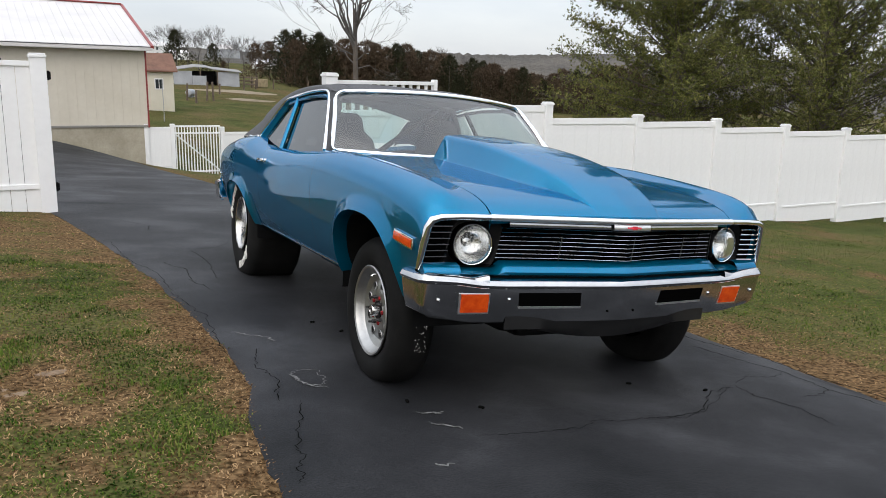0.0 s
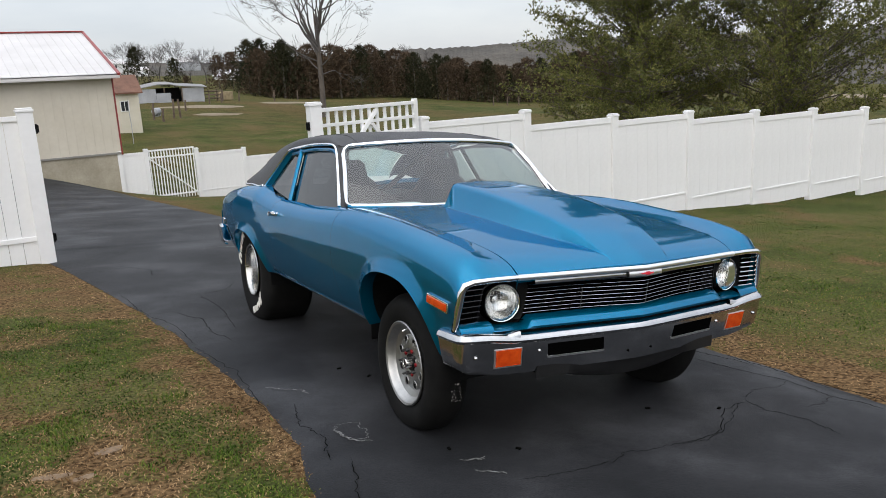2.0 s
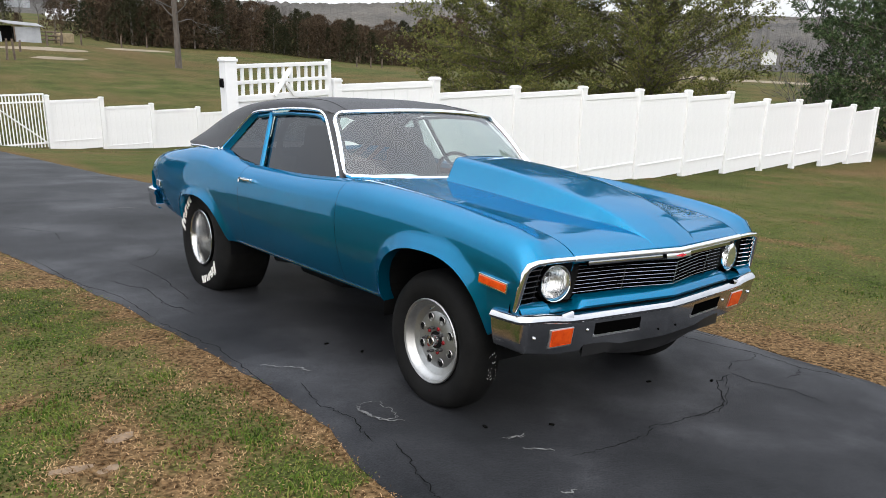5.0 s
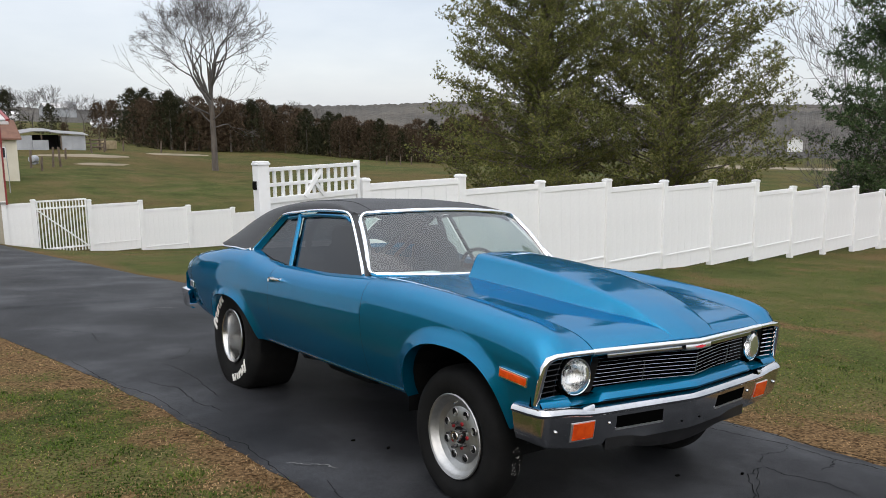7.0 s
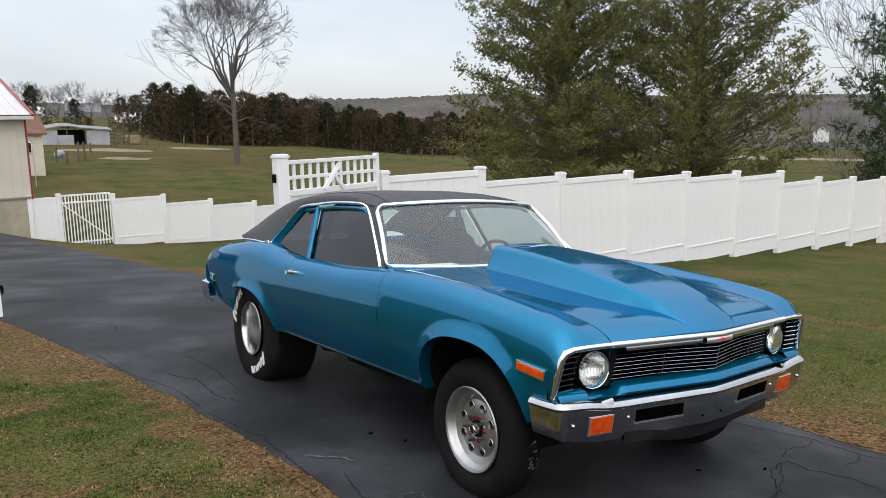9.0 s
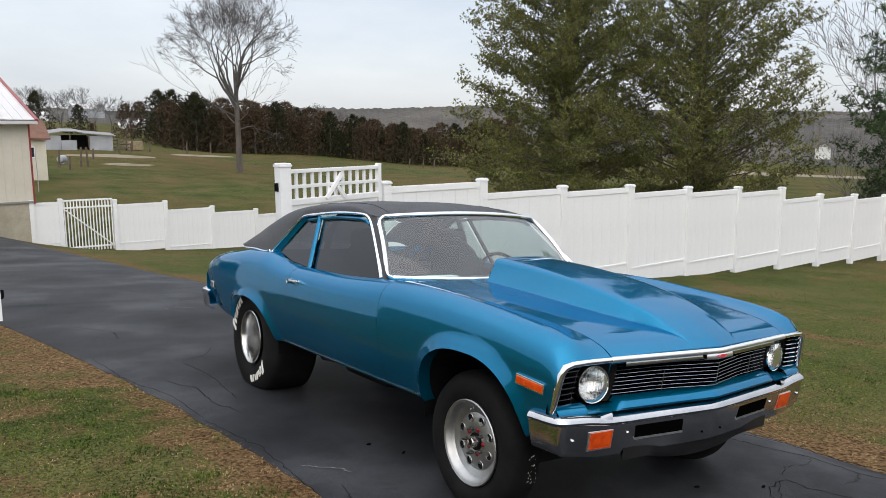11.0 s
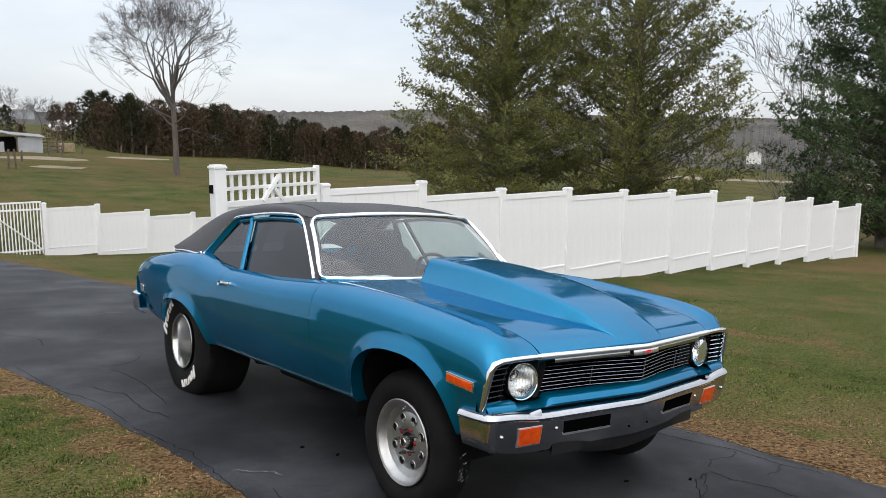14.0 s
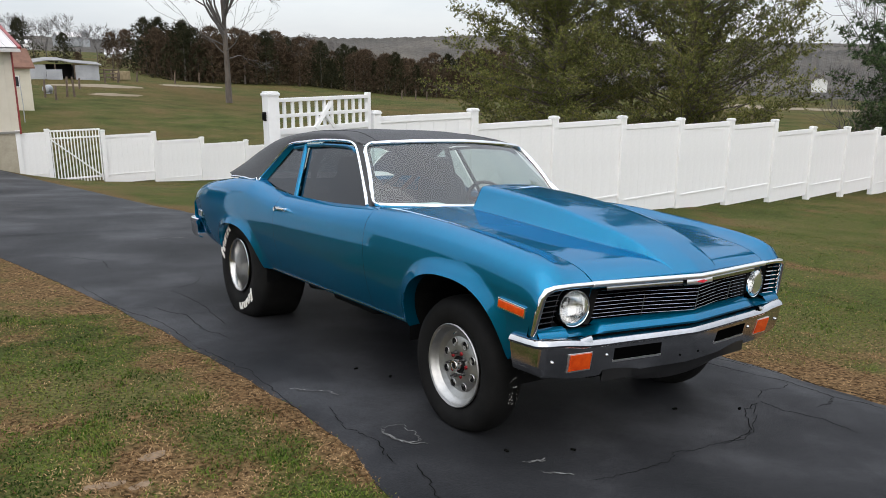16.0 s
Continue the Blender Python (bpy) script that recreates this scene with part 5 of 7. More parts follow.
def front_wheel(s):
    R, rim, w = 0.347, 0.204, 0.205
    at = pose(s * 0.735, 0.0, 0.334, 0, 0, 0 if s < 0 else 180)
    hub = thing("front_wheel", "", "", None)
    hub.parent = car
    hub.matrix_basis = at
    bm = bmesh.new()
    tyre(bm, R, rim, 0.17, 0.013, 0.016)
    bmesh.ops.translate(bm, verts=bm.verts[:], vec=(-0.0175, 0, 0))
    ty = part("tyre", bm, RUBBER, hub, "black radial tyre", smooth=50)
    if s < 0:
        rand = random.Random(5)
        for k in range(26):
            a = radians(rand.uniform(176, 200))
            x, r = rand.uniform(-0.02, 0.035), R + 0.0025
            bm = bmesh.new()
            d = rand.uniform(0.008, 0.022)
            tube(bm, [(x, math.cos(a) * r, math.sin(a) * r), (x + rand.uniform(-0.006, 0.006), math.cos(a + d) * r, math.sin(a + d) * r)], rand.uniform(0.0006, 0.0016), 4)
            part("tread_fleck", bm, WHITE_PAINT, ty, "white fleck of worn label")
    bm = bmesh.new()
    lathe(bm, [(-0.085, rim - 0.004), (-0.1, rim + 0.006), (-0.108, rim + 0.009), (-0.112, rim + 0.004), (-0.108, rim - 0.006), (-0.09, rim - 0.014), (-0.084, rim - 0.022), (-0.07, rim - 0.03), (-0.062, rim - 0.052), (-0.058, rim - 0.062), (-0.064, 0.125), (-0.07, 0.08), (-0.068, 0.055), (-0.06, 0.03), (-0.05, 0.028)], 48)
    disc = part("rim", bm, ALLOY, hub, "polished alloy rim with round holes", smooth=35)
    hole_me, shade_disc_me = bmesh.new(), bmesh.new()
    lathe(hole_me, [(-0.003, 0.023), (-0.0055, 0.0208), (0.004, 0.0195), (0.02, 0.0195)], 16)
    # the rim is uncut: a black disc carries the hole's shade as colour
    lathe(shade_disc_me, [(-0.001, 0.0197), (0.0, 0.0005)], 16)
    hole_me, shade_disc_me = mesh_of(hole_me, ALLOY, 50, "hole_rim"), mesh_of(shade_disc_me, BLACK, False, "hole_shade")
    for k in range(8):
        a = 2 * math.pi * (k + 0.5) / 8
        c = part("hole_rim", hole_me, ALLOY, disc, place=pose(-0.0655, 0.116 * math.cos(a), 0.116 * math.sin(a)))
        part("hole_shade", shade_disc_me, BLACK, disc, place=pose(-0.0655, 0.116 * math.cos(a), 0.116 * math.sin(a)))
    bm = bmesh.new()
    lathe(bm, [(-0.055, 0.03), (-0.098, 0.028), (-0.104, 0.024), (-0.104, 0.017), (-0.098, 0.015)], 24)
    cap = part("hub_cap", bm, POLISHED, hub, "machined hub centre with a dark bore", smooth=40)
    bm = bmesh.new()
    lathe(bm, [(-0.099, 0.016), (-0.099, 0.0005)], 20)
    part("bore", bm, BLACK, cap)
    bm = bmesh.new()
    lathe(bm, [(-0.06, 0.044), (-0.0705, 0.043), (-0.0705, 0.029)], 28)
    part("bore_ring", bm, BLACK, hub)
    nut = bmesh.new()
    lathe(nut, [(0.014, 0.0095), (-0.006, 0.0095), (-0.01, 0.006), (-0.026, 0.0055), (-0.026, 0.0005)], 6)
    nut = mesh_of(nut, GREY_TRIM, False, "lug_nut")
    stud = bmesh.new()
    lathe(stud, [(0.006, 0.0105), (-0.005, 0.0105), (-0.007, 0.0075), (-0.008, 0.0005)], 12)
    stud = mesh_of(stud, RED_METAL, False, "red_plug")
    for k in range(5):
        a = 2 * math.pi * k / 5
        part("lug_nut", nut, GREY_TRIM, hub, place=pose(-0.078, 0.062 * math.cos(a), 0.062 * math.sin(a)))
        a += math.pi / 5
        part("lug_plug", stud, RED_METAL, hub, place=pose(-0.0685, 0.062 * math.cos(a), 0.062 * math.sin(a)))
    bm = bmesh.new()
    tube(bm, [(-0.085, 0.0, rim - 0.03), (-0.108, 0.004, rim - 0.042)], 0.005, 6)
    part("valve", bm, CHROME, hub)


def rear_wheel(s):
    R, rim, w = 0.45, 0.2, 0.36
    at = pose(s * 0.675, 2.84, 0.395, 0, 0, 0 if s < 0 else 180)
    hub = thing("rear_wheel", "", "", None)
    hub.parent = car
    hub.matrix_basis = at
    bm = bmesh.new()
    tyre(bm, R, rim, w, 0.055, 0.026)
    ty = part("tyre", bm, RUBBER, hub, "wide black drag slick with white sidewall marking", smooth=50)
    bm = bmesh.new()
    lathe(bm, [(-0.17, rim - 0.004), (-0.188, rim + 0.008), (-0.196, rim + 0.011), (-0.2, rim + 0.006), (-0.196, rim - 0.004), (-0.18, rim - 0.012), (-0.15, rim - 0.02), (0.02, rim - 0.034), (0.035, rim - 0.06), (0.03, 0.1), (0.025, 0.0005)], 48)
    part("rim", bm, POLISHED, hub, "deep polished alloy rim", smooth=40)
    bm = bmesh.new()
    lathe(bm, [(0.03, 0.05), (-0.02, 0.048), (-0.03, 0.035), (-0.03, 0.0005)], 20)
    part("hub_cap", bm, GREY_TRIM, hub, smooth=40)
    # two bands of plain strokes where the sidewall carries its marking
    if s < 0:
        for start in (radians(214), radians(8)):
            for k, (rise, bars, lean) in enumerate(((0.075, 2, 0.16), (0.05, 2, 0.05), (0.05, 2, -0.04), (0.05, 2, 0.08), (0.05, 1, 0.0), (0.05, 2, 0.05), (0.05, 2, -0.06))):
                a = start + 0.135 * k
                bm = bmesh.new()
                r0 = 0.298
                for j in range(bars):
                    off = (j - (bars - 1) / 2) * 0.056
                    tube(bm, [(-0.2045 - 0.003 * math.sin(2.6 * u), math.cos(a + off + lean * (u - 0.5)) * (r0 + rise * u), math.sin(a + off + lean * (u - 0.5)) * (r0 + rise * u)) for u in (0, 0.33, 0.66, 1)], 0.0045, 5)
                if bars > 1:
                    u = (0.5, 0.0, 1.0, 0.5)[k % 4]
                    tube(bm, [(-0.2065, math.cos(a + q) * (r0 + rise * u), math.sin(a + q) * (r0 + rise * u)) for q in (-0.028, 0.028)], 0.0042, 5)
                part("sidewall_mark", bm, WHITE_PAINT, ty, "worn cream stroke")
    bolt = bmesh.new()
    lathe(bolt, [(0.004, 0.006), (-0.004, 0.006), (-0.005, 0.0005)], 6)
    bolt = mesh_of(bolt, GREY_TRIM, False, "rim_bolt")
    for k in range(12):
        a = 2 * math.pi * k / 12
        part("rim_bolt", bolt, GREY_TRIM, hub, place=pose(-0.199, (rim + 0.003) * math.cos(a), (rim + 0.003) * math.sin(a)))


for s in (-1, 1):
    front_wheel(s)
    rear_wheel(s)
# axle, exhaust and ladder bar under the car
bm = bmesh.new()
tube(bm, [(-0.55, 2.83, 0.38), (0.55, 2.83, 0.38)], 0.045, 10)
tube(bm, [(0, 2.83, 0.38), (0, 2.6, 0.38)], [0.13, 0.06], 12)
part("rear_axle", bm, BLACK, car)
bm = bmesh.new()
tube(bm, [(-0.42, 1.3, 0.36), (-0.42, 2.1, 0.31), (-0.42, 2.45, 0.27)], 0.035, 8)
part("exhaust_pipe", bm, GREY_TRIM, car)
bm = bmesh.new()
tube(bm, [(-0.66, 0.0, 0.33), (0.66, 0.0, 0.33)], 0.04, 8)
box(bm, (-0.25, -0.35, 0.26), (0.25, 0.3, 0.42), 0.03)
part("front_suspension", bm, BLACK, car)


# unseen underbody parts, added to stop light crossing beneath the car
for name, lo, hi, bevel in (("oil_pan", (-0.2, -0.12, 0.22), (0.2, 0.5, 0.46), 0.04), ("transmission", (-0.16, 0.5, 0.27), (0.16, 1.35, 0.46), 0.05), ("crossmember", (-0.62, 1.18, 0.34), (0.62, 1.3, 0.45), 0.02)):
    part(name, boxes((lo, hi), bevel=bevel), BLACK, car)
bm = bmesh.new()
tube(bm, [(0, 1.3, 0.36), (0, 2.7, 0.38)], 0.045, 10)
part("drive_shaft", bm, BLACK, car)
for s in (-1, 1):
    part("frame_rail", boxes(((s * 0.44 - 0.05, -0.2, 0.32), (s * 0.44 + 0.05, 1.1, 0.45)), bevel=0.01), BLACK, car)
    part("muffler", boxes(((s * 0.36 - 0.13, 1.35, 0.25), (s * 0.36 + 0.13, 2.0, 0.42)), bevel=0.05), BLACK, car)


# ---- plants ----
def noisy_leaf(name, colors, rough=0.75, scale=0.6, gain=0.5):
    """Foliage whose colour changes from piece to piece and from clump to clump."""
    m = material(name, colors[0], rough, Specular_IOR_Level=0.06)
    n, l = m.node_tree.nodes, m.node_tree.links
    geo, ramp = n.new("ShaderNodeNewGeometry"), n.new("ShaderNodeValToRGB")
    big = n.new("ShaderNodeTexNoise")
    big.inputs["Scale"].default_value = scale
    mixv = n.new("ShaderNodeMath")
    mixv.operation = "MULTIPLY_ADD"
    mixv.inputs[1].default_value = gain
    half = n.new("ShaderNodeMath")
    half.operation = "MULTIPLY"
    half.inputs[1].default_value = 0.55
    big.inputs["Detail"].default_value = 3.0
    lift = n.new("ShaderNodeMath")
    lift.operation = "SUBTRACT"
    lift.inputs[1].default_value = (gain - 0.5) * 0.5
    l.new(geo.outputs["Position"], big.inputs["Vector"])
    l.new(geo.outputs["Random Per Island"], half.inputs[0])
    l.new(big.outputs["Fac"], mixv.inputs[0])
    l.new(half.outputs[0], mixv.inputs[2])
    e = ramp.color_ramp.elements
    while len(e) < len(colors):
        e.new(0.5)
    for i, c in enumerate(colors):
        e[i].position, e[i].color = 0.22 + 0.55 * i / max(1, len(colors) - 1), (*c, 1)
    l.new(mixv.outputs[0], lift.inputs[0])
    l.new(lift.outputs[0], ramp.inputs["Fac"])
    l.new(ramp.outputs[0], n["Principled BSDF"].inputs["Base Color"])
    return m


GRASS = noisy_leaf("green_grass", [(0.0165, 0.034, 0.0043), (0.044, 0.0785, 0.0088), (0.081, 0.126, 0.0175), (0.148, 0.154, 0.038)], 0.7, 3.5, 1.5)
STRAW = noisy_leaf("dry_grass", [(0.0519, 0.0264, 0.0103), (0.119, 0.0666, 0.0282), (0.218, 0.132, 0.062), (0.384, 0.255, 0.136)], 0.8, 5.0, 1.4)
NEEDLES = noisy_leaf("pine_needles", [(0.036, 0.05, 0.015), (0.095, 0.112, 0.032), (0.16, 0.172, 0.05), (0.27, 0.25, 0.088)], 0.7, 0.6)
NEEDLES_DARK = noisy_leaf("dark_pine_needles", [(0.03, 0.055, 0.026), (0.062, 0.098, 0.042), (0.105, 0.145, 0.06)], 0.7, 0.35)
CEDAR_GREEN = noisy_leaf("cedar_green", [(0.02, 0.024, 0.013), (0.036, 0.038, 0.02), (0.058, 0.052, 0.028)], 0.8, 0.2)
CEDAR_RUST = noisy_leaf("winter_cedar_russet", [(0.0414, 0.0318, 0.0216), (0.0782, 0.0551, 0.0367), (0.12, 0.0848, 0.054)], 0.8, 0.2)
BARK = varied(material("grey_bark", (0.12, 0.1, 0.085), 0.9), [(0.07, 0.058, 0.05), (0.14, 0.12, 0.1)], 3, bump=0.02, bump_scale=14, stretch=(1, 1, 0.25))
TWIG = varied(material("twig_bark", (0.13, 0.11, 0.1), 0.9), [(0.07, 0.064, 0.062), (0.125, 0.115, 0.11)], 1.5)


def mesh_from(name, verts, faces, mat):
    me = bpy.data.meshes.new(name)
    me.from_pydata([tuple(v) for v in verts], [], faces) if not isinstance(verts, np.ndarray) else me.from_pydata(verts.tolist(), [], faces)
    me.materials.append(mat)
    return me


def blades(name, spots_, mat, tall, wide, label, seed, lean_range=(0.4, 1.8)):
    """Single blades of grass at spots, each a bent tapering strip."""
    r = np.random.default_rng(seed)
    n = len(spots_)
    p = np.array(spots_)
    a, lean, h = r.uniform(0, 2 * np.pi, n), r.uniform(*lean_range, n), r.uniform(*tall, n)
    side_ = np.c_[np.cos(a), np.sin(a), np.zeros(n)]
    fwd = np.c_[-np.sin(a), np.cos(a), np.zeros(n)]
    up = np.c_[np.zeros(n), np.zeros(n), np.ones(n)]
    w = r.uniform(*wide, n)[:, None]
    h, lean = h[:, None], lean[:, None]
    v = np.stack([p - side_ * w, p + side_ * w, p + up * h * 0.55 + fwd * h * 0.25 * lean + side_ * w * 0.8, p + up * h * 0.55 + fwd * h * 0.25 * lean - side_ * w * 0.8, p + up * h * (1 - 0.25 * lean) + fwd * h * 0.8 * lean], 1).reshape(-1, 3)
    faces = []
    for i in range(n):
        k = 5 * i
        faces += [(k, k + 1, k + 2, k + 3), (k + 3, k + 2, k + 4)]
    ob = new(name, mesh_from(name, v, faces, mat))
    return tagged(ob, label, "grass", kind="stuff")


def lawn():
    r = np.random.default_rng(3)
    green, dry, tall_spots = [], [], []
    # stretches of lawn: x from, to, y from, to, blades a square metre
    for x0, x1, y0, y1, dens in ((-4.4, -1.2, -2.2, 1.2, 8000), (-5.2, -1.2, 1.2, 3.6, 4200), (-6.2, -1.5, 3.6, 7.6, 1500), (1.4, 4.5, -3.5, 3.2, 2300), (4.5, 9, -5, 7.3, 800), (9, 17, -6, 8, 330), (1.0, 4.5, 3.2, 7.2, 900), (0.2, 6, 9.5, 27.5, 130), (17, 25, -3, 8.2, 120)):
        n = int((x1 - x0) * (y1 - y0) * dens)
        for x, y in zip(r.uniform(x0, x1, n), r.uniform(y0, y1, n)):
            a, b = drive_edges(y)
            if a - 0.0 < x < b + 0.0:
                if min(x - a, b - x) > 0.03 or r.random() < 0.5:
                    continue
            d = dryness(x, y)
            z = (plane_z(x, y) if x < 12 and y < 8 else ground_z(x, y)) - 0.014
            if r.random() < 0.13 + 0.87 * d:
                if r.random() < 0.92 - 0.45 * d * d:
                    dry.append((x, y, z))
            elif r.random() < 0.9:
                (tall_spots if noise.noise((x * 3.2, y * 3.2, 8)) > 0.34 else green).append((x, y, z))
    blades("lawn_grass", green, GRASS, (0.008, 0.019), (0.002, 0.0045), "short patchy green lawn grass on the yard", 1)
    blades("grass_tufts", tall_spots, GRASS, (0.018, 0.036), (0.002, 0.0042), "taller bright green tufts in the lawn", 2)
    blades("dry_grass", dry, STRAW, (0.008, 0.017), (0.0016, 0.0034), "flattened straw-coloured dead grass along the drive", 3, (1.2, 2.7))


lawn()


def grow(bm, p, d, r, length, depth, rand, spread=0.55, droop=0.0, keep=None, min_r=0.004, sides=6, up=0.07):
    """A limb and, from it, ever thinner limbs."""
    pts, rad = [p], [r]
    n = 3 if depth > 1 else 2
    for k in range(n):
        d = (d + Vector((rand.uniform(-1, 1), rand.uniform(-1, 1), rand.uniform(-1, 1))) * 0.24 + Vector((0, 0, up - droop))).normalized()
        p = p + d * length / n
        if keep and ((p.x / keep[0]) ** 2 + (p.y / keep[0]) ** 2 + ((p.z - keep[2]) / keep[1]) ** 2) > 1.0 and k:
            depth = min(depth, 0)
            break
        pts.append(p)
        rad.append(max(min_r, r * (1 - 0.38 * (k + 1) / n)))
    if len(pts) < 2:
        return
    tube(bm, pts, rad, sides if r > 0.05 else 4 if r > 0.02 else 3, False)
    if depth == 0:
        return
    for k in range(rand.choice((2, 3, 3)) if depth > 1 else 4):
        axis = d.orthogonal().normalized()
        axis.rotate(Matrix.Rotation(rand.uniform(0, 6.28), 3, d))
        nd = (d + axis * rand.uniform(0.5, 1.2) * spread).normalized()
        at = pts[-1] if k < 2 else pts[rand.choice((1, 2)) if n > 2 else 1]
        grow(bm, at, nd, rad[-1] * rand.uniform(0.6, 0.8), length * rand.uniform(0.62, 0.85), depth - 1, rand, spread, droop, keep, min_r, sides, up)


def bare_tree(label, place, height, seed, depth=6, spread=0.6, trunk=0.02, min_r=0.008, first=0.27, limbs=5, wide_tilt=0.85, reach=0.23, lead=False, keep=None):
    rand = random.Random(seed)
    root = thing("bare_tree", label, "tree", place)
    bm = bmesh.new()
    fork = height * first
    tube(bm, [(0, 0, -0.4), (0.0, 0, 0.0), (0.02 * height * 0.2, 0, fork * 0.5), (0, 0, fork)], [height * trunk * 1.5, height * trunk * 1.15, height * trunk * 0.9, height * trunk * 0.8], 12, False)
    if lead:
        tube(bm, [(0, 0, fork - 0.1), (0.1, 0.1, fork + height * 0.1), (0.0, 0.15, fork + height * 0.22)], [height * trunk * 0.8, height * trunk * 0.55, height * trunk * 0.3], 10, False)
    part("trunk", bm, BARK, root, smooth=60)
    bm = bmesh.new()
    for k in range(limbs):
        a = 2 * math.pi * (k + rand.uniform(-0.25, 0.25)) / limbs
        tilt = 0.15 if k == 0 else rand.uniform(0.35, wide_tilt)
        d = Vector((math.cos(a) * tilt, math.sin(a) * tilt, 1)).normalized()
        grow(bm, Vector((0, 0, fork * rand.uniform(0.9, 1.0) + (height * 0.16 * k / limbs if lead else 0))), d, height * trunk * rand.uniform(0.4, 0.6), height * reach * rand.uniform(0.85, 1.15), depth - 1, rand, spread, keep=keep, min_r=min_r)
    if keep:
        # thin low boughs that hang out from the trunk
        for a, z, ln in ((2.6, 0.93, 0.2), (-0.4, 0.72, 0.14), (1.2, 0.8, 0.12), (4.2, 0.85, 0.15)):
            grow(bm, Vector((0, 0, fork * z)), Vector((math.cos(a), math.sin(a), 0.12)), height * trunk * 0.22, height * ln, 3, rand, spread, min_r=min_r)
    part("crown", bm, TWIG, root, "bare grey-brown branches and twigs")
    return root


def spot(x, y, sink=0.0, turn=0.0, size=1.0):
    return pose(x, y, ground_z(x, y) - sink, 0, 0, turn) @ Matrix.Diagonal((size, size, size, 1))


bare_tree("tall bare deciduous tree standing alone in the pasture", spot(22.4, 64.0, 0.1, 40), 17.0, 11, 7, 0.75, 0.0155, 0.011, 0.31, 9, 0.8, 0.19, True, (6.5, 6.3, 10.7))


def needle_tufts(r, centres, size, count, slim=(0.05, 0.1)):
    """Tufts of needle sprays: thin triangles round each centre."""
    c = np.repeat(np.asarray(centres), count, axis=0)
    n = len(c)
    way = r.normal(size=(len(centres), 3)) + np.array((0, 0, 0.7))
    way /= np.linalg.norm(way, axis=1)[:, None]
    d = np.repeat(way, count, axis=0) * 0.9 + r.normal(size=(n, 3)) * 0.55
    d /= np.linalg.norm(d, axis=1)[:, None]
    s = np.cross(d, r.normal(size=(n, 3)))
    s /= np.linalg.norm(s, axis=1)[:, None]
    ln = r.uniform(0.55, 1.1, n)[:, None] * size
    w = ln * r.uniform(*slim, n)[:, None]
    return np.stack([c - s * w, c + s * w, c + d * ln], 1).reshape(-1, 3), [(3 * i, 3 * i + 1, 3 * i + 2) for i in range(n)]


def pine(label, place, height, reach, seed, mat, bare_low=0.5, tuft=0.19, sprays=12, density=1.0, lean_out=0.25, airy=0.5, thin_from=0.36):
    """A pine of whorled limbs that carry side shoots with needle tufts; airy: how far the top thins out."""
    rand, r = random.Random(seed), np.random.default_rng(seed)
    root = thing("pine_tree", label, "tree", place)
    bm = bmesh.new()
    tube(bm, [(0, 0, -0.3), (0, 0, height * 0.3), (0.1, 0.05, height * 0.7), (0.05, 0, height)], [height * 0.02, height * 0.016, height * 0.009, 0.02], 10, False)
    part("trunk", bm, BARK, root, smooth=60)
    limbs, centres = bmesh.new(), []
    z = bare_low
    while z < height - 0.3:
        u = (z - bare_low) / (height - bare_low)
        span = reach * (0.72 + 0.55 * math.sin(math.pi * min(1, u * 1.25 + 0.18))) * (1 - u) ** 0.62
        thin = density * (0.45 if z > 14.2 else 1.0) * (1 - airy * min(1.0, max(0.0, (u - thin_from) / 0.3)))
        whorl = rand.randint(6, 8)
        a0 = rand.uniform(0, 6.28)
        for k in range(whorl):
            a = a0 + 2 * math.pi * k / whorl + rand.uniform(-0.3, 0.3)
            ln = span * rand.uniform(0.64, 1.0)
            p, d = Vector((0, 0, z)), Vector((math.cos(a), math.sin(a), lean_out + rand.uniform(-0.18, 0.2) + 0.35 * u)).normalized()
            pts = [p]
            for q in range(6):
                d = (d + Vector((rand.uniform(-1, 1), rand.uniform(-1, 1), rand.uniform(-0.6, 0.9))) * 0.12).normalized()
                p = p + d * ln / 6
                pts.append(p)
            tube(limbs, pts, [0.055 * (1 - u) + 0.014, 0.04 * (1 - u) + 0.012, 0.03, 0.022, 0.015, 0.009, 0.005], 4, False)
            for q in range(1, 7):
                f = max(q, 2) / 6
                for m in range(max(1, int((0.6 + 1.6 * f) * thin * (0.5 + 0.5 * min(1.0, ln / 3)) + rand.random()))):
                    along = (pts[q] - pts[q - 1]).normalized()
                    sd = (along * rand.uniform(0.2, 0.9) + Vector((rand.uniform(-1, 1), rand.uniform(-1, 1), rand.uniform(-0.3, 0.7)))).normalized()
                    root_at = pts[q - 1].lerp(pts[q], rand.random())
                    tip = root_at + sd * rand.uniform(0.35, 0.9) * (0.4 + 0.12 * ln)
                    tube(limbs, [root_at, tip], [0.009, 0.004], 3, False)
                    for g in range(6):
                        centres.append(root_at.lerp(tip, 0.35 + 0.135 * g) + Vector((rand.gauss(0, 1), rand.gauss(0, 1), rand.gauss(0, 1))) * 0.085)
        z += rand.uniform(0.38, 0.58)
    part("branchwork", limbs, BARK, root)
    v, f = needle_tufts(r, [tuple(c) for c in centres], tuft, sprays, (0.066, 0.145))
    part("crown", mesh_from("crown", v, f, mat), mat, root, "dark green and olive needle clumps")
    return root


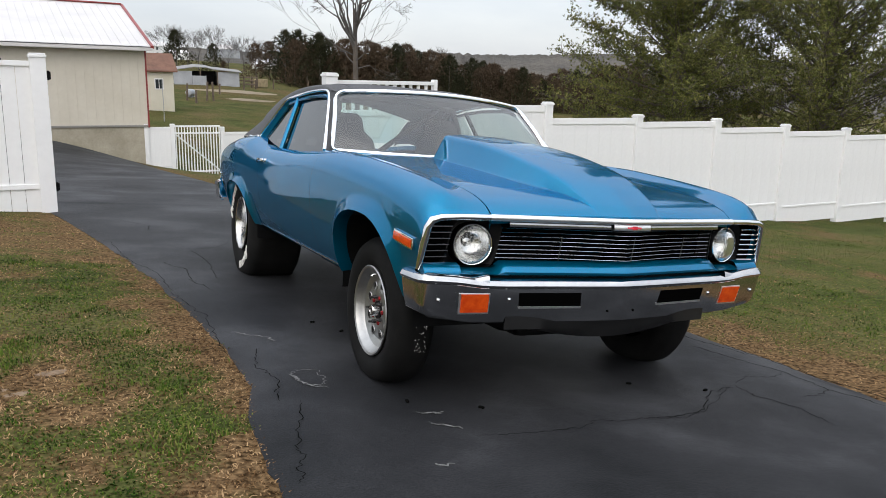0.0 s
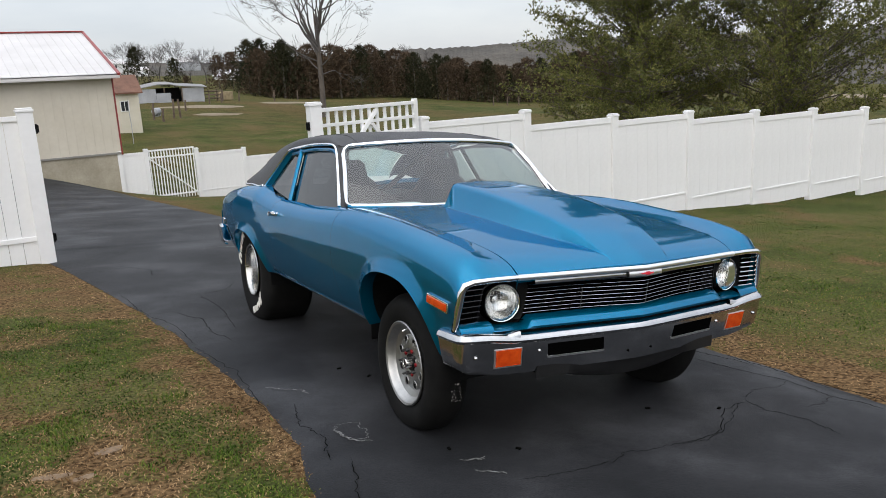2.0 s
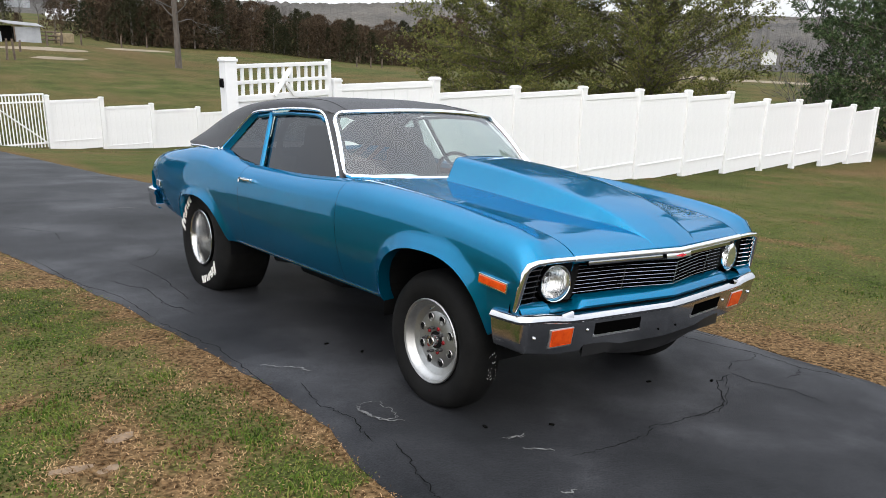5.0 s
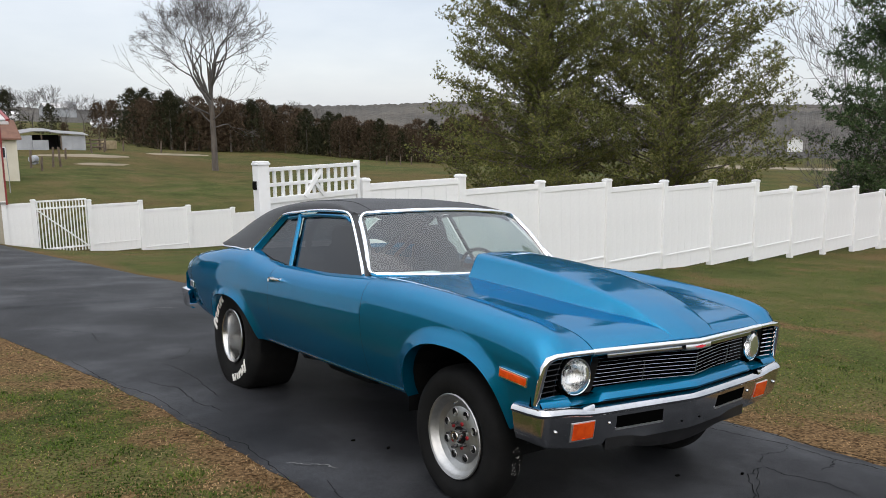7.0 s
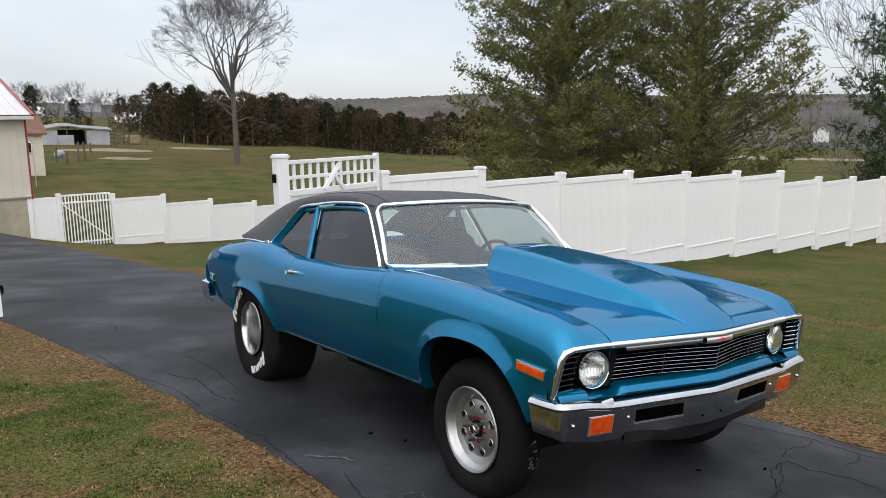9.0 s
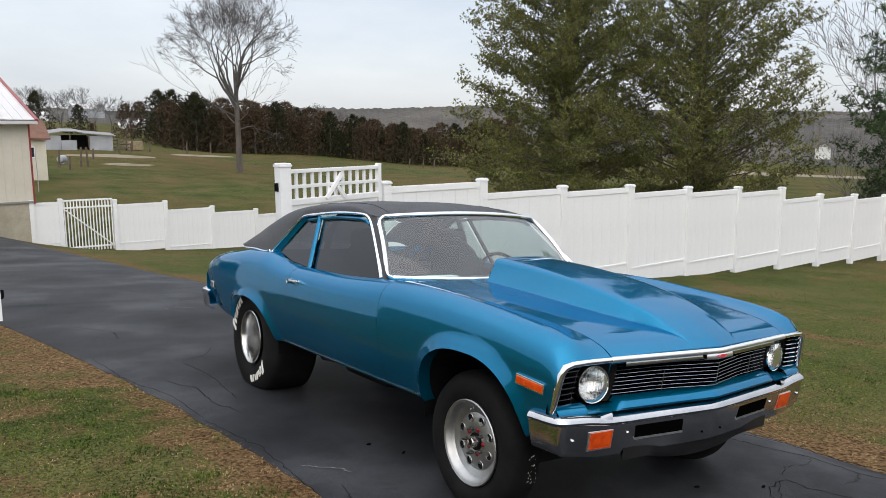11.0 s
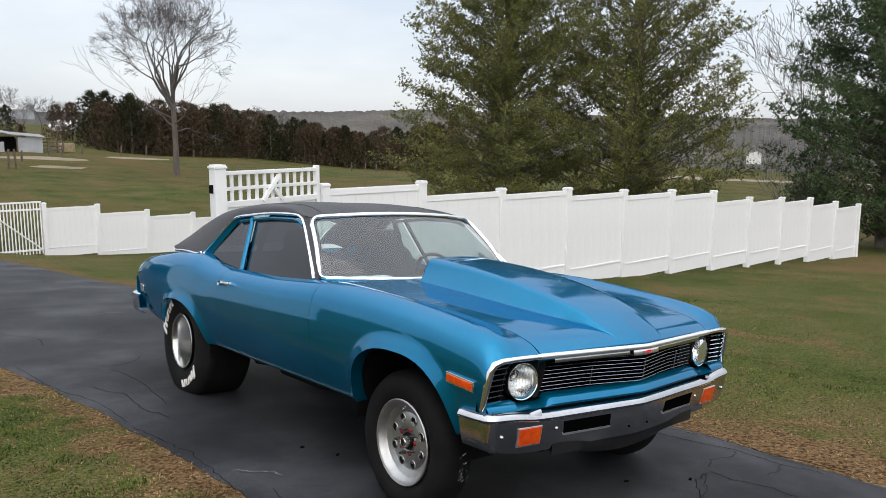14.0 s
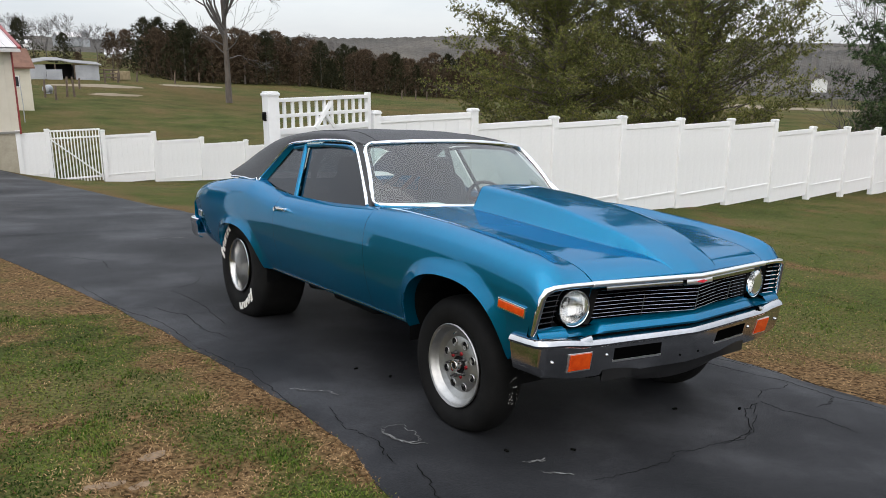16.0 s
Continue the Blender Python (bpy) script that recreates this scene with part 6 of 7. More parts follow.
pine("tall white pine with dense dark needles behind the fence", spot(22.2, 22.9, 0.1), 17.5, 6.0, 21, NEEDLES, 0.5, 0.135, 13, 5.0, 0.25, 0.35)
pine("tall white pine with thin upper branches behind the fence", spot(26.0, 18.7, 0.1), 18.0, 6.3, 22, NEEDLES, 0.5, 0.14, 12, 4.3, 0.42, 0.78, 0.27)
pine("dark pine tree past the end of the fence", spot(30.8, 9.9, 0.1), 16.5, 5.0, 23, NEEDLES_DARK, 0.5, 0.2, 7, 3.2, 0.25, 0.4)
pine("dark pine tree past the end of the fence", spot(36.5, 4.5, 0.1), 13.0, 4.6, 24, NEEDLES_DARK, 0.8, 0.22, 8, 1.4, 0.25, 0.3)
bare_tree("small bare tree beside the pines", spot(36.0, 14.9, 0.1, 70), 10.5, 5, 6, 0.7, 0.011, 0.009, 0.3, 6)


def shrub(label, place, height, seed, count=9):
    rand = random.Random(seed)
    bm = bmesh.new()
    for k in range(count):
        a = rand.uniform(0, 6.28)
        d = Vector((math.cos(a) * rand.uniform(0.1, 0.8), math.sin(a) * rand.uniform(0.1, 0.8), 1)).normalized()
        grow(bm, Vector((rand.uniform(-0.2, 0.2), rand.uniform(-0.2, 0.2), -0.05)), d, height * 0.012, height * 0.4, 3, rand, 0.7, min_r=0.005)
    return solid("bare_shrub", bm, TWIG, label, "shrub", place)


shrub("bare tangled shrub beyond the fence", spot(36, 14.6), 3.2, 1)
shrub("bare tangled shrub beyond the fence", spot(42, 19), 3.4, 2)
shrub("bare tangled shrub beyond the fence", spot(47, 22.5), 3.0, 3)
shrub("bare tangled shrub beyond the fence", spot(38.5, 16.4), 2.6, 4, 12)
shrub("bare tangled shrub beyond the fence", spot(44, 17), 3.0, 5, 12)
shrub("bare tangled shrub beyond the fence", spot(52, 22), 3.6, 6, 12)


def cedar_meshes(seed, height, wide, mat):
    """An evergreen of ragged upright clumps, bare at the foot."""
    r = np.random.default_rng(seed)
    centres = []
    for k in range(520):
        u = r.uniform(0.02, 1.0) ** 0.9
        a = r.uniform(0, 2 * np.pi)
        rad = wide * (1 - u * u) ** 0.5 * (0.72 + 0.2 * np.sin(5 * u + seed) + 0.2 * np.sin(3 * a + seed)) * np.sqrt(r.uniform(0.1, 1.0))
        centres.append((rad * np.cos(a), rad * np.sin(a), height * u))
    v, f = needle_tufts(r, centres, height * 0.085, 11)
    crown = mesh_from("crown", v, f, mat)
    bm = bmesh.new()
    tube(bm, [(0, 0, -0.4), (0, 0, height * 0.8)], [height * 0.025, 0.02], 6, False)
    return mesh_of(bm, BARK, False, "trunk"), crown


def cedar_row():
    rand = random.Random(4)
    kinds = [cedar_meshes(s, 6.0, 3.3, m) for s, m in ((1, CEDAR_GREEN), (2, CEDAR_RUST), (3, CEDAR_RUST), (4, CEDAR_GREEN))]
    line = [(15.2, 118, 7.0), (17, 110, 7.0), (19.5, 106, 6.9), (22.5, 106, 6.8), (26, 108, 6.0), (29.5, 110, 5.4), (33, 112, 5.4), (37, 115, 6.0), (41, 118, 7.0)]
    made = []
    for row in range(2):
        az = 15.6
        while az < 41:
            dist = lerp([(a, b) for a, b, _ in line], az) + row * 7 + rand.uniform(-2, 2)
            tall = lerp([(a, c) for a, _, c in line], az) * rand.uniform(0.62, 1.1)
            x, y = -3 + dist * math.sin(radians(az)), -2.9 + dist * math.cos(radians(az))
            k = rand.choice((0, 0, 1, 3)) if az < 19 else rand.choice((0, 1, 1, 2, 2))
            root = thing("cedar_tree", ("dark green" if k in (0, 3) else "winter-browned russet") + " cedar in a dense hedgerow beyond the pasture", "tree", spot(x, y, 0.1, rand.uniform(0, 360), tall / 6.0), "cedar hedgerow")
            part("trunk", kinds[k][0], BARK, root)
            part("crown", kinds[k][1], kinds[k][0].materials[0], root)
            az += rand.uniform(0.62, 0.95)
    # a few loose ones up the pasture
    for az, dist, tall, k in ((10.6, 150, 5.0, 0), (13.5, 135, 5.4, 1), (14.4, 140, 6.0, 1), (11.4, 118, 2.2, 1), (8.2, 160, 7.0, 0)):
        x, y = -3 + dist * math.sin(radians(az)), -2.9 + dist * math.cos(radians(az))
        root = thing("cedar_tree", "single cedar standing up the pasture slope", "tree", spot(x, y, 0.1, rand.uniform(0, 360), tall / 6.0), "pasture cedars")
        part("trunk", kinds[k][0], BARK, root)
        part("crown", kinds[k][1], kinds[k][0].materials[0], root)


cedar_row()


def far_bare_trees():
    rand = random.Random(9)
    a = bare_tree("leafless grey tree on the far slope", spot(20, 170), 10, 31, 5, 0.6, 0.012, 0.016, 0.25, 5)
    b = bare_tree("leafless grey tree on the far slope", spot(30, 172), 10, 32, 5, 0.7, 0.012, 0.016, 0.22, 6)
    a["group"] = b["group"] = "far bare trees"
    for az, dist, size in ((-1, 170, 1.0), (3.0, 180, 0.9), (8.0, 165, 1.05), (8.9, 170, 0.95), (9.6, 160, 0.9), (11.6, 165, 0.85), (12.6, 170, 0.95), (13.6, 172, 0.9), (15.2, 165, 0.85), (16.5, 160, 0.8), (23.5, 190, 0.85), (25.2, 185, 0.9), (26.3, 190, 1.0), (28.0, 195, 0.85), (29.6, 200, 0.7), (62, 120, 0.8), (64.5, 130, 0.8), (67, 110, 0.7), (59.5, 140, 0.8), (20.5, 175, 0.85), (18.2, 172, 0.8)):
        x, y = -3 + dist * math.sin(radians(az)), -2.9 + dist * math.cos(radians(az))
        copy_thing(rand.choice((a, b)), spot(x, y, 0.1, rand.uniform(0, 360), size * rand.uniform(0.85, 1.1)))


far_bare_trees()


# wooded ridges that close the view
def ridge(name, label, az0, az1, dist, base, top, seed, mat):
    """A far wooded hill: a ragged crest over a long slope, heights given along its bearing."""
    bm = bmesh.new()
    rows = []
    azs = np.arange(az0, az1, 0.09)
    for az in azs:
        s, c = math.sin(radians(az)), math.cos(radians(az))
        crest = lerp(top, az) + 0.9 * noise.noise((az * 0.5, seed, 0)) + 0.12 * noise.noise((az * 7, seed, 1)) + 0.1 * noise.noise((az * 31, seed, 1))
        rows.append([(-3 + (dist + dd) * s, -3 + (dist + dd) * c, base + (crest - base) * h + (0.8 * noise.noise((az * 3, h * 9, seed)))) for dd, h in ((-60, 0.0), (-45, 0.3), (-30, 0.52), (-15, 0.75), (0, 0.93), (4, 1.0), (30, 0.9), (60, 0.0))])
    sheet(bm, rows)
    solid(name, bm, mat, label, "hill", kind="structure")


FOREST = material("far_bare_woods", (0.09, 0.075, 0.07), 1.0)
varied(FOREST, [(0.045, 0.0435, 0.0398), (0.075, 0.0683, 0.0585), (0.109, 0.096, 0.0788)], 0.05, spots=(0.6, 1.4), bump_scale=0.6, bump=0.6, detail=8)
ridge("backdrop_ridge_1", "low bare wooded ridge along the horizon", -25, 95, 330, -6, [(-25, 15), (5, 13), (14, 11.5), (25, 13), (32, 13), (38, 14), (48, 12), (60, 10), (70, 9), (95, 9)], 3, FOREST)
ridge("backdrop_ridge_2", "bare wooded hill behind the pines", 44, 100, 200, -8, [(44, 2), (54, 3), (60, 4.5), (64, 5.5), (70, 5), (100, 5)], 8, FOREST)


# ---- farm buildings and field ----
GREY_STEEL = varied(material("galvanised_sheet", (0.35, 0.37, 0.4), 0.6, 0.1), [(0.3, 0.315, 0.34), (0.42, 0.435, 0.46)], 1.0, spots=(0.9, 1.08))
SHED_ROOF = varied(material("weathered_sheet_roof", (0.25, 0.25, 0.25), 0.6), [(0.17, 0.17, 0.175), (0.27, 0.265, 0.26)], 1.0)
CREAM = varied(material("cream_paint", (0.6, 0.56, 0.45), 0.6), [(0.55, 0.51, 0.41), (0.64, 0.6, 0.5)], 1.0, spots=(0.95, 1.05))
BROWN_ROOF = varied(material("brown_shingle", (0.16, 0.08, 0.05), 0.8), [(0.12, 0.06, 0.04), (0.2, 0.1, 0.065)], 2.0)
WOOD_POST = varied(material("weathered_wood", (0.12, 0.09, 0.06), 0.9), [(0.08, 0.06, 0.045), (0.16, 0.12, 0.09)], 4.0)
FAR_WHITE = varied(material("white_clapboard", (0.75, 0.75, 0.74), 0.6), [(0.7, 0.7, 0.7), (0.78, 0.78, 0.77)], 0.5, spots=(0.96, 1.04))
DARK_PANE = material("dark_window_pane", (0.02, 0.025, 0.03), 0.1)
DIRT = varied(material("bare_dirt", (0.36, 0.28, 0.19), 0.95), [(0.174, 0.136, 0.0868), (0.26, 0.211, 0.149)], 0.4, bump=0.03, bump_scale=4)


def gable_house(name, label, place, wide, deep, wall, rise, wall_mat, roof_mat, windows=(), category="house"):
    root = thing(name, label, category, place)
    bm = bmesh.new()
    box(bm, (-wide / 2, -deep / 2, -1.0), (wide / 2, deep / 2, wall))
    for s in (-1, 1):
        v = [bm.verts.new(p) for p in ((s * wide / 2, -deep / 2, wall), (s * wide / 2, deep / 2, wall), (s * wide / 2, 0, wall + rise))]
        bm.faces.new(v)
    part("wall", bm, wall_mat, root)
    over = 0.25
    for s in (-1, 1):
        bm = bmesh.new()
        drop = rise / (deep / 2) * over
        for z in (0.0, 0.1):
            bm.faces.new([bm.verts.new(p) for p in ((-wide / 2 - over, s * (deep / 2 + over), wall - drop + z), (wide / 2 + over, s * (deep / 2 + over), wall - drop + z), (wide / 2 + over, 0, wall + rise + z), (-wide / 2 - over, 0, wall + rise + z))])
        bm.faces.new([bm.verts.new(p) for p in ((-wide / 2 - over, s * (deep / 2 + over), wall - drop), (wide / 2 + over, s * (deep / 2 + over), wall - drop), (wide / 2 + over, s * (deep / 2 + over), wall - drop + 0.1), (-wide / 2 - over, s * (deep / 2 + over), wall - drop + 0.1))])
        part("roof", bm, roof_mat, root)
    for x, z, w, h in windows:
        frame_ = part("window", boxes(((x - w / 2 - 0.06, -deep / 2 - 0.05, z - 0.06), (x + w / 2 + 0.06, -deep / 2 + 0.01, z + h + 0.06)), bevel=0.01), FAR_WHITE, root)
        part("pane", boxes(((x - w / 2, -deep / 2 - 0.06, z), (x - 0.02, -deep / 2 - 0.045, z + h)), ((x + 0.02, -deep / 2 - 0.06, z), (x + w / 2, -deep / 2 - 0.045, z + h))), DARK_PANE, frame_)
    return root


def bearing(az, dist, z=None, turn=0.0):
    x, y = -2.6 + dist * math.sin(radians(az)), -3.2 + dist * math.cos(radians(az))
    return pose(x, y, ground_z(x, y) if z is None else z, 0, 0, turn)


gable_house("garden_shed", "small cream shed with a brown roof and one window", bearing(6.2, 58, -0.35, 3), 3.4, 3.0, 2.2, 1.0, CREAM, BROWN_ROOF, ((0.75, 0.95, 0.45, 0.6),), "shed")


def cattle_shed():
    root = thing("cattle_shed", "low galvanised steel livestock shed with a dark open bay", "shed", bearing(10.2, 84, 0.42, -6))
    part("left_wall", boxes(((-3.2, 0, -0.3), (-1.5, 0.1, 1.55))), GREY_STEEL, root)
    part("right_wall", boxes(((0.95, 0, -0.3), (3.1, 0.1, 1.5))), GREY_STEEL, root)
    for x in (1.45, 1.95, 2.5):
        part("rib", boxes(((x - 0.03, -0.03, -0.3), (x + 0.03, -0.002, 1.48))), GREY_STEEL, root)
    part("back_wall", boxes(((-3.2, 4, -0.3), (3.1, 4.1, 1.5))), GREY_STEEL, root)
    part("side_wall", boxes(((3.0, 0.1, -0.3), (3.1, 4, 1.5)), ((-3.2, 0.1, -0.3), (-3.1, 4, 1.55))), GREY_STEEL, root)
    part("inner_shade", boxes(((-1.5, 2.5, -0.3), (0.95, 2.6, 1.6))), BLACK, root)
    bm = bmesh.new()
    rows = [[(x, -0.2, z), (x, 4.4, z + 0.3)] for x, z in ((-3.45, 1.62), (-1.3, 1.98), (-0.2, 1.96), (0.6, 1.78), (3.4, 1.52))]
    sheet(bm, rows)
    sheet(bm, [[(a, b, c - 0.06) for a, b, c in row] for row in rows])
    sheet(bm, [[row[0], (row[0][0], row[0][1], row[0][2] - 0.06)] for row in rows])
    part("roof", bm, SHED_ROOF, root, "weathered grey sheet metal roof")
    part("swung_door", boxes(((-1.5, -0.35, -0.25), (-0.15, -0.28, 1.1)), bevel=0.01), GREY_STEEL, root, "galvanised door standing ajar")
    for x in (-0.7, 0.95):
        part("door_post", boxes(((x - 0.06, -0.08, -0.3), (x + 0.06, 0.04, 1.6))), WOOD_POST, root)


cattle_shed()
gable_house("farmhouse", "white two-storey farmhouse far up the hill", bearing(6.7, 250, 6.6, 25), 4.6, 5.0, 3.3, 1.3, FAR_WHITE, ROOF_METAL, ((-1.2, 0.5, 0.6, 0.9), (1.2, 0.5, 0.6, 0.9), (-1.2, 2.1, 0.6, 0.9), (1.2, 2.1, 0.6, 0.9)))
gable_house("farmhouse", "long low white farmhouse wing on the hill", bearing(8.0, 252, 6.2, 10), 5.5, 4, 1.9, 0.8, FAR_WHITE, ROOF_METAL, ((0, 0.6, 0.8, 0.7),))
gable_house("far_barn", "white far-off barn with a pale roof", bearing(13.8, 210, 3.2, -20), 5.5, 7, 1.4, 1.5, FAR_WHITE, ROOF_METAL, (), "barn")
gable_house("far_barn", "grey far-off barn on the hillside", bearing(11.0, 290, 9.0, 10), 9, 6, 2.0, 1.4, GREY_STEEL, ROOF_METAL, (), "barn")
gable_house("far_house", "white far-off house beyond the pines", bearing(61.0, 150, -1.6, 30), 2.6, 2.4, 0.9, 0.9, FAR_WHITE, BROWN_ROOF, ((0, 0.4, 0.5, 0.5),))
bm = bmesh.new()
lathe(bm, [(-1, 1.2), (3.2, 1.2), (3.8, 0.8), (4.1, 0.02)], 14, "z")
solid("silo", bm, GREY_STEEL, "small grey silo on the hillside", "silo", bearing(11.9, 285, 8.8))


# bare soil and straw laid over the pasture
def patch(label, cx, cy, a, b, turn, seed, mat=DIRT, lift=0.05):
    bm = bmesh.new()
    rows = []
    for q in np.linspace(0.02, 1, 7):
        row = []
        for k in range(48):
            t = 2 * math.pi * k / 48
            f = q * (1 + 0.3 * noise.noise((math.cos(t) * 1.5, math.sin(t) * 1.5, seed)) + 0.12 * noise.noise((math.cos(t) * 6, math.sin(t) * 6, seed)))
            u, v = a * f * math.cos(t), b * f * math.sin(t)
            c, s = math.cos(radians(turn)), math.sin(radians(turn))
            x, y = cx + u * c - v * s, cy + u * s + v * c
            row.append((x, y, ground_z(x, y) - 0.012 + lift * (1 - q)))
        rows.append(row)
    sheet(bm, rows, close=True)
    return solid("dirt_patch", bm, mat, label, "bare dirt", kind="structure")


PALE_SOIL = varied(material("pale_dry_soil", (0.32, 0.23, 0.15), 0.95), [(0.13, 0.088, 0.05), (0.27, 0.19, 0.125)], 22, bump=0.006, bump_scale=80)
for x, y, a, b, turn, seed in ((-2.15, 0.49, 0.065, 0.04, 20, 11), (-2.4, 0.3, 0.085, 0.03, -10, 12), (-2.27, 0.22, 0.055, 0.028, 15, 13)):
    patch("small spot of pale bare soil worn in the lawn", x, y, a, b, turn, seed, PALE_SOIL, 0.004)
patch("pale strip of bare dirt across the pasture", 24.6, 79.5, 4.6, 1.5, 30, 1)
patch("pale bare dirt before the livestock shed", 13.6, 66, 2.2, 0.9, 6, 2)
patch("pale trampled dirt before the livestock shed", 13.5, 72.5, 4.2, 1.2, -4, 3)
patch("pale stubble field beyond the pines", 82, 42, 26, 9, 60, 4)


def farm_post(x, y, h, lean=0.0):
    bm = bmesh.new()
    tube(bm, [(0, 0, -0.3), (0, 0, h * 0.6), (lean, 0, h)], [0.09, 0.08, 0.075], 8)
    solid("fence_post", bm, WOOD_POST, "weathered wooden field fence post in the pasture", "fence post", spot(x, y), smooth=60, group="field posts")


for az, dist, h in ((8.9, 66, 1.3), (9.5, 64, 1.0), (17.0, 88, 1.2), (12.6, 80, 0.9), (14.6, 86, 1.0), (18.6, 95, 1.2), (32.6, 90, 1.0), (33.6, 91, 1.0), (34.4, 92, 1.0), (11.0, 74, 0.9), (13.4, 82, 0.9)):
    farm_post(-2.6 + dist * math.sin(radians(az)), -3.2 + dist * math.cos(radians(az)), h, 0.05)
bm = bmesh.new()
tube(bm, [(0, 0, -0.2), (0.02, 0, 1.0), (-0.02, 0, 2.1), (0.0, 0, 2.7)], [0.024, 0.022, 0.018, 0.01], 6)
solid("sapling_stake", bm, GREY_STEEL, "pale wrapped sapling stem standing in the pasture", "sapling", spot(4.08, 47.8), smooth=60)
for x, y, lean in ((9.3, 63.0, 0.05), (9.85, 63.2, -0.04)):
    bm = bmesh.new()
    box(bm, (-0.07, -0.07, -0.3), (0.07, 0.07, 1.5), 0.015)
    solid("gate_pier", bm, WOOD_POST, "stout weathered brown timber post beside the shed yard", "post", spot(x, y) @ pose(0, 0, 0, 0, lean * 60, 0), group="timber posts")
bm = bmesh.new()
lathe(bm, [(-0.9, 0.02), (-0.8, 0.35), (-0.5, 0.42), (0.5, 0.42), (0.8, 0.35), (0.9, 0.02)], 14, "x", pose(0, 0, 0.5))
box(bm, (-0.5, -0.3, -0.1), (-0.35, 0.3, 0.2))
box(bm, (0.35, -0.3, -0.1), (0.5, 0.3, 0.2))
solid("water_tank", bm, GREY_STEEL, "pale grey fuel tank lying on short legs in the pasture", "tank", bearing(9.1, 69.4, None, 65) @ Matrix.Scale(0.72, 4), smooth=40)
bm = bmesh.new()
box(bm, (-0.9, -0.4, 0), (0.9, 0.4, 0.9), 0.1)
solid("hay_bale", bm, varied(material("straw_bale", (0.3, 0.24, 0.13), 0.9), [(0.22, 0.17, 0.1), (0.36, 0.29, 0.17)], 3), "weathered straw bale beside the livestock shed", "hay bale", bearing(13.6, 88, None, 20))
for az in (12.7, 13.05):
    bm = bmesh.new()
    for z in (0.3, 0.65, 1.0):
        tube(bm, [(-0.7, 0, z), (0.7, 0, z)], 0.06, 5)
    for x in (-0.7, 0.7):
        tube(bm, [(x, 0, -0.3), (x, 0, 1.15)], 0.08, 6)
    solid("wooden_hurdle", bm, WOOD_POST, "dark wooden rail hurdle beside the shed", "fence rail", bearing(az, 85, None, 5), group="hurdles")

# ---- marks on the drive ----
CRACK = varied(material("crack_shadow", (0.004, 0.004, 0.004), 0.95, Specular_IOR_Level=0.05), [(0.002, 0.002, 0.002), (0.006, 0.006, 0.005)], 20)
CHALK = varied(material("pale_scuff", (0.1, 0.1, 0.1), 0.85), [(0.03, 0.03, 0.03), (0.24, 0.24, 0.235)], 30)


def ribbon(points, wide, lift, seed, jag=0.02, fine=14):
    """A thin ragged ribbon lying on the drive."""
    bm = bmesh.new()
    pts = []
    for (ax, ay), (bx, by) in zip(points, points[1:]):
        for k in range(fine):
            t = k / fine
            x, y = ax + (bx - ax) * t, ay + (by - ay) * t
            pts.append((x + jag * noise.noise((x * 9, y * 9, seed)) + jag * 1.1 * noise.noise((x * 37, y * 37, seed)), y + jag * noise.noise((x * 9, y * 9, seed + 5)) + jag * 1.1 * noise.noise((x * 37, y * 37, seed + 3))))
    rows = []
    for i, (x, y) in enumerate(pts):
        nx, ny = pts[min(i + 1, len(pts) - 1)][0] - pts[max(i - 1, 0)][0], pts[min(i + 1, len(pts) - 1)][1] - pts[max(i - 1, 0)][1]
        q = math.hypot(nx, ny) or 1
        w = wide * (0.5 + 0.9 * abs(noise.noise((i * 0.7, seed, 0)))) * min(1, 0.25 + min(i, len(pts) - 1 - i) / 4)
        z = plane_z(x, y) + 0.012 + lift
        rows.append([(x - ny / q * w, y + nx / q * w, z), (x + ny / q * w, y - nx / q * w, z)])
    sheet(bm, rows)
    return bm


def crack(points, wide=0.006, seed=0):
    part("crack", ribbon(points, wide, 0.004, seed), CRACK, drive)


crack([(0.88, -0.61), (0.52, -0.84), (0.34, -0.9), (0.17, -0.86), (-0.11, -0.82), (-0.22, -0.86), (-0.5, -0.85), (-0.69, -0.81)], 0.0022, 0)
crack([(1.54, 0.05), (1.54, -0.27), (1.53, -0.58), (1.57, -0.85), (1.54, -1.21)], 0.0060, 1)
crack([(1.6, -0.39), (1.5, -0.65), (1.61, -0.93), (1.64, -1.18)], 0.0044, 2)
crack([(-1.2, -0.24), (-1.32, -0.62), (-1.37, -0.86), (-1.43, -1.02)], 0.0033, 3)
crack([(-1.44, 2.09), (-1.33, 1.41), (-1.35, 0.87), (-1.38, 0.45)], 0.0033, 4)
crack([(-1.02, 3.94), (-0.98, 3.18), (-1.06, 2.45)], 0.0033, 5)
crack([(0.19, -0.86), (0.45, -0.86), (0.73, -0.66), (0.93, -0.61)], 0.0033, 6)
crack([(-1.67, 4.47), (-1.58, 3.37), (-1.43, 2.78), (-1.42, 2.1)], 0.0033, 7)
crack([(1.3, 0.1), (1.36, -0.25), (1.42, -0.5), (1.4, -0.8), (1.46, -1.1)], 0.0044, 11)
crack([(1.42, -0.5), (1.28, -0.55), (1.1, -0.5), (0.95, -0.58)], 0.0028, 12)
crack([(1.4, -0.8), (1.25, -0.86), (1.12, -0.83)], 0.0028, 13)
crack([(1.46, 0.6), (1.43, 0.3), (1.48, 0.0), (1.5, -0.2)], 0.0039, 14)
crack([(0.95, -0.6), (0.9, -0.75), (0.96, -0.95), (0.93, -1.2)], 0.0033, 15)
crack([(-1.2, 0.6), (-1.27, 0.3), (-1.22, 0.05), (-1.3, -0.25)], 0.0033, 16)
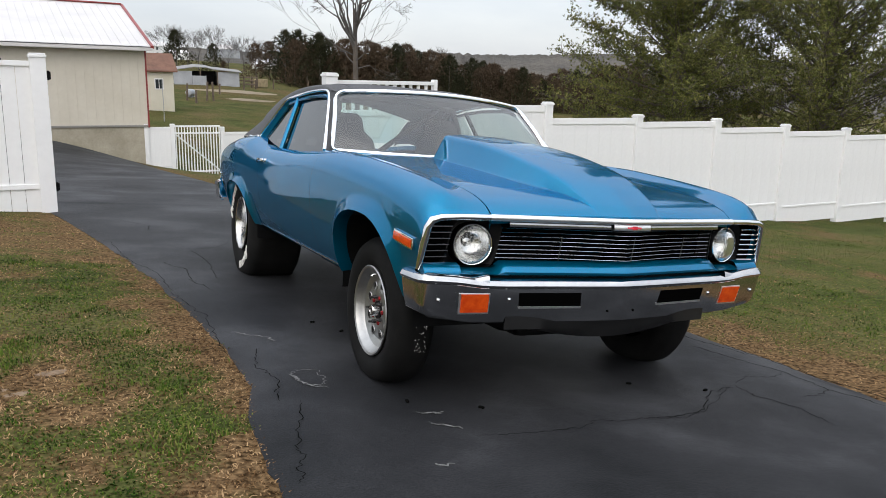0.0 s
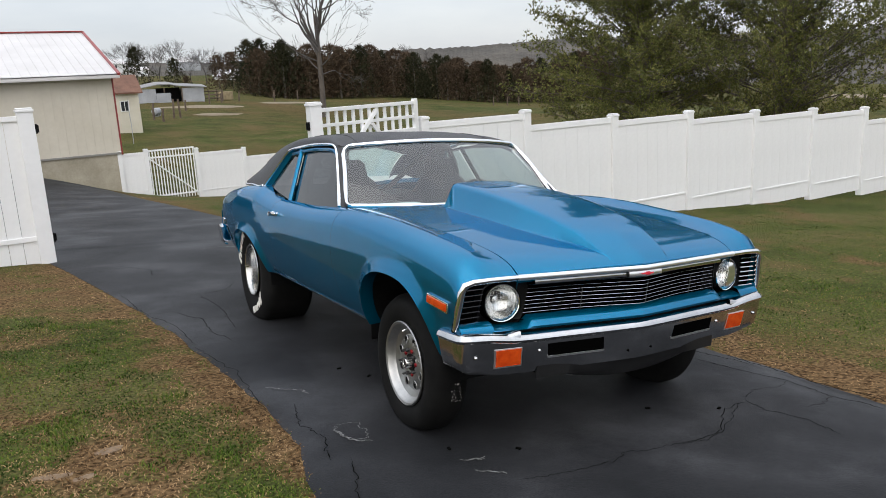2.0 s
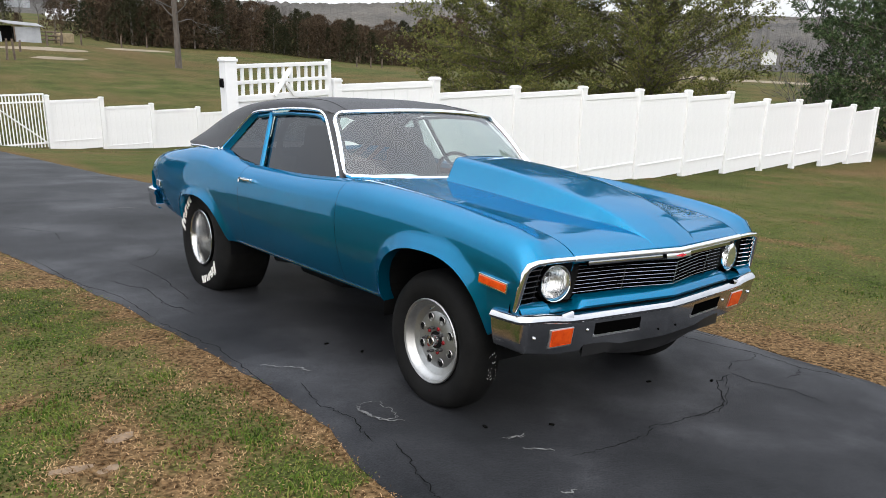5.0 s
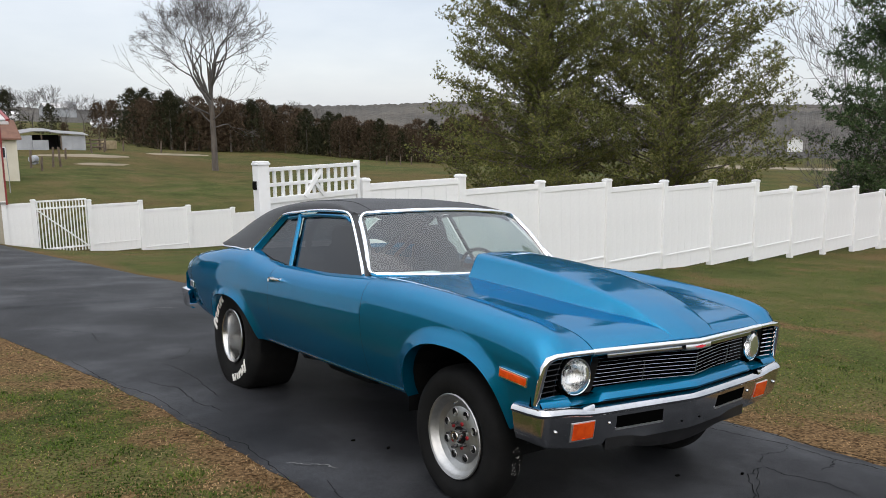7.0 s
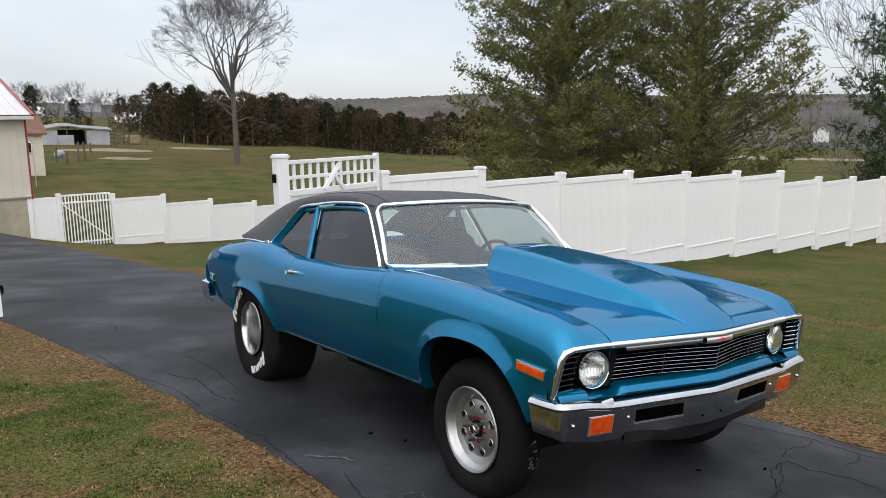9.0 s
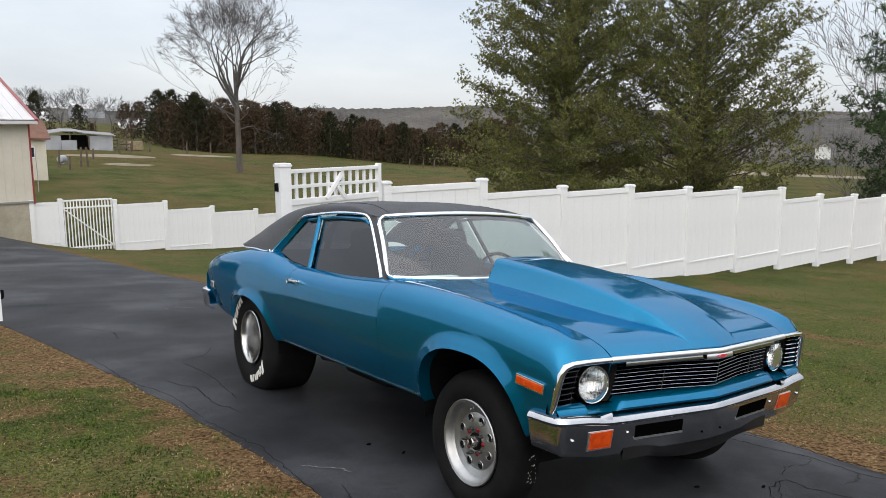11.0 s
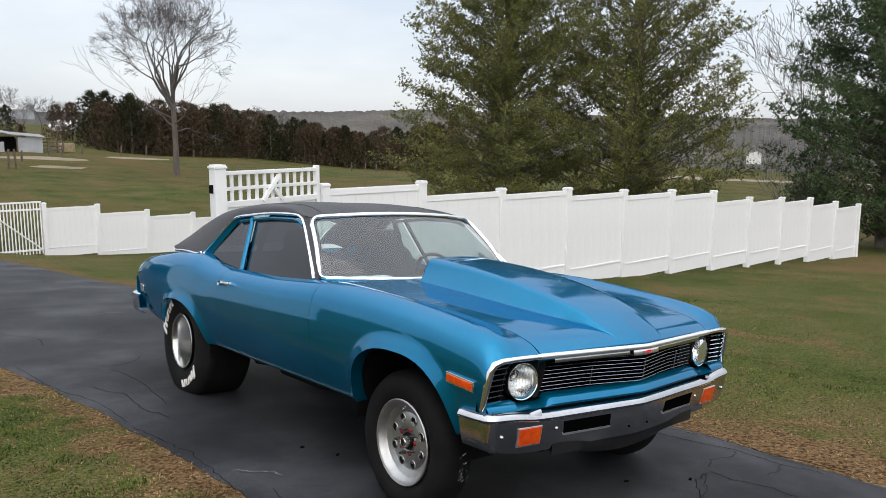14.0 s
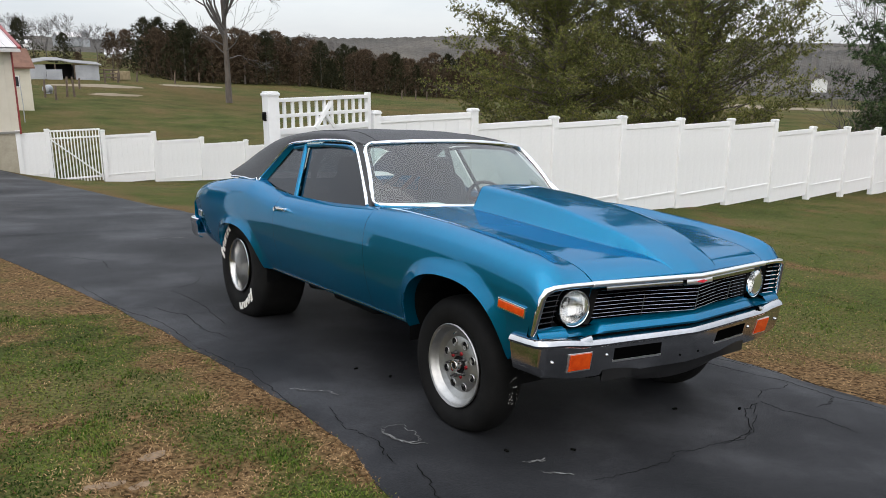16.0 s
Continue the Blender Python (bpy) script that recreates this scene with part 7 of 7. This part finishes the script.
crack([(-1.35, 3.3), (-1.2, 2.9), (-1.24, 2.5), (-1.16, 2.1)], 0.0039, 17)
crack([(-0.6, 4.4), (-0.75, 4.1), (-1.0, 3.95)], 0.0033, 18)
crack([(-1.5, 6.2), (-1.2, 5.7), (-1.25, 5.2)], 0.0039, 19)
crack([(1.2, 0.9), (1.28, 0.5), (1.24, 0.2)], 0.0033, 20)
part("scuff", ribbon([(-1.12, 0.19), (-1.01, 0.16), (-1.02, -0.05), (-1.11, -0.07), (-1.15, 0.07), (-1.12, 0.19)], 0.004, 0.004, 48, 0.025), CHALK, drive, "pale scuff mark")
part("scuff", ribbon([(-0.35, 7.1), (-0.07, 7.18), (0.14, 6.98)], 0.012, 0.004, 49, 0.025), CHALK, drive, "pale scuff mark")
part("scuff", ribbon([(-1.27, 0.95), (-1.12, 0.83), (-1.05, 0.71)], 0.007, 0.004, 50, 0.025), CHALK, drive, "pale scuff mark")
part("scuff", ribbon([(-0.78, -0.51), (-0.7, -0.56)], 0.007, 0.004, 51, 0.025), CHALK, drive, "pale scuff mark")
part("scuff", ribbon([(-0.79, -0.63), (-0.68, -0.74)], 0.007, 0.004, 52, 0.025), CHALK, drive, "pale scuff mark")
part("scuff", ribbon([(-1.15, 0.15), (-1.12, -0.05), (-1.04, -0.09)], 0.007, 0.004, 53, 0.025), CHALK, drive, "pale scuff mark")
part("scuff", ribbon([(-0.78, -0.5), (-0.66, -0.54)], 0.007, 0.004, 54, 0.025), CHALK, drive, "pale scuff mark")
part("scuff", ribbon([(-0.95, -1.01), (-0.85, -1.02)], 0.007, 0.004, 55, 0.025), CHALK, drive, "pale scuff mark")
for i, (x, y) in enumerate([(-0.75, 1.09), (-0.65, 0.85), (-0.77, -0.37), (-0.49, -0.53), (0.4, -0.43), (0.72, -0.62)]):
    bm = bmesh.new()
    box(bm, (-0.013, -0.008, 0.0), (0.014, 0.007, 0.009), 0.004, pose(x, y, plane_z(x, y) + 0.011, 0, 0, 40 * i))
    solid("dirt_crumb", bm, CRACK, "small dark crumb of dirt on the driveway", "debris", group="crumbs")
